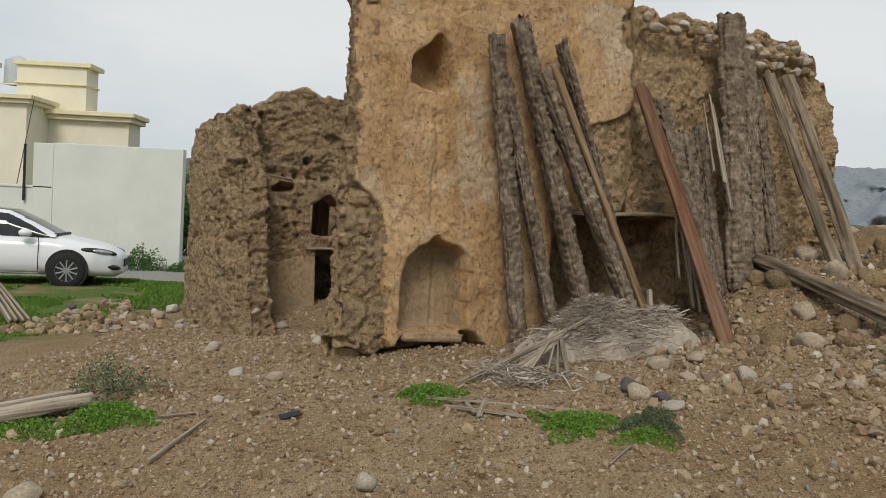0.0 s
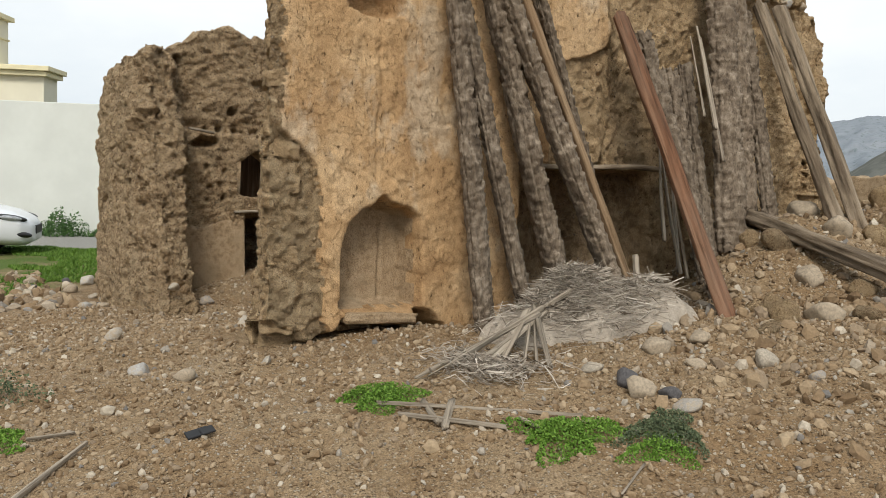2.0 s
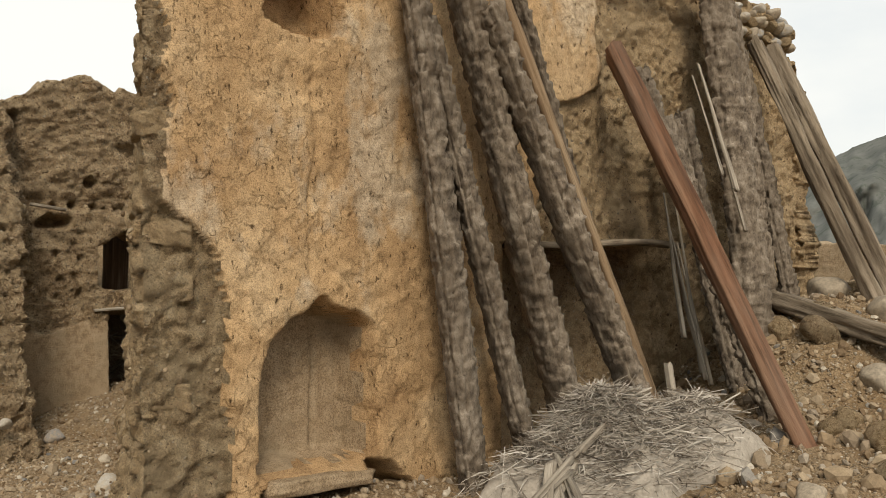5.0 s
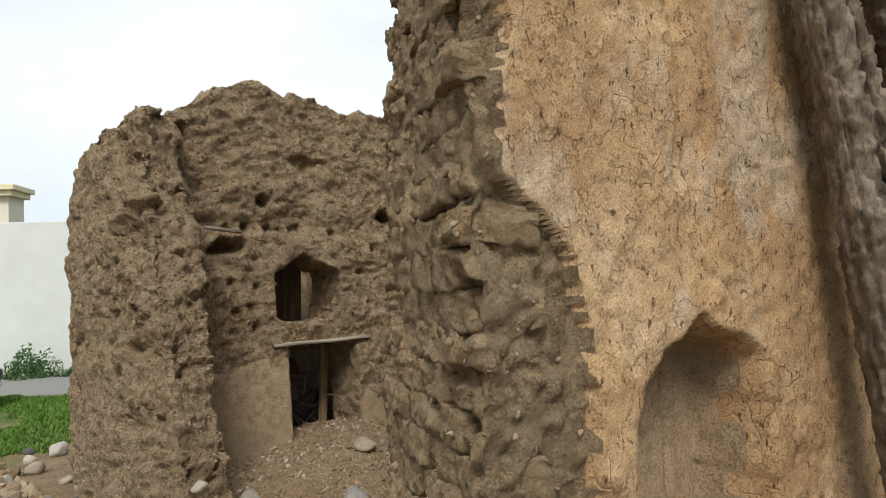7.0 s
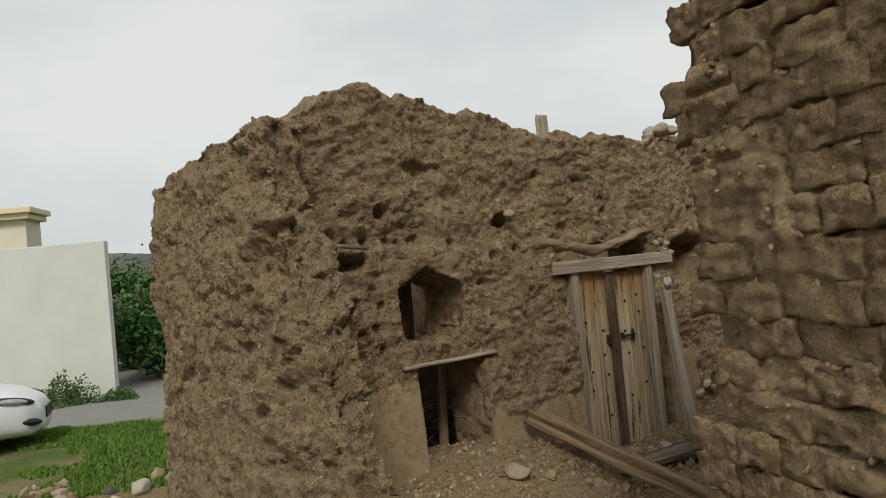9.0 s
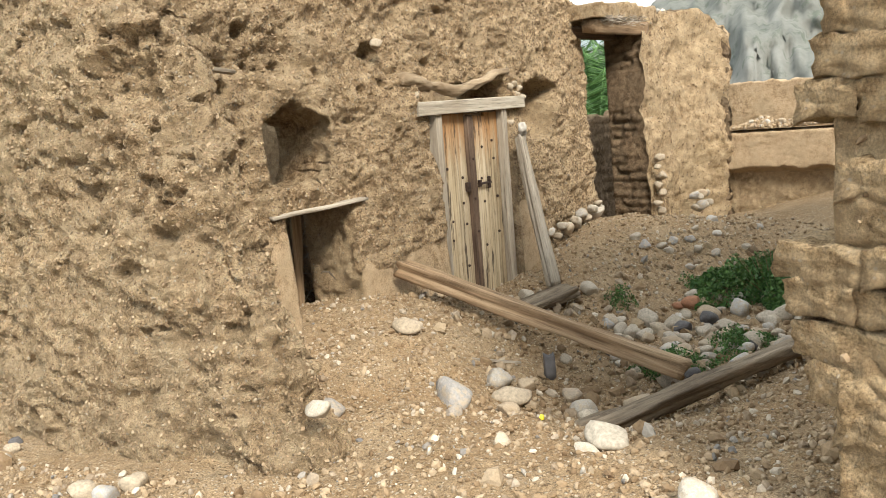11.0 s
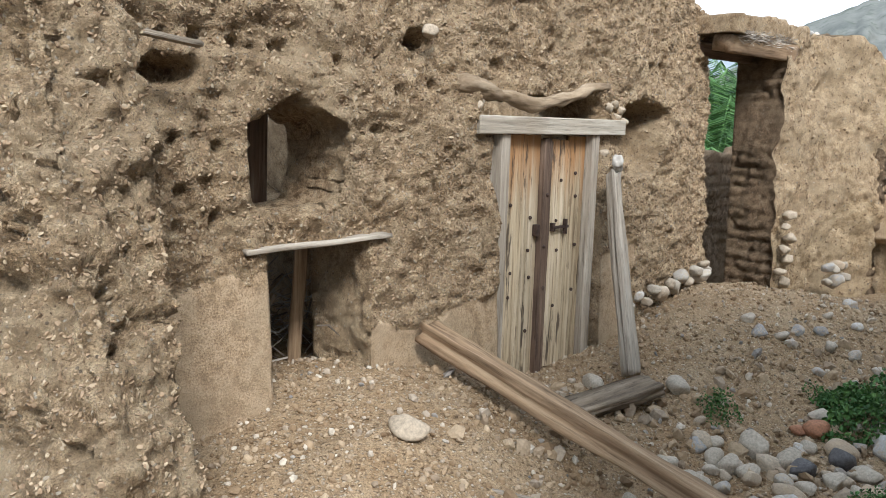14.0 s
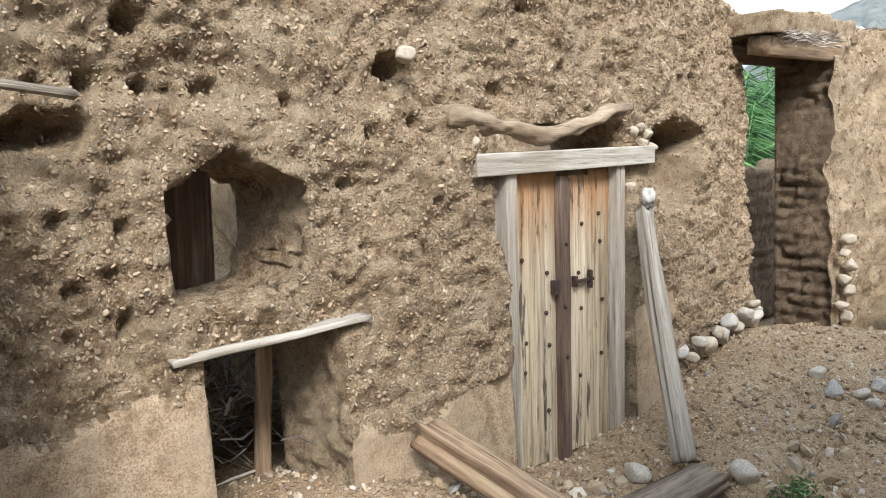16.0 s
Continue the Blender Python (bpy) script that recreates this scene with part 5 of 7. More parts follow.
def heap_z(u, v):
    q = uvz(u, v, 0)
    h = 0.38 * np.exp(-((u - 3.92) ** 2 / 0.08 + (v - 4.74) ** 2 / 0.09)) + 0.26 * np.exp(-((u - 4.38) ** 2 / 0.05 + (v - 4.62) ** 2 / 0.08)) + 0.16 * np.exp(-((u - 3.5) ** 2 / 0.06 + (v - 4.78) ** 2 / 0.05))
    return ground_z(q[..., 0], q[..., 1]) + h + 0.03 * fbm(q * 7, 3, seed=120) * (h > 0.03)


n = 9500
hu, hv = 3.98 + 0.25 * rng.normal(size=n), 4.74 + 0.155 * rng.normal(size=n)
hz = heap_z(hu, hv)
c = uvz(hu, hv, hz + 0.012)
ang = rng.uniform(0, 2 * math.pi, n)
ln = 0.05 + 0.22 * rng.random(n) ** 2
ang = 4.0 + 0.7 * rng.normal(size=n)
dirs = np.stack([np.cos(ang), np.sin(ang), 0.22 * rng.normal(size=n)], -1) * ln[:, None]
strips("palm_thatch", c - dirs * 0.5, c + dirs * 0.5, 0.0015 + 0.0035 * rng.random(n) ** 2, M_THATCH, "heap of grey dry palm thatch slumped at the wall's foot", "thatch", sag=0.01 * rng.normal(size=n))
hu2, hv2 = np.meshgrid(np.linspace(3.1, 4.95, 90), np.linspace(4.2, 5.3, 55))
g2 = uvz(hu2, hv2, 0)
mound_h = heap_z(hu2, hv2) - ground_z(g2[..., 0], g2[..., 1])
i2 = np.arange(hu2.size).reshape(hu2.shape)
tagged(mesh_object("thatch_mound", uvz(hu2, hv2, heap_z(hu2, hv2) - 0.012 - 0.10 * smooth(0.12, 0.04, mound_h)).reshape(-1, 3), np.stack([i2[:-1, :-1], i2[:-1, 1:], i2[1:, 1:], i2[1:, :-1]], -1).reshape(-1, 4), M_THATCH), "matted core of the old palm thatch heap", "thatch", kind="stuff")
for k in range(9):
    a = P(3.45 + 0.03 * (k % 5), 4.56 + 0.015 * k, 0.0)
    a.z = float(heap_z(np.array(3.48), np.array(4.6))) + 0.04 + 0.012 * (k % 3)
    b = P(2.55 + 0.085 * k, 4.38 - 0.035 * k + 0.03 * (k % 3), 0.0)
    b.z = float(ground_z(b.x, b.y)) + 0.03
    beam("palm_frond_stem", a, b, 0.03 + 0.008 * (k % 3), 0.014, M_GREYWOOD, "dry grey palm frond stem fanned out from the thatch", 50 + k, 40 * k, 0.004, "frond stems", taper=0.7)
for k in range(4):
    a = P(4.02 + 0.03 * k, 4.70, 0.0)
    a.z = float(heap_z(np.array(4.05), np.array(4.7))) + 0.02 * k
    b = P(3.50 + 0.03 * k, 4.60, 0.0)
    b.z = float(heap_z(np.array(3.5), np.array(4.6))) + 0.05 + 0.01 * k
    beam("palm_frond_stem", a, b, 0.026, 0.014, M_GREYWOOD, "dry grey palm frond stem bent over the thatch", 62 + k, 30 * k, 0.004, "frond stems")
n = 900
hu, hv = 2.95 + 0.12 * rng.normal(size=n), 4.30 + 0.16 * rng.normal(size=n)
c = uvz(hu, hv, 0)
c[:, 2] = ground_z(c[:, 0], c[:, 1]) + 0.02 + 0.05 * rng.random(n)
ang = rng.uniform(0, 2 * math.pi, n)
dirs = np.stack([np.cos(ang), np.sin(ang), 0.3 * rng.normal(size=n)], -1) * (0.05 + 0.12 * rng.random(n) ** 2)[:, None]
strips("palm_fibre", c - dirs * 0.5, c + dirs * 0.5, 0.002 + 0.003 * rng.random(n), M_THATCH, "tangle of grey palm fibre beside the niche", "thatch", sag=0.01 * rng.normal(size=n))
for k, (x0, y0, x1, y1, wd) in enumerate([(0.10, 4.62, 0.55, 4.42, 0.02), (0.35, 4.75, 0.30, 4.45, 0.03), (0.22, 4.80, 0.28, 4.5, 0.025), (0.0, 4.75, 0.9, 4.55, 0.018), (-1.36, 4.15, -1.22, 4.65, 0.02), (-1.5, 4.7, -1.3, 4.72, 0.015), (0.62, 4.5, 0.75, 4.35, 0.025), (0.9, 3.9, 1.05, 4.1, 0.012)]):
    beam("dry_stick", on_ground(x0, y0, 0.02), on_ground(x1, y1, 0.025), wd, wd * 0.7, M_GREYWOOD, "dry stick lying on the gravel", 70 + k, 25 * k, 0.003, "dry sticks")

# ---- the house's door ----
door = empty("wooden_door", Matrix.Translation(P(5.345, 9.545, 0.12)) @ Matrix.Rotation(TURN, 4, "Z"))
tagged(door, "weathered two-leaf plank door, shut, in a grey timber frame", "door")


def board(name, u0, u1, z0, z1, y0, y1, material, parent, label="", bev=0.006, seed=0, wear=0.006):
    """An upright board in the door's own axes: x along the wall, y into it, z up from the sill."""
    bm = bmesh.new()
    nx, nz = 6, max(6, int((z1 - z0) / 0.04))
    box(bm, (u0, y0, z0), (u1, y1, z1), bev)
    cuts = [e for e in bm.edges if abs(e.verts[0].co.z - e.verts[1].co.z) > 0.6 * (z1 - z0)]
    if cuts and z1 - z0 > 0.3:
        bmesh.ops.subdivide_edges(bm, edges=cuts, cuts=nz)
    p = np.array([v.co[:] for v in bm.verts])
    d = fbm(np.stack([p[:, 0] * 18 + seed, p[:, 1] * 18, p[:, 2] * 3.5], -1), 3, seed=seed)
    for v, k in zip(bm.verts, d):
        v.co.x += wear * k
        v.co.y += 0.5 * wear * k
        if v.co.z < z0 + 0.03 or v.co.z > z1 - 0.03:
            v.co.z += 2.0 * wear * k
    return part(name, bm, material, parent, label)


Z0 = 0.0
board("frame_post", -0.455, -0.385, 0.06, 1.45, -0.05, 0.06, M_GREYWOOD, door, "grey upright of the door frame", seed=1)
board("frame_post", 0.375, 0.445, 0.03, 1.45, -0.05, 0.06, M_GREYWOOD, door, "grey upright of the door frame", seed=2)
board("lintel", -0.65, 0.69, 1.45, 1.545, -0.07, 0.09, M_LINTELWOOD, door, "grey timber lintel", seed=3)
left = board("door_leaf", -0.385, -0.20, 0.05, 1.45, 0.0, 0.035, M_DOORWOOD, door, "yellowed plank of the left leaf", seed=4)
board("door_leaf", -0.197, -0.055, 0.04, 1.44, 0.004, 0.035, M_DOORWOOD, door, "yellowed plank of the left leaf", seed=5)
board("cover_batten", -0.06, 0.005, 0.03, 1.42, -0.03, 0.03, M_DARKWOOD, door, "dark cracked batten where the leaves meet", seed=6, wear=0.01)
board("cover_batten", 0.008, 0.04, 0.04, 1.40, -0.012, 0.03, M_DARKWOOD, door, "dark edge of the right leaf", seed=7, wear=0.008)
right = board("door_leaf", 0.042, 0.21, 0.04, 1.42, 0.0, 0.035, M_DOORWOOD, door, "yellowed plank of the right leaf", seed=8)
board("door_leaf", 0.213, 0.375, 0.04, 1.43, 0.004, 0.035, M_DOORWOOD, door, "yellowed plank of the right leaf", seed=9)
bm = bmesh.new()
box(bm, (0.06, -0.035, 0.895), (0.20, -0.018, 0.912), 0.004)
box(bm, (0.165, -0.04, 0.86), (0.18, -0.014, 0.95), 0.004)
box(bm, (0.055, -0.03, 0.88), (0.075, 0.0, 0.93), 0.003)
part("latch", bm, M_IRON, door, "rusted iron bolt")
bm = bmesh.new()
box(bm, (-0.10, -0.03, 0.86), (-0.07, 0.005, 0.93), 0.005)
part("latch_staple", bm, M_IRON, door, "rusted iron staple")
for k, (x, z) in enumerate([(-0.30, 0.52), (-0.29, 0.66), (-0.13, 0.30), (-0.12, 0.62), (-0.14, 0.78), (-0.13, 0.97), (0.12, 0.42), (0.13, 0.76), (0.11, 0.94), (0.30, 0.50), (0.31, 0.78), (0.29, 1.08), (-0.31, 1.05), (0.14, 1.18), (0.28, 1.22), (-0.02, 0.55), (-0.03, 0.8), (-0.02, 1.1)]):
    bm = bmesh.new()
    bmesh.ops.create_uvsphere(bm, u_segments=8, v_segments=5, radius=0.011, matrix=Matrix.Translation((x, -0.032 if abs(x + 0.02) < 0.04 else -0.002, z)))
    part("nail_head", bm, M_IRON, door)

# crooked log over the door, and what hangs about it


M_BROWNLOG = wood("brown_crooked_log", (0.08, 0.055, 0.035), (0.26, 0.195, 0.125), (0.42, 0.34, 0.235), (0.5, 10, 10), 0.1, (0.2, 0.14, 0.085))


def crooked_log():
    n_ring, n_seg = 80, 24
    t = np.linspace(0, 1, n_ring)
    cu = 4.56 + 1.30 * t
    cz = 1.815 - 0.075 * np.sin(math.pi * t) ** 1.2 + 0.05 * t**2 + 0.014 * np.sin(9 * t) + 0.006 * np.sin(23 * t)
    r = 0.046 - 0.026 * t**2 + 0.006 * np.sin(17 * t) + 0.004 * np.sin(41 * t)
    th = np.linspace(0, 2 * math.pi, n_seg, endpoint=False)
    U = cu[:, None] + 0 * th[None]
    d = 0.014 * fbm(np.stack([U * 9, np.cos(th)[None] + 0 * U, np.sin(th)[None] + 0 * U], -1), 3, seed=130)
    V, Z = 9.52 + 0.02 * np.sin(5 * t)[:, None] + (r[:, None] + d) * np.cos(th)[None], cz[:, None] + (r[:, None] + d) * np.sin(th)[None]
    v = np.stack([U - 4.56, V - 9.52, Z - 1.8], -1).reshape(-1, 3)
    i = np.arange(n_ring * n_seg).reshape(n_ring, n_seg)
    j = np.roll(i, -1, 1)
    f = np.stack([i[:-1], j[:-1], j[1:], i[1:]], -1).reshape(-1, 4).tolist() + [list(map(int, i[0][::-1])), list(map(int, i[-1]))]
    ob = mesh_object("crooked_log", v, f, M_BROWNLOG)
    ob.matrix_world = Matrix.Translation(P(4.56, 9.52, 1.8)) @ Matrix.Rotation(TURN, 4, "Z")
    return tagged(ob, "crooked grey log set over the door as a relieving lintel", "timber")


crooked_log()
beam("leaning_stick", P(5.48, 8.97, 0.24), P(5.83, 9.40, 1.34), 0.085, 0.07, M_GREYWOOD, "pale knotty branch leaning beside the door", 80, 20, 0.012, split=0.015)
beam("leaning_stick", P(5.80, 9.37, 1.20), P(5.92, 9.44, 1.42), 0.05, 0.04, M_GREYWOOD, "short fork of a pale branch by the door", 81, 20, 0.01)
bm = bmesh.new()
bmesh.ops.create_icosphere(bm, subdivisions=3, radius=0.028)
p = np.array([v.co[:] for v in bm.verts])
for v, k in zip(bm.verts, fbm(p * 45, 3, seed=140)):
    v.co = v.co * (1 + 0.9 * k)
    v.co.z *= 1.5
rag = part("rag", bm, M_RAG, None, "", True)
rag.matrix_world = Matrix.Translation(P(5.86, 9.40, 1.40))
tagged(rag, "torn white rag tied to the branch by the door", "rag")
beam("shelf_plank", P(3.31, 9.51, 1.06), P(4.09, 9.51, 1.075), 0.022, 0.10, M_GREYWOOD, "thin warped plank laid over the crawl opening", 82, 90, 0.004)
beam("crawl_lintel", P(3.34, 9.62, 1.08), P(4.06, 9.62, 1.085), 0.045, 0.16, M_BROWNWOOD, "brown board over the crawl opening", 83, 90, 0.004)
beam("fallen_beam", P(4.44, 7.55, 0.08), P(4.29, 9.42, 0.585), 0.135, 0.11, M_BROWNWOOD, "brown squared beam fallen from the house, greyed on top", 84, 8, 0.016, split=0.011)
beam("fallen_log", P(3.15, 7.66, 0.09), P(4.80, 7.02, 0.19), 0.12, 0.09, M_OLDWOOD, "grey cracked log lying across the yard's rubble", 85, 8, 0.014, split=0.02)
beam("rotten_wood", P(4.72, 8.86, 0.215), P(5.42, 8.80, 0.24), 0.17, 0.06, M_OLDWOOD, "flat slab of rotten grey wood on the gravel", 86, 4, 0.02, split=0.02)
beam("dry_stick", P(3.55, 8.75, 0.28), P(4.05, 8.35, 0.14), 0.02, 0.014, M_GREYWOOD, "thin dry stick lying in the yard", 87, 0, 0.003, "dry sticks")
beam("wood_stub", P(4.93, 9.70, 2.55), P(4.94, 9.72, 2.84), 0.10, 0.04, M_GREYWOOD, "stub of a board standing in the wall top", 88, 28, 0.004)
beam("roof_fibre", P(2.80, 9.40, 1.90), P(3.03, 9.30, 1.86), 0.05, 0.03, M_GREYWOOD, "frayed end of a palm beam in the wall", 89, 0, 0.012, split=0.01)
q = P(3.28, 7.75, 0.17)
yellow = stone(q.x, q.y, 0.04, M_YELLOW, q.z, 0.2, "scrap of bright yellow plastic beside the log", "", "plastic_scrap")
tagged(yellow, category="litter")
beam("broken_bottle_neck", P(4.02, 8.15, 0.10), P(4.03, 8.16, 0.22), 0.06, 0.05, M_DARKSTONE, "dark stub of a broken pot standing in the yard", 90, 0, 0.008, category="pot")
scrap = bmesh.new()
box(scrap, (-0.06, -0.03, 0), (0.04, 0.03, 0.010), 0.004)
box(scrap, (0.0, -0.04, 0.008), (0.06, 0.015, 0.016), 0.004)
ob = part("plastic_scrap", scrap, M_BLACK, None)
ob.matrix_world = Matrix.Translation(on_ground(-0.75, 4.62, 0.015)) @ pose(0, 0, 0, 12, -10, 30)
tagged(ob, "piece of torn black plastic on the gravel", "litter")
ob2 = copy_thing(ob, Matrix.Translation(on_ground(-1.34, 3.62, 0.02)) @ pose(0, 0, 0, -20, 15, 80))
beam("old_log", on_ground(-2.75, 4.72, 0.05), on_ground(-1.98, 4.96, 0.07), 0.10, 0.08, M_GREYWOOD, "pale split log half hidden in weeds", 91, 0, 0.014, split=0.02)
beam("old_log", on_ground(-2.80, 4.86, 0.07), on_ground(-2.10, 5.05, 0.09), 0.06, 0.05, M_GREYWOOD, "thin pale branch beside the split log", 92, 0, 0.01)
for k in range(4):
    beam("grey_plank", on_ground(-5.35 + 0.05 * k, 10.55 + 0.06 * k, 0.02), on_ground(-5.95 + 0.04 * k, 10.75 + 0.06 * k, 0.75 - 0.05 * k), 0.13, 0.03, M_GREYWOOD, "grey plank of a broken pallet leaning on the bank", 93 + k, 60, 0.004, "pallet planks")

# inside the house: a plank, a post and dead palm fronds
beam("leaning_plank", P(3.95, 10.04, 0.30), P(3.98, 10.06, 1.95), 0.07, 0.04, M_BROWNWOOD, "brown post standing inside the crawl opening", 100, 28, 0.004)
beam("leaning_plank", P(3.68, 10.13, 1.05), P(3.72, 10.16, 2.0), 0.22, 0.035, M_DARKWOOD, "dark plank leaning inside the window", 101, 28, 0.004)
beam("leaning_post", P(3.86, 10.4, 1.10), P(3.80, 10.45, 1.75), 0.07, 0.06, M_GREYWOOD, "pale post standing inside the house", 102, 0, 0.006)
n = 900
c = uvz(3.6 + 0.35 * rng.normal(size=n), 10.6 + 0.25 * rng.normal(size=n), 0.32 + 0.4 * rng.random(n))
ang = rng.uniform(0, 2 * math.pi, n)
dirs = np.stack([np.cos(ang), np.sin(ang), 0.6 * rng.normal(size=n)], -1) * (0.12 + 0.25 * rng.random(n))[:, None]
strips("dead_fronds", c - dirs * 0.5, c + dirs * 0.5, 0.003 + 0.005 * rng.random(n), M_THATCH, "pile of dead palm fronds inside the house", "dead fronds", sag=0.03 * rng.normal(size=n))
# slab added to block skylight from the crawl space; its rubble faces the window
loft, _ = slab("floor_loft", 2.75, 4.45, 10.2, lambda u: 12.25 + 0 * u, lambda a, z: 1.10 + 0.5 * smooth(10.6, 12.2, z) + 0 * a, -0.14, 0.06, [M_GROUND], lambda a, z: 0.03 * fbm(np.stack([a, z, 0 * a], -1) * 5, 3, seed=151), frame_fn=lambda a, b, z: uvz(a, z, b), segs=2)
tagged(loft, "upper floor of earth and rubble, added to shade the crawl opening", "floor", kind="structure")
# rubble slope inside
ru, rv = np.meshgrid(np.linspace(2.6, 6.9, 60), np.linspace(9.98, 12.3, 40))
ri = np.arange(ru.size).reshape(ru.shape)
rz = 0.30 + 0.55 * smooth(10.8, 12.3, rv) + 0.05 * fbm(np.stack([ru, rv, 0 * ru], -1) * 4, 3, seed=150)
tagged(mesh_object("floor_house", uvz(ru, rv, rz).reshape(-1, 3), np.stack([ri[:-1, :-1], ri[:-1, 1:], ri[1:, 1:], ri[1:, :-1]], -1).reshape(-1, 4), M_GROUND), "rubble floor inside the roofless house", "floor", kind="structure")

# ---- the far doorway's lintel and thatch ----
beam("lintel_beam", P(7.20, 9.46, 2.25), P(8.10, 9.40, 2.25), 0.16, 0.13, M_BROWNWOOD, "brown timber lintel over the far doorway", 110, 8, 0.006)
beam("lintel_beam", P(7.20, 9.74, 2.23), P(8.10, 9.68, 2.23), 0.15, 0.12, M_DARKWOOD, "dark inner timber lintel over the far doorway", 111, 8, 0.006)
# its 0.95 m depth is added as a roof, to shade the doorway below
cap, cap_data = slab("wall_over_doorway", 7.15, 8.35, 2.31, lambda u: 2.46 + 0.03 * fbm(np.stack([u * 7, 0 * u, 0 * u], -1), 3, seed=160), lambda a, z: 9.33 + 0 * a, 0.95, 0.025, [M_CORE], lambda a, z: 0.03 * fbm(np.stack([a, z, 0 * a], -1) * 7, 3, seed=161), segs=8)
tagged(cap, "mud packed over the far doorway's lintel", "wall", kind="structure")
n = 500
c = uvz(rng.uniform(7.25, 8.05, n), 9.32 + 0.08 * rng.random(n), 2.31 + 0.02 * rng.normal(size=n))
ang = rng.uniform(0, 2 * math.pi, n)
dirs = np.stack([np.cos(ang), np.sin(ang), 0.3 * rng.normal(size=n)], -1) * 0.1
strips("lintel_thatch", c - dirs * 0.5, c + dirs * 0.5, 0.002 + 0.003 * rng.random(n), M_THATCH, "frayed palm matting under the mud over the doorway", "thatch", sag=0.0 * rng.normal(size=n))

# ---- plants ----


def leaf_cloud(name, centres, size, material, label, category, droop=0.5):
    """Many small folded leaves in one mesh."""
    n = len(centres)
    R = turns(n)
    s = np.asarray(size)[:, None, None]
    leaf = np.array([(0, -0.5, 0), (0.32, 0, 0.10), (0, 0.5, 0), (-0.32, 0, 0.10)])
    v = np.einsum("nij,kj->nki", R, leaf) * s + np.asarray(centres)[:, None, :]
    f = (np.array([(0, 1, 2), (0, 2, 3)])[None] + 4 * np.arange(n)[:, None, None]).reshape(-1, 3)
    ob = mesh_object(name, v.reshape(-1, 3), f, material, shade=False)
    return tagged(ob, label, category)


def weed(x, y, rx, ry, h, n, size, material, label, name="weed_patch", category="weed"):
    if h < 0.2:
        n, size = int(1.6 * n), 0.74 * size
    a, r = rng.uniform(0, 2 * math.pi, n), np.sqrt(rng.random(n))
    edge = 1 + 0.35 * np.sin(3 * a + x * 9) + 0.2 * np.sin(7 * a + y * 5)
    px, py = x + rx * r * np.cos(a) * edge, y + ry * r * np.sin(a) * edge
    lump = 0.5 + 0.5 * vnoise(np.stack([px * 9, py * 9, 0 * px], -1), 4)
    pz = ground_z(px, py) + h * (1.1 - r**2) * lump * rng.random(n) ** 0.6
    return leaf_cloud(name, np.stack([px, py, pz], -1), size * (0.6 + 0.8 * rng.random(n)), material, label, category)


def shrub(x, y, rx, ry, h, n):
    """A low leafy shrub: thin branching stems under a mass of small leaves."""
    base = on_ground(x, y)
    top = empty("shrub", Matrix.Translation(base))
    tagged(top, "leafy dark green shrub growing in the yard", "shrub", "yard shrubs")
    k = 70
    a, r = rng.uniform(0, 2 * math.pi, k), np.sqrt(rng.random(k))
    foot = np.stack([x + 0.25 * rx * r * np.cos(a), y + 0.25 * ry * r * np.sin(a)], -1)
    tip = np.stack([x + rx * r * np.cos(a), y + ry * r * np.sin(a)], -1)
    p0 = np.stack([foot[:, 0], foot[:, 1], ground_z(foot[:, 0], foot[:, 1])], -1)
    p1 = np.stack([tip[:, 0], tip[:, 1], ground_z(tip[:, 0], tip[:, 1]) + h * (1.0 - 0.6 * r**2)], -1)
    stems = strips("stems", p0, p1, np.full(k, 0.004), M_BROWNWOOD, "", "", sag=0.03 * rng.random(k))
    del stems["kind"]
    leaves = weed(x, y, rx, ry, h, n, 0.030, M_LEAF, "", "leaves", "")
    for ob in (stems, leaves):
        ob.parent = top
        ob.location = -base
    return top


weed(-1.84, 4.75, 0.26, 0.20, 0.13, 5200, 0.018, M_WEED, "low patch of bright green weed on gravel")
weed(-2.35, 4.72, 0.3, 0.16, 0.08, 2500, 0.018, M_WEED, "thin green weed around the split log")
weed(-2.0, 5.15, 0.28, 0.22, 0.36, 2600, 0.016, M_GREYWEED, "wispy grey-green bush on gravel")
weed(0.03, 4.86, 0.17, 0.13, 0.10, 3200, 0.016, M_WEED, "small bright weed under the niche")
weed(0.80, 4.36, 0.22, 0.15, 0.09, 3800, 0.016, M_WEED, "low patch of bright green weed on gravel")
weed(1.20, 4.32, 0.16, 0.12, 0.11, 2600, 0.015, M_GREYWEED, "grey-green weed among stones")
weed(1.15, 4.22, 0.14, 0.10, 0.06, 1500, 0.015, M_WEED, "thin bright weed among stones")
shrub(2.05, 9.75, 0.52, 0.42, 0.40, 11000)
shrub(2.60, 9.45, 0.50, 0.45, 0.38, 8000)
weed(0.60, 9.10, 0.22, 0.16, 0.14, 1500, 0.024, M_LEAF, "small green weed between the stones")
weed(1.05, 9.05, 0.2, 0.16, 0.16, 1300, 0.024, M_LEAF, "small green weed between the stones")
weed(0.95, 10.12, 0.10, 0.10, 0.16, 350, 0.022, M_LEAF, "sparse green weed in the gravel")
weed(1.62, 10.1, 0.10, 0.10, 0.14, 300, 0.022, M_LEAF, "sparse green weed in the gravel")
weed(3.0, 5.2, 0.22, 0.18, 0.07, 1300, 0.018, M_GREYWEED, "dull green weed below the log")


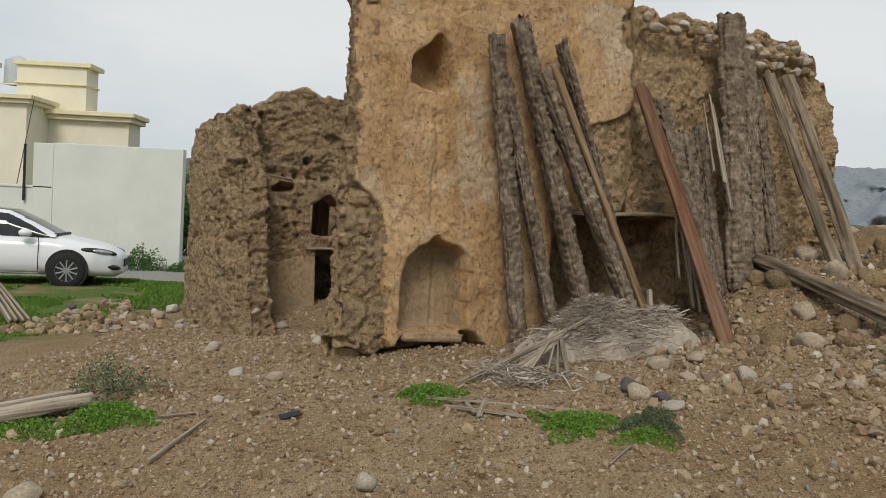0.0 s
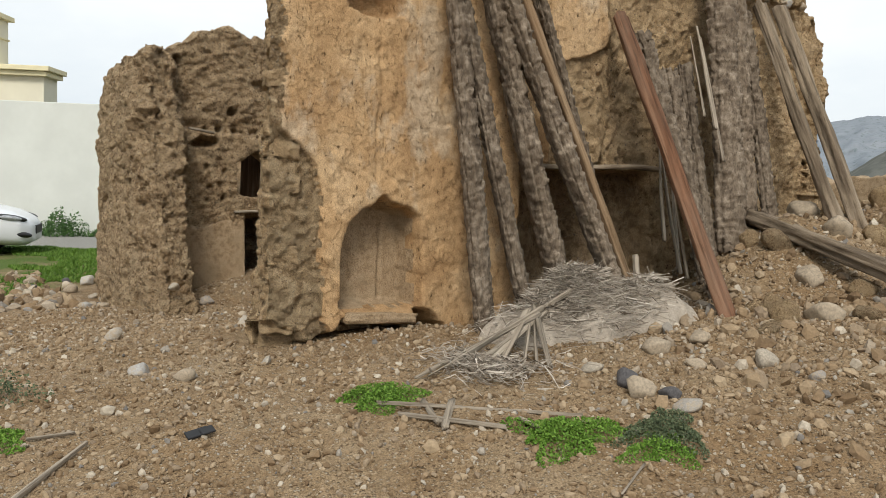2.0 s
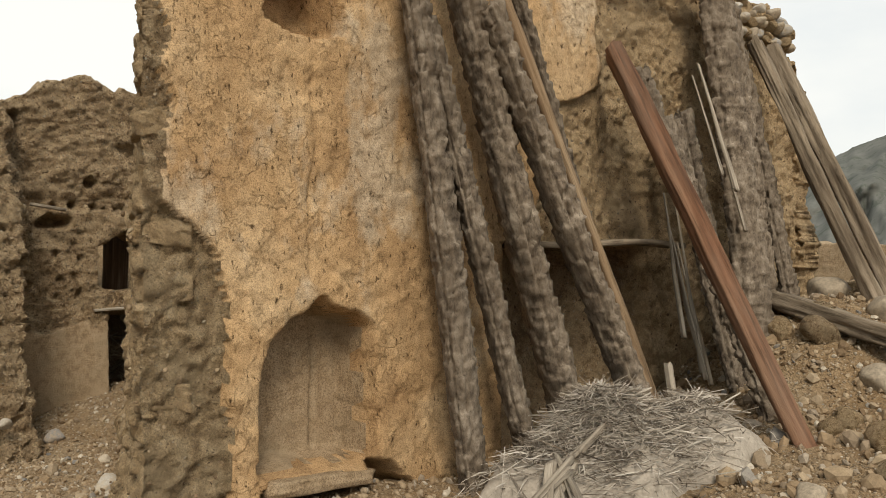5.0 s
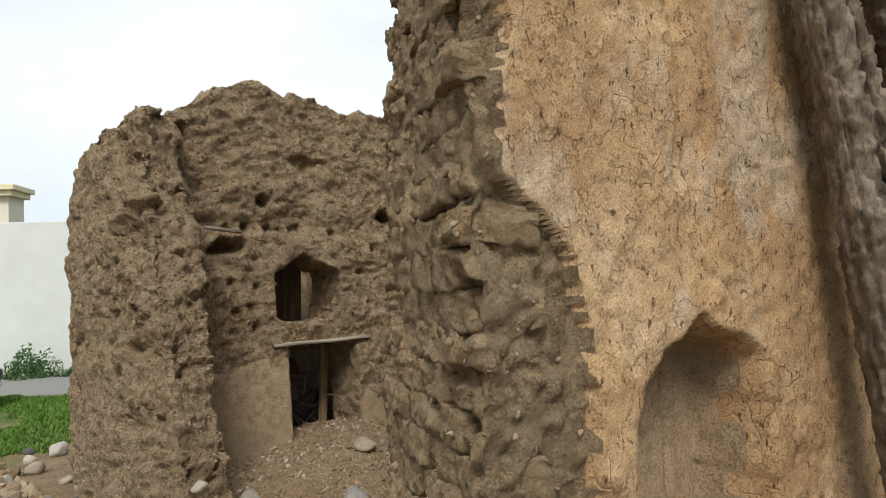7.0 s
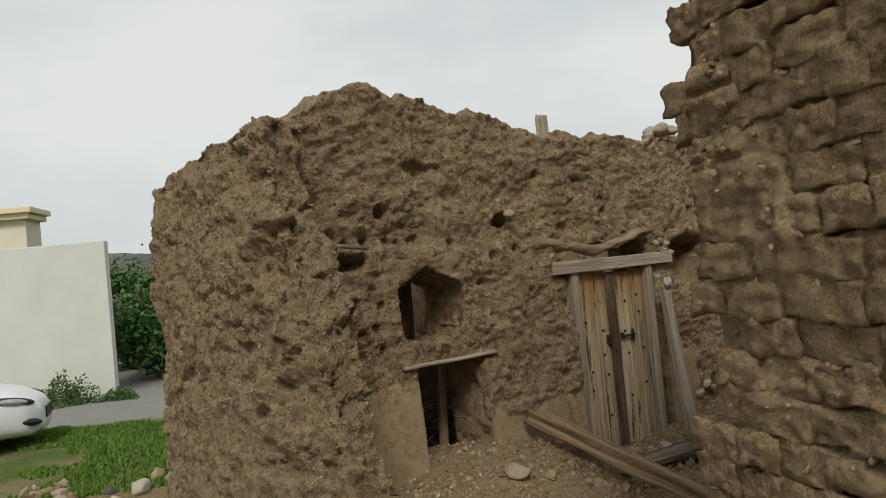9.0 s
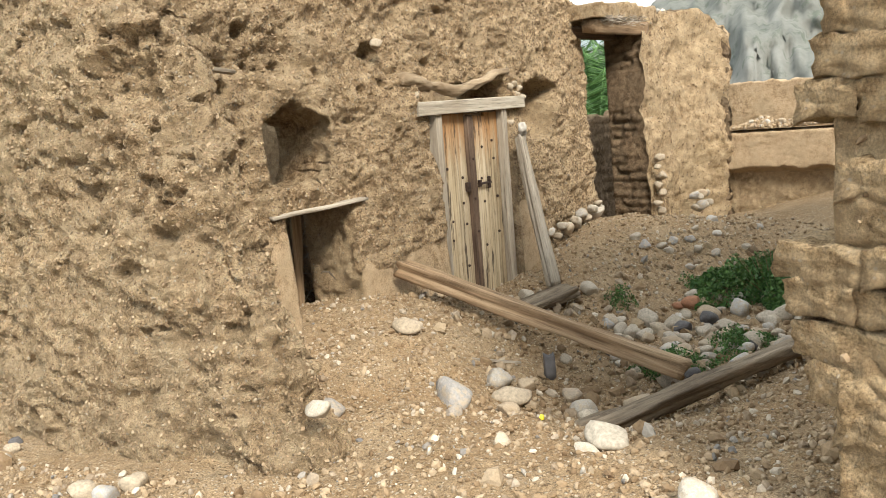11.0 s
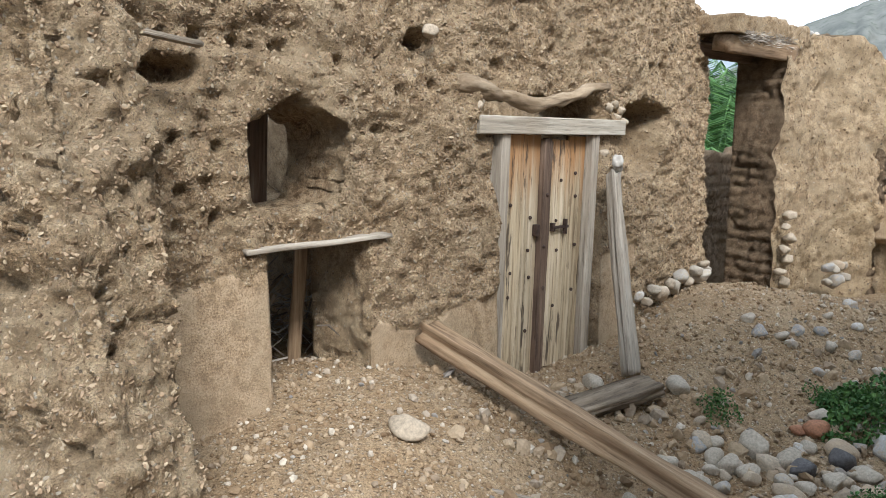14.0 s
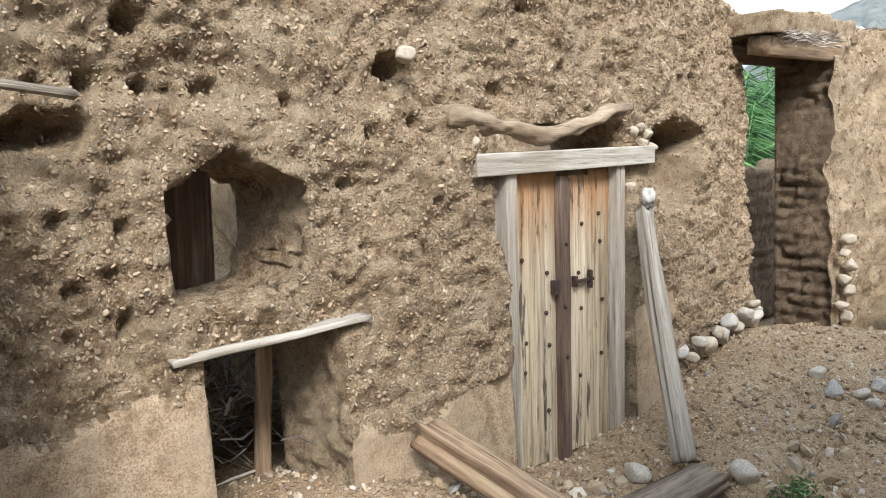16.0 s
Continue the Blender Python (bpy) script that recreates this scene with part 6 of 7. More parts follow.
def grass(n, x0, x1, y0, y1, hgt, thr, label):
    x, y = rng.uniform(x0, x1, n), rng.uniform(y0, y1, n)
    k = fbm(np.stack([x * 0.9, y * 0.9, 0 * x], -1), 3, seed=170) > thr
    x, y = x[k], y[k]
    n = len(x)
    z = ground_z(x, y)
    a = rng.uniform(0, 2 * math.pi, n)
    h = hgt * (0.4 + rng.random(n))
    w = 0.004 + 0.0012 * (y - 6)
    b = np.stack([x, y, z], -1)
    side = np.stack([np.cos(a), np.sin(a), 0 * a], -1) * w[:, None]
    tip = b + np.stack([0.5 * h * rng.normal(size=n), 0.5 * h * rng.normal(size=n), h], -1)
    v = np.stack([b - side, b + side, tip], 1).reshape(-1, 3)
    f = np.arange(3 * n).reshape(n, 3)
    return tagged(mesh_object("grass", v, f, M_GRASS, shade=False), label, "grass", kind="stuff")


grass(60000, -9.5, -4.5, 7.4, 13.2, 0.032, -0.15, "short bright grass in patches on the open plot")
grass(70000, -12, -3.2, 12.8, 18.0, 0.04, -0.02, "bright grass along the track")
weed(-7.6, 21.5, 0.55, 0.3, 0.75, 2600, 0.05, M_LEAF, "green bush at the foot of the plot wall", "bush", "bush")
weed(-6.6, 21.6, 0.35, 0.25, 0.35, 1000, 0.05, M_LEAF, "low green bush at the foot of the plot wall", "bush", "bush")


def bushy_tree(x, y, h, r, seed, n=13000):
    base = on_ground(x, y)
    top = empty("tree", Matrix.Translation(base))
    tagged(top, "dark green bushy tree behind the plot wall", "tree", "trees behind the wall")
    local = np.random.default_rng(seed)
    bm = bmesh.new()
    for k in range(7):
        a = k * 0.9
        tip = Vector((0.5 * r * math.cos(a), 0.5 * r * math.sin(a), h * (0.55 + 0.05 * k))) if k else Vector((0.05, 0, h * 0.7))
        start = Vector((0, 0, 0.1 * k * h * 0.6))
        d = tip - start
        m = Matrix.Translation((start + tip) / 2) @ d.to_track_quat("Z", "Y").to_matrix().to_4x4()
        bmesh.ops.create_cone(bm, cap_ends=True, segments=8, radius1=0.09 if not k else 0.04, radius2=0.02, depth=d.length, matrix=m)
    part("trunk", bm, M_BROWNWOOD, top)
    cl = local.normal(size=(26, 3)) * (0.40 * r, 0.40 * r, 0.22 * h) + (0, 0, 0.48 * h)
    pick = local.integers(0, 26, n)
    c = cl[pick] + local.normal(size=(n, 3)) * 0.14 * r
    c[:, 2] = np.clip(c[:, 2], 0.1, None)
    ob = leaf_cloud("crown", c, 0.09 + 0.10 * local.random(n), M_LEAF, "", "")
    ob.parent = top
    return top


for x, y, h, r, sd in [(-6.6, 25.0, 2.7, 1.7, 1), (-5.0, 26.5, 2.9, 1.9, 2), (-3.0, 29.0, 3.0, 2.2, 3), (-7.8, 28.5, 3.0, 2.0, 5), (-0.2, 32, 3.0, 2.4, 4)]:
    bushy_tree(x, y, h, r, sd)


def palm_clump(u, v, h, seed, n=16):
    """A low date palm: a crown of arching fronds, each with many narrow leaflets."""
    local = np.random.default_rng(seed)
    q = P(u, v, 0)
    base = on_ground(q.x, q.y)
    top = empty("palm", Matrix.Translation(base))
    tagged(top, "low green date palm with arching fronds beyond the ruin", "palm tree", "palms beyond the ruin")
    bm = bmesh.new()
    bmesh.ops.create_cone(bm, cap_ends=True, segments=12, radius1=0.22, radius2=0.16, depth=0.4 * h, matrix=Matrix.Translation((0, 0, 0.2 * h)))
    part("trunk", bm, M_PALM, top)
    p0, p1, w = [], [], []
    for k in range(n * 2):
        a, tilt, ln = local.uniform(0, 6.283), local.uniform(0.15, 1.2), h * local.uniform(0.7, 1.0)
        out = np.array([math.cos(a), math.sin(a), 0])
        side = np.array([-math.sin(a), math.cos(a), 0])
        t = np.linspace(0.05, 1, 34)[:, None]
        mid = np.array([0, 0, 0.35 * h]) + out * (ln * t * math.sin(tilt)) + np.array([0, 0, 1]) * (ln * t * math.cos(tilt) - 0.35 * ln * t**2)
        p0.append(mid[:-1]), p1.append(mid[1:] * 1.0), w.append(np.full(33, 0.012))
        for sgn in (-1, 1):
            tip = mid + sgn * side * (0.30 * h * np.sin(math.pi * np.clip(t, 0.08, 0.97)) ** 0.6 * 0.55) + out * 0.12 * h * (1 - 0.4 * t) - np.array([0, 0, 0.05 * h])
            p0.append(mid), p1.append(tip), w.append(np.full(34, 0.011))
    ob = strips("fronds", np.concatenate(p0), np.concatenate(p1), np.concatenate(w), M_LEAF, "", "")
    ob.parent = top
    del ob["kind"]
    return top


for k, (u, v, h) in enumerate([(12.5, 12.2, 2.6), (14.0, 13.0, 3.0), (15.5, 13.2, 3.2), (13.2, 14.2, 3.0), (17.0, 14.5, 3.2), (20.0, 9.0, 1.7), (22.0, 8.0, 1.7)]):
    palm_clump(u, v, h, 200 + k)

# ---- the neighbour's house and plot wall ----


def block(name, lo, hi, material, parent, label="", bevel=0.02):
    bm = bmesh.new()
    box(bm, lo, hi, bevel)
    return part(name, bm, material, parent, label)


plot_wall = empty("wall_plot", Matrix.Translation((0, 0, 0)))
tagged(plot_wall, "plain off-white rendered plot wall, one part taller", "wall", kind="structure")
block("tall_panel", (-10.20, 22.0, -0.6), (-6.78, 22.28, 3.02), M_WHITEWALL, plot_wall)
block("low_panel", (-24.0, 22.05, -0.6), (-10.20, 22.25, 1.82), M_WHITEWALL, plot_wall)
block("low_coping", (-24.0, 22.02, 1.80), (-10.20, 22.28, 1.87), M_WHITEWALL, plot_wall, "grey-stained coping")
block("side_panel", (-10.75, 22.02, -0.6), (-10.21, 22.3, 3.00), M_WHITEWALL, plot_wall)

house = empty("neighbour_house", Matrix.Translation((0, 0, 0)))
tagged(house, "cream two-storey villa with yellow cornices behind a wall", "house")
block("wall", (-22, 26.0, -0.5), (-9.75, 27.0, 4.05), M_CREAM, house, "cream rendered ground floor")
block("cornice", (-12.55, 25.8, 4.03), (-9.6, 27.05, 4.17), M_CREAMTRIM, house, "yellow cream cornice")
block("cornice", (-12.55, 25.68, 4.17), (-9.5, 27.1, 4.31), M_CREAMTRIM, house, "yellow cream cornice")
block("wing", (-22, 24.6, -0.5), (-12.25, 26.0, 4.32), M_CREAM, house, "cream rendered wing")
block("wing_cornice", (-22, 24.45, 4.30), (-12.1, 26.1, 4.42), M_CREAMTRIM, house, "yellow cream cornice")
block("wing_cornice", (-22, 24.35, 4.42), (-12.0, 26.15, 4.55), M_CREAMTRIM, house, "yellow cream cornice")
block("upper_wall", (-13.45, 26.3, 4.2), (-11.25, 27.2, 5.72), M_CREAM, house, "cream upper storey")
block("upper_band", (-13.5, 26.22, 5.14), (-11.2, 27.2, 5.20), M_CREAMTRIM, house, "yellow string course")
block("upper_cornice", (-13.5, 26.2, 5.72), (-11.1, 27.3, 5.86), M_CREAMTRIM, house, "yellow cream cornice")
block("upper_wall", (-22, 26.4, 4.3), (-14.6, 27.3, 5.75), M_CREAM, house, "cream upper storey")
block("upper_cornice", (-22, 26.25, 5.75), (-14.5, 27.4, 5.9), M_CREAMTRIM, house, "yellow cream cornice")
block("roof_rail", (-14.6, 26.5, 5.10), (-13.45, 26.56, 5.15), M_CREAMTRIM, house, "yellow rail between the parapets")
bm = bmesh.new()
bmesh.ops.create_cone(bm, cap_ends=True, segments=24, radius1=0.4, radius2=0.38, depth=0.8, matrix=Matrix.Translation((-14.1, 27.6, 5.65)))
bmesh.ops.create_cone(bm, cap_ends=True, segments=24, radius1=0.38, radius2=0.12, depth=0.15, matrix=Matrix.Translation((-14.1, 27.6, 6.12)))
part("water_tank", bm, M_TANK, house, "grey ribbed water tank")
bm = bmesh.new()
bmesh.ops.create_cone(bm, cap_ends=True, segments=10, radius1=0.035, radius2=0.035, depth=1.5, matrix=Matrix.Translation((-10.95, 21.98, 2.2)))
part("drain_pipe", bm, M_BLACK, house, "black pipe on the wall")
for k in range(12):
    a, b = Vector((-11.9 + 0.055 * k, 24.30 - 0.18 * k, 4.4 - 0.22 * k)), Vector((-11.9 + 0.055 * (k + 1), 24.30 - 0.18 * (k + 1), 4.4 - 0.22 * (k + 1)))
    bm = bmesh.new()
    d = b - a
    bmesh.ops.create_cone(bm, cap_ends=True, segments=6, radius1=0.012, radius2=0.012, depth=d.length * 1.05, matrix=Matrix.Translation((a + b) / 2) @ d.to_track_quat("Z", "Y").to_matrix().to_4x4())
    part("cable", bm, M_BLACK, house)

# ---- the white saloon car ----


def car(m):
    top = empty("car", m)
    tagged(top, "white four-door saloon car parked on the track", "car")
    # x runs to the front bumper at 0, y across, z up
    xs = np.linspace(-4.75, 0, 96)

    def prof(pts):
        return np.interp(xs, [p[0] for p in pts], [p[1] for p in pts])

    deck = prof([(-4.75, 0.72), (-4.68, 0.92), (-4.2, 1.02), (-3.6, 1.0), (-2.6, 0.98), (-1.4, 0.97), (-1.25, 0.98), (-0.8, 0.90), (-0.35, 0.80), (-0.1, 0.68), (0, 0.55)])
    sill = prof([(-4.75, 0.42), (-4.6, 0.28), (-4.2, 0.22), (-0.5, 0.2), (-0.15, 0.2), (0, 0.28)])
    half = prof([(-4.75, 0.62), (-4.6, 0.82), (-4.0, 0.91), (-1.0, 0.92), (-0.5, 0.88), (-0.2, 0.74), (-0.05, 0.55), (0, 0.42)])
    th = np.linspace(-math.pi / 2, 1.5 * math.pi, 48, endpoint=False)
    cs, sn = np.cos(th), np.sin(th)
    e = 0.42
    Y = half[:, None] * (np.sign(cs) * np.abs(cs) ** e)[None]
    mid, hh = (deck + sill) / 2, (deck - sill) / 2
    Zb = mid[:, None] + hh[:, None] * (np.sign(sn) * np.abs(sn) ** e)[None]
    Y = Y * (1 - 0.06 * np.clip((Zb - 0.55) / 0.45, 0, 1) - 0.05 * np.clip((0.5 - Zb) / 0.3, 0, 1))
    v = np.stack([xs[:, None] + 0 * Y, Y, Zb], -1).reshape(-1, 3)
    i = np.arange(v.shape[0]).reshape(len(xs), 48)
    j = np.roll(i, -1, 1)
    f = np.stack([i[:-1], j[:-1], j[1:], i[1:]], -1).reshape(-1, 4)
    # open the wheel arches
    cen = v[f].mean(1)
    hole = np.zeros(len(f), bool)
    for wx in (-0.92, -3.72):
        hole |= (np.hypot(cen[:, 0] - wx, cen[:, 2] - 0.33) < 0.30) & (np.abs(cen[:, 1]) > 0.55)
    body = mesh_object("body", v, f[~hole].tolist() + [list(map(int, i[0][::-1])), list(map(int, i[-1]))], M_CAR, top)
    # greenhouse
    gx = np.linspace(-4.25, -1.15, 300)
    roof = np.interp(gx, [-4.25, -3.7, -3.1, -2.5, -2.0, -1.6, -1.15], [1.0, 1.27, 1.42, 1.46, 1.42, 1.24, 0.98])
    hw = np.interp(gx, [-4.25, -3.6, -2.6, -1.7, -1.15], [0.66, 0.70, 0.72, 0.74, 0.76])
    tt = np.linspace(0, math.pi, 121)
    Yg = hw[:, None] * (np.sign(np.cos(tt)) * np.abs(np.cos(tt)) ** 0.5)[None] * (1.05 - 0.12 * np.sin(tt))[None]
    Zg = 0.94 + (roof - 0.94)[:, None] * (np.abs(np.sin(tt)) ** 0.6)[None]
    vg = np.stack([gx[:, None] + 0 * Yg, Yg, Zg], -1).reshape(-1, 3)
    ig = np.arange(vg.shape[0]).reshape(300, 121)
    fg = np.stack([ig[:-1, :-1], ig[:-1, 1:], ig[1:, 1:], ig[1:, :-1]], -1).reshape(-1, 4)
    cz = vg[fg].mean(1)
    lim = np.interp(cz[:, 0], gx, roof)
    white = (cz[:, 2] > lim - 0.085) & (cz[:, 0] < -1.75) & (cz[:, 0] > -3.8) & (np.abs(cz[:, 1]) > 0.45)
    edge = (cz[:, 2] > lim - 0.09) & (cz[:, 0] >= -1.75) & (np.abs(cz[:, 1]) > 0.52)
    mesh_object("glasshouse", vg, fg, [M_GLASSDARK, M_CAR], top, np.where(white | edge, 1, 0))
    for sy in (-1, 1):
        for wx in (-0.92, -3.72):
            wheel = empty("wheel")
            wheel.parent = top
            wheel.location = (wx, sy * 0.845, 0.33)
            n = 40
            prof_r = [(0.20, -0.10), (0.30, -0.11), (0.325, -0.08), (0.33, 0.0), (0.325, 0.08), (0.30, 0.11), (0.20, 0.10)]
            a = np.linspace(0, 2 * math.pi, n, endpoint=False)
            vt = np.array([[(r * math.cos(t), y, r * math.sin(t)) for t in a] for r, y in prof_r]).reshape(-1, 3)
            it = np.arange(len(vt)).reshape(len(prof_r), n)
            jt = np.roll(it, -1, 1)
            mesh_object("tyre", vt, np.stack([it[:-1], jt[:-1], jt[1:], it[1:]], -1).reshape(-1, 4), M_TYRE, wheel)
            bm = bmesh.new()
            bmesh.ops.create_cone(bm, cap_ends=True, segments=32, radius1=0.205, radius2=0.205, depth=0.12, matrix=Matrix.Rotation(radians(90), 4, "X"))
            part("hub_well", bm, M_BLACK, wheel)
            bm = bmesh.new()
            for k in range(10):
                mm = Matrix.Rotation(k * math.pi / 5, 4, "Y")
                box(bm, (-0.014, sy * 0.06, 0.03), (0.014, sy * 0.095, 0.205), 0.004, mm)
            bmesh.ops.create_cone(bm, cap_ends=True, segments=20, radius1=0.05, radius2=0.05, depth=0.03, matrix=Matrix.Translation((0, sy * 0.085, 0)) @ Matrix.Rotation(radians(90), 4, "X"))
            for k in range(36):
                mm = Matrix.Rotation(k * math.pi / 18, 4, "Y")
                box(bm, (-0.02, sy * 0.06, 0.197), (0.02, sy * 0.10, 0.214), 0.0, mm)
            part("rim", bm, M_ALLOY, wheel)
            bm = bmesh.new()
            bmesh.ops.create_cone(bm, cap_ends=True, segments=32, radius1=0.368, radius2=0.368, depth=0.40, matrix=Matrix.Translation((wx, sy * 0.72, 0.355)) @ Matrix.Rotation(radians(90), 4, "X"))
            part("wheel_well", bm, M_BLACK, top, "black wheel arch lining")
        for nm, lo, hi, mt, rot in (("door_handle", (-2.42, 0.90, 0.80), (-2.22, 0.935, 0.83), M_CHROME, 0), ("door_handle", (-3.42, 0.88, 0.81), (-3.22, 0.92, 0.84), M_CHROME, 0), ("sill_trim", (-3.25, 0.86, 0.24), (-1.4, 0.905, 0.275), M_CHROME, 0), ("door_seam", (-1.42, 0.895, 0.30), (-1.41, 0.925, 0.93), M_BLACK, 0), ("door_seam", (-2.50, 0.895, 0.30), (-2.49, 0.925, 0.95), M_BLACK, 0)):
            bm = bmesh.new()
            lo2, hi2 = (lo[0], min(sy * lo[1], sy * hi[1]), lo[2]), (hi[0], max(sy * lo[1], sy * hi[1]), hi[2])
            c = (Vector(lo2) + Vector(hi2)) / 2
            box(bm, lo2, hi2, 0.004, Matrix.Translation(c) @ Matrix.Rotation(radians(-sy * rot), 4, "Z") @ Matrix.Translation(-c))
            part(nm, bm, mt, top)
        for nm, at, size, mt, turn_z in (("headlight", (-0.40, 0.715, 0.69), (0.34, 0.11, 0.065), M_BLACK, 24), ("headlight_lens", (-0.34, 0.755, 0.69), (0.20, 0.075, 0.045), M_LAMP, 24), ("fog_light", (-0.16, 0.63, 0.40), (0.16, 0.09, 0.05), M_BLACK, 34)):
            bm = bmesh.new()
            bmesh.ops.create_uvsphere(bm, u_segments=24, v_segments=12, radius=1.0, matrix=Matrix.Translation((at[0], sy * at[1], at[2])) @ Matrix.Rotation(radians(-sy * turn_z), 4, "Z") @ Matrix.Rotation(radians(7), 4, "Y") @ Matrix.Diagonal((*size, 1)))
            part(nm, bm, mt, top, "", True)
        bm = bmesh.new()
        bmesh.ops.create_uvsphere(bm, u_segments=20, v_segments=12, radius=0.1, matrix=Matrix.Translation((-1.62, sy * 1.0, 1.0)) @ Matrix.Diagonal((1.15, 1.0, 0.75, 1)))
        part("side_mirror", bm, M_CAR, top, "", True)
    bm = bmesh.new()
    box(bm, (-1.28, -0.62, 0.955), (-1.12, 0.62, 1.0), 0.01)
    part("wiper_cowl", bm, M_BLACK, top)
    bm = bmesh.new()
    box(bm, (-0.03, -0.34, 0.40), (0.02, 0.34, 0.55), 0.01)
    part("grille", bm, M_BLACK, top)
    return top


car(Matrix.Translation((-6.10, 16.4, -0.13)) @ Matrix.Rotation(radians(14), 4, "Z"))

# ---- gravel and stones on the ledge of the low wall ----
n = 2600
gu, gv = 9.37 + 0.27 * rng.random(n), rng.uniform(5.7, 9.0, n)
gz = 1.165 + 0.10 * smooth(9.35, 9.65, gu) * (0.6 + fbm(np.stack([gv * 3, 0 * gv, 0 * gv], -1), 2, seed=310)) + 0.01 * rng.random(n)
scatter_chips("ledge_gravel", uvz(gu, gv, gz), 0.006 + 0.022 * rng.random(n) ** 2.5, M_CHIPS, "loose gravel lying on the low wall's ledge", "gravel")
lu, lv = np.meshgrid(np.linspace(9.36, 9.70, 14), np.linspace(5.65, 9.05, 110))
lz = 1.15 + 0.10 * smooth(9.35, 9.65, lu) * (0.6 + fbm(np.stack([lv * 3, 0 * lv, 0 * lv], -1), 2, seed=310))
li = np.arange(lu.size).reshape(lu.shape)
tagged(mesh_object("ledge_earth", uvz(lu, lv, lz).reshape(-1, 3), np.stack([li[:-1, :-1], li[:-1, 1:], li[1:, 1:], li[1:, :-1]], -1).reshape(-1, 4), M_GROUND), "loose earth heaped on the low wall's ledge", "earth", kind="stuff")
for k in range(7):
    q = P(9.44 + 0.10 * rng.random(), 8.80 - 0.13 * k * (1 + 0.4 * rng.random()), 1.21)
    stone(q.x, q.y, 0.07 + 0.05 * rng.random(), [M_PALE, None, M_TANSTONE][k % 3], q.z, 0.4, "dusty stone lying on the low wall's ledge", "ledge stones")
for k in range(9):
    q = P(8.02 + 0.13 * k, 9.42 + 0.15 * rng.random(), float(pier_top(np.array([8.02 + 0.13 * k]))[0]))
    stone(q.x, q.y, 0.06 + 0.06 * rng.random(), [M_TANSTONE, None][k % 2], q.z, 0.4, "small stone lying on the pier's top", "pier-top stones")

# ---- hills on the horizon ----


def ridge(name, dist, heights, material, seed, label):
    """A range of hills; heights are (bearing, elevation) pairs in degrees as seen from the ruin."""
    a = np.radians(np.linspace(heights[0][0], heights[-1][0], 420))
    k = np.linspace(0, 1, 48)
    A, K = np.meshgrid(a, k)
    el = np.interp(np.degrees(a), [h[0] for h in heights], [h[1] for h in heights])
    el = el * (1 + 0.035 * fbm(np.stack([a * 40, 0 * a, 0 * a], -1), 5, 0.55, seed=seed))
    R = dist * (1 + 0.5 * K)
    prof = np.tan(np.radians(el)) * dist * 1.5
    gully = fbm(np.stack([A * 60, K * 3, 0 * A], -1), 5, 0.6, seed=seed + 1)
    Z = prof[None] * (K**0.75) * (1 + 0.14 * gully * (1 - K)) - 2 * (1 - K)
    R = R * (1 + 0.06 * fbm(np.stack([A * 45, K * 5, 0 * A], -1), 4, seed=seed + 2) * (1 - K))
    X, Y = R * np.sin(A), R * np.cos(A)
    i = np.arange(X.size).reshape(X.shape)
    f = np.stack([i[:-1, :-1], i[:-1, 1:], i[1:, 1:], i[1:, :-1]], -1).reshape(-1, 4)
    return tagged(mesh_object(name, np.stack([X, Y, Z], -1).reshape(-1, 3), f, material), label, "hill", kind="structure")


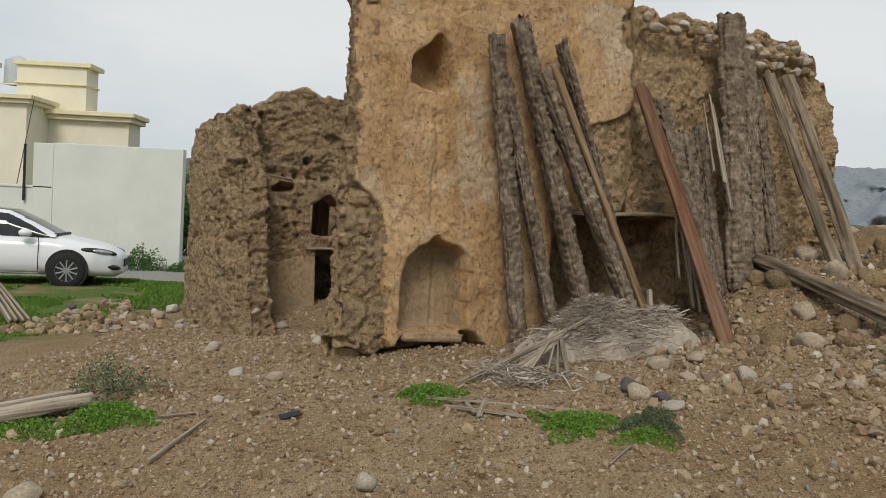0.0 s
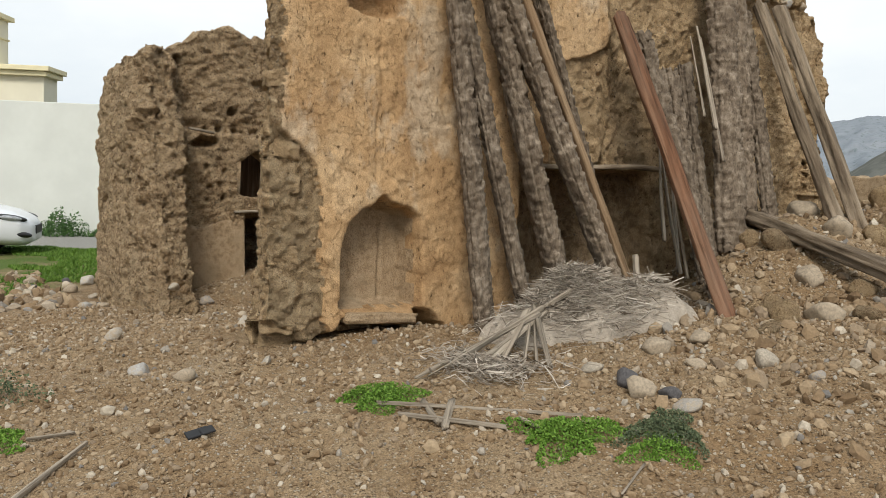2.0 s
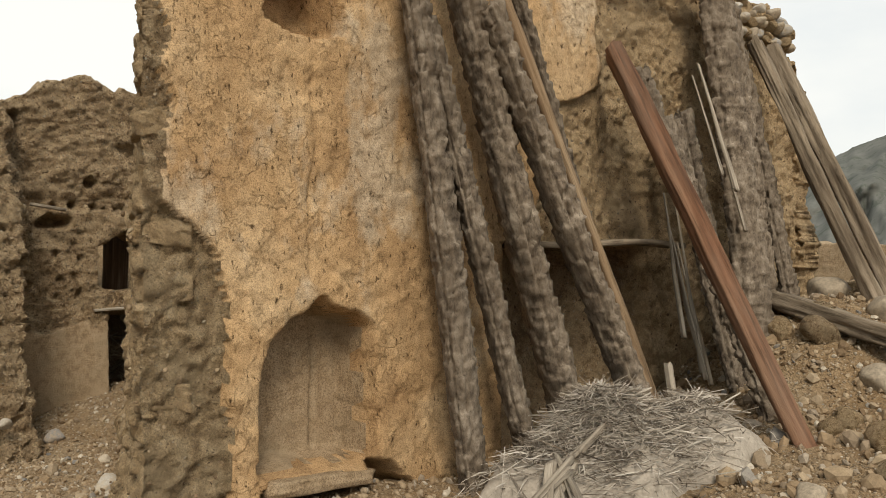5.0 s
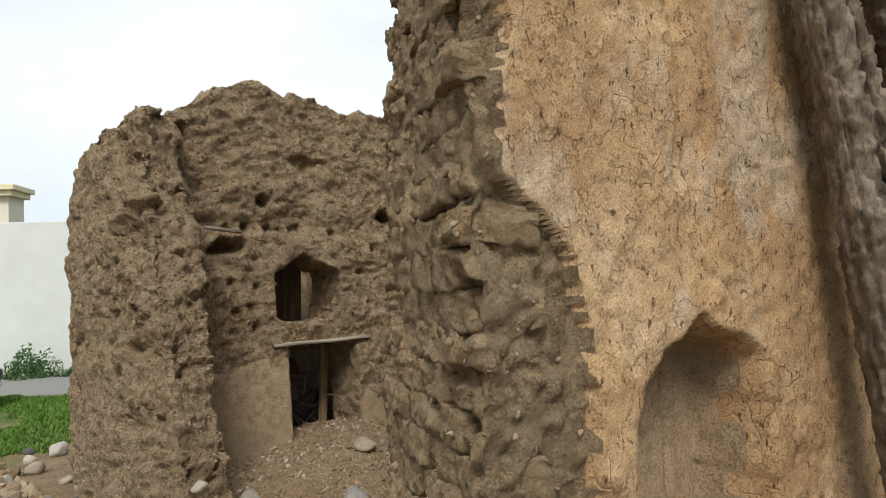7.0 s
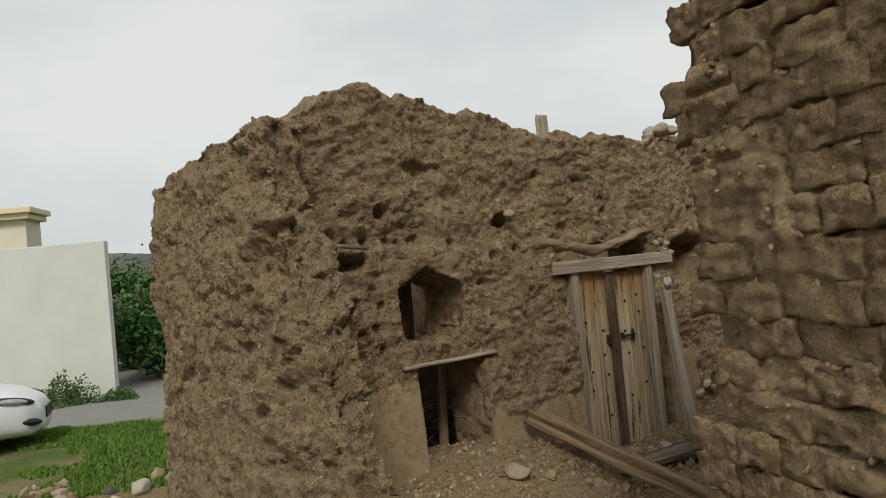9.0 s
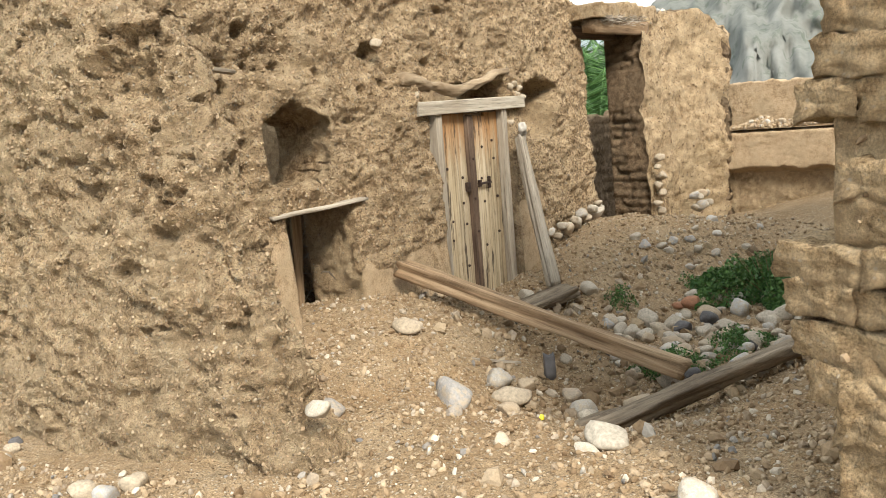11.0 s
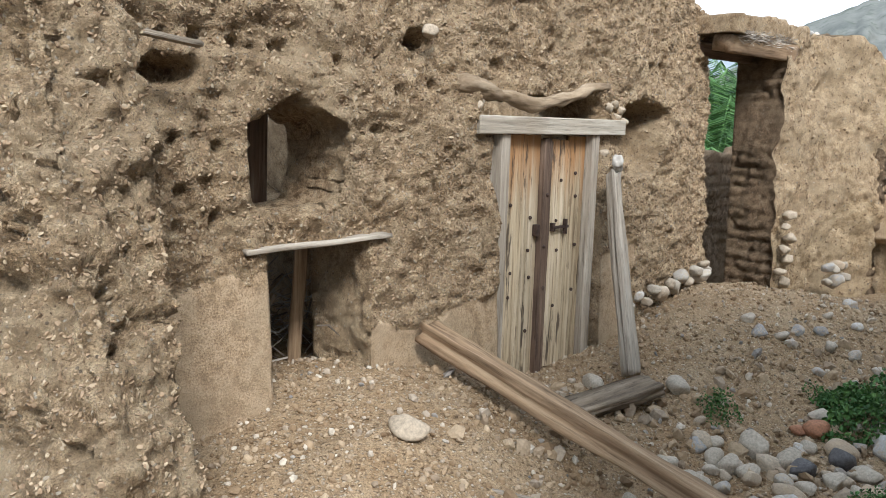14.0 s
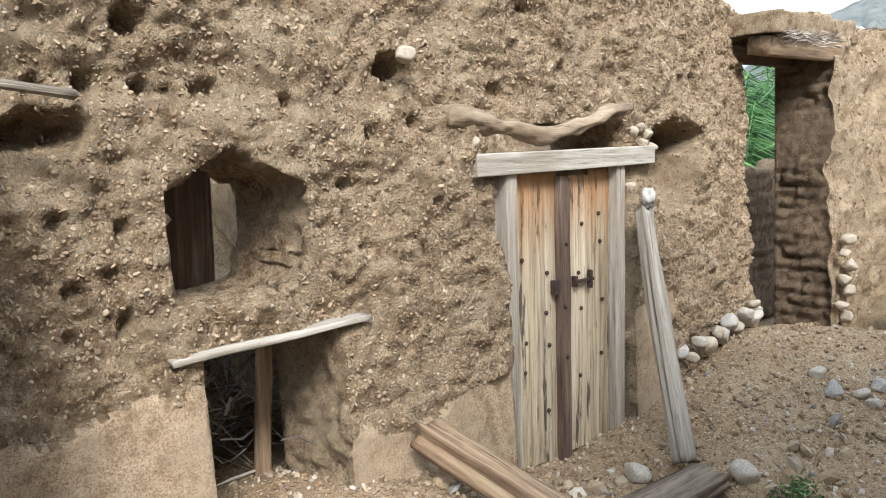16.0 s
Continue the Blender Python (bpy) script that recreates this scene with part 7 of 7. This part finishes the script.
ridge("backdrop_hill", 900, [(8, 0), (18, 3.2), (25, 4.7), (29, 4.8), (33, 5.0), (38, 5.6), (44, 6.0), (60, 5.0), (90, 4.0), (120, 0)], M_FARHILL, 301, "far hills with blue-grey haze in their colour")
ridge("backdrop_hill", 420, [(28, 0), (33, 3.4), (36, 5.0), (39, 6.9), (42, 8.1), (45.8, 9.3), (48, 8.4), (53, 7.4), (62, 6.2), (80, 5.5), (118, 0)], M_HILL, 303, "grey-brown rocky hill beyond the ruin")
ridge("backdrop_hill", 330, [(-48, 0), (-38, 2.2), (-25, 3.0), (-16, 3.6), (-10, 3.0), (5, 2.0), (25, 0)], M_HILL, 305, "low dark hill behind the village")

# ---- mud bricks standing out of the tower's broken end ----


def brick_mesh(seed):
    """One worn mud brick in true metres, its faces crumbled."""
    bm = bmesh.new()
    bmesh.ops.create_cube(bm, size=1)
    bmesh.ops.subdivide_edges(bm, edges=bm.edges[:], cuts=8, use_grid_fill=True)
    p = np.array([v.co[:] for v in bm.verts])
    r = np.linalg.norm(p, axis=1)
    p = p * (1 - 0.035 * smooth(0.6, 0.87, r))[:, None] * np.array([0.20, 0.16 + 0.018 * seed, 0.098])
    p = p + 0.011 * np.stack([fbm(p * 9 + seed * 3.7 + j * 9, 3, seed=seed + j) for j in range(3)], -1) + 0.014 * np.stack([fbm(p * 34 + seed + j * 9, 3, 0.65, seed=seed + j) for j in range(3)], -1) - 0.012 * p / np.linalg.norm(p, axis=1)[:, None] * (lumps(p * 20 + seed, seed) - 0.45)[:, None]
    for v, q in zip(bm.verts, p):
        v.co = q
    me = bpy.data.meshes.new("mud_brick")
    bm.to_mesh(me)
    bm.free()
    me.materials.append(M_BRICK)
    me.polygons.foreach_set("use_smooth", np.full(len(me.polygons), True))
    return me


BRICKS = [brick_mesh(k) for k in range(9)]
row, z = 0, 0.32
while z < 3.3:
    t = 0.03 + 0.10 * (row % 2)
    while t < 0.94:
        kind = int(rng.integers(0, 9))
        long = 0.16 + 0.018 * kind + 0.012
        if rng.random() < 0.88:
            w = t + 0.5 * long / 1.03
            u, v = 2.17 + (0.31 + 0.05 * (z - 1.2)) * w, 5.43 + 0.90 * w
            ob = new("brick", BRICKS[kind])
            ob.parent = wall_tower
            inset = 0.066 + 0.024 * rng.random()
            ob.matrix_world = Matrix.Translation(P(u + inset, v, z + 0.05)) @ Matrix.Rotation(TURN + radians(-21 + rng.uniform(-3, 3)), 4, "Z") @ pose(0, 0, 0, rng.uniform(-2.5, 2.5), rng.uniform(-4, 4), 0)
        t += long / 1.03
    z += 0.098 + 0.012 * rng.random()
    row += 1
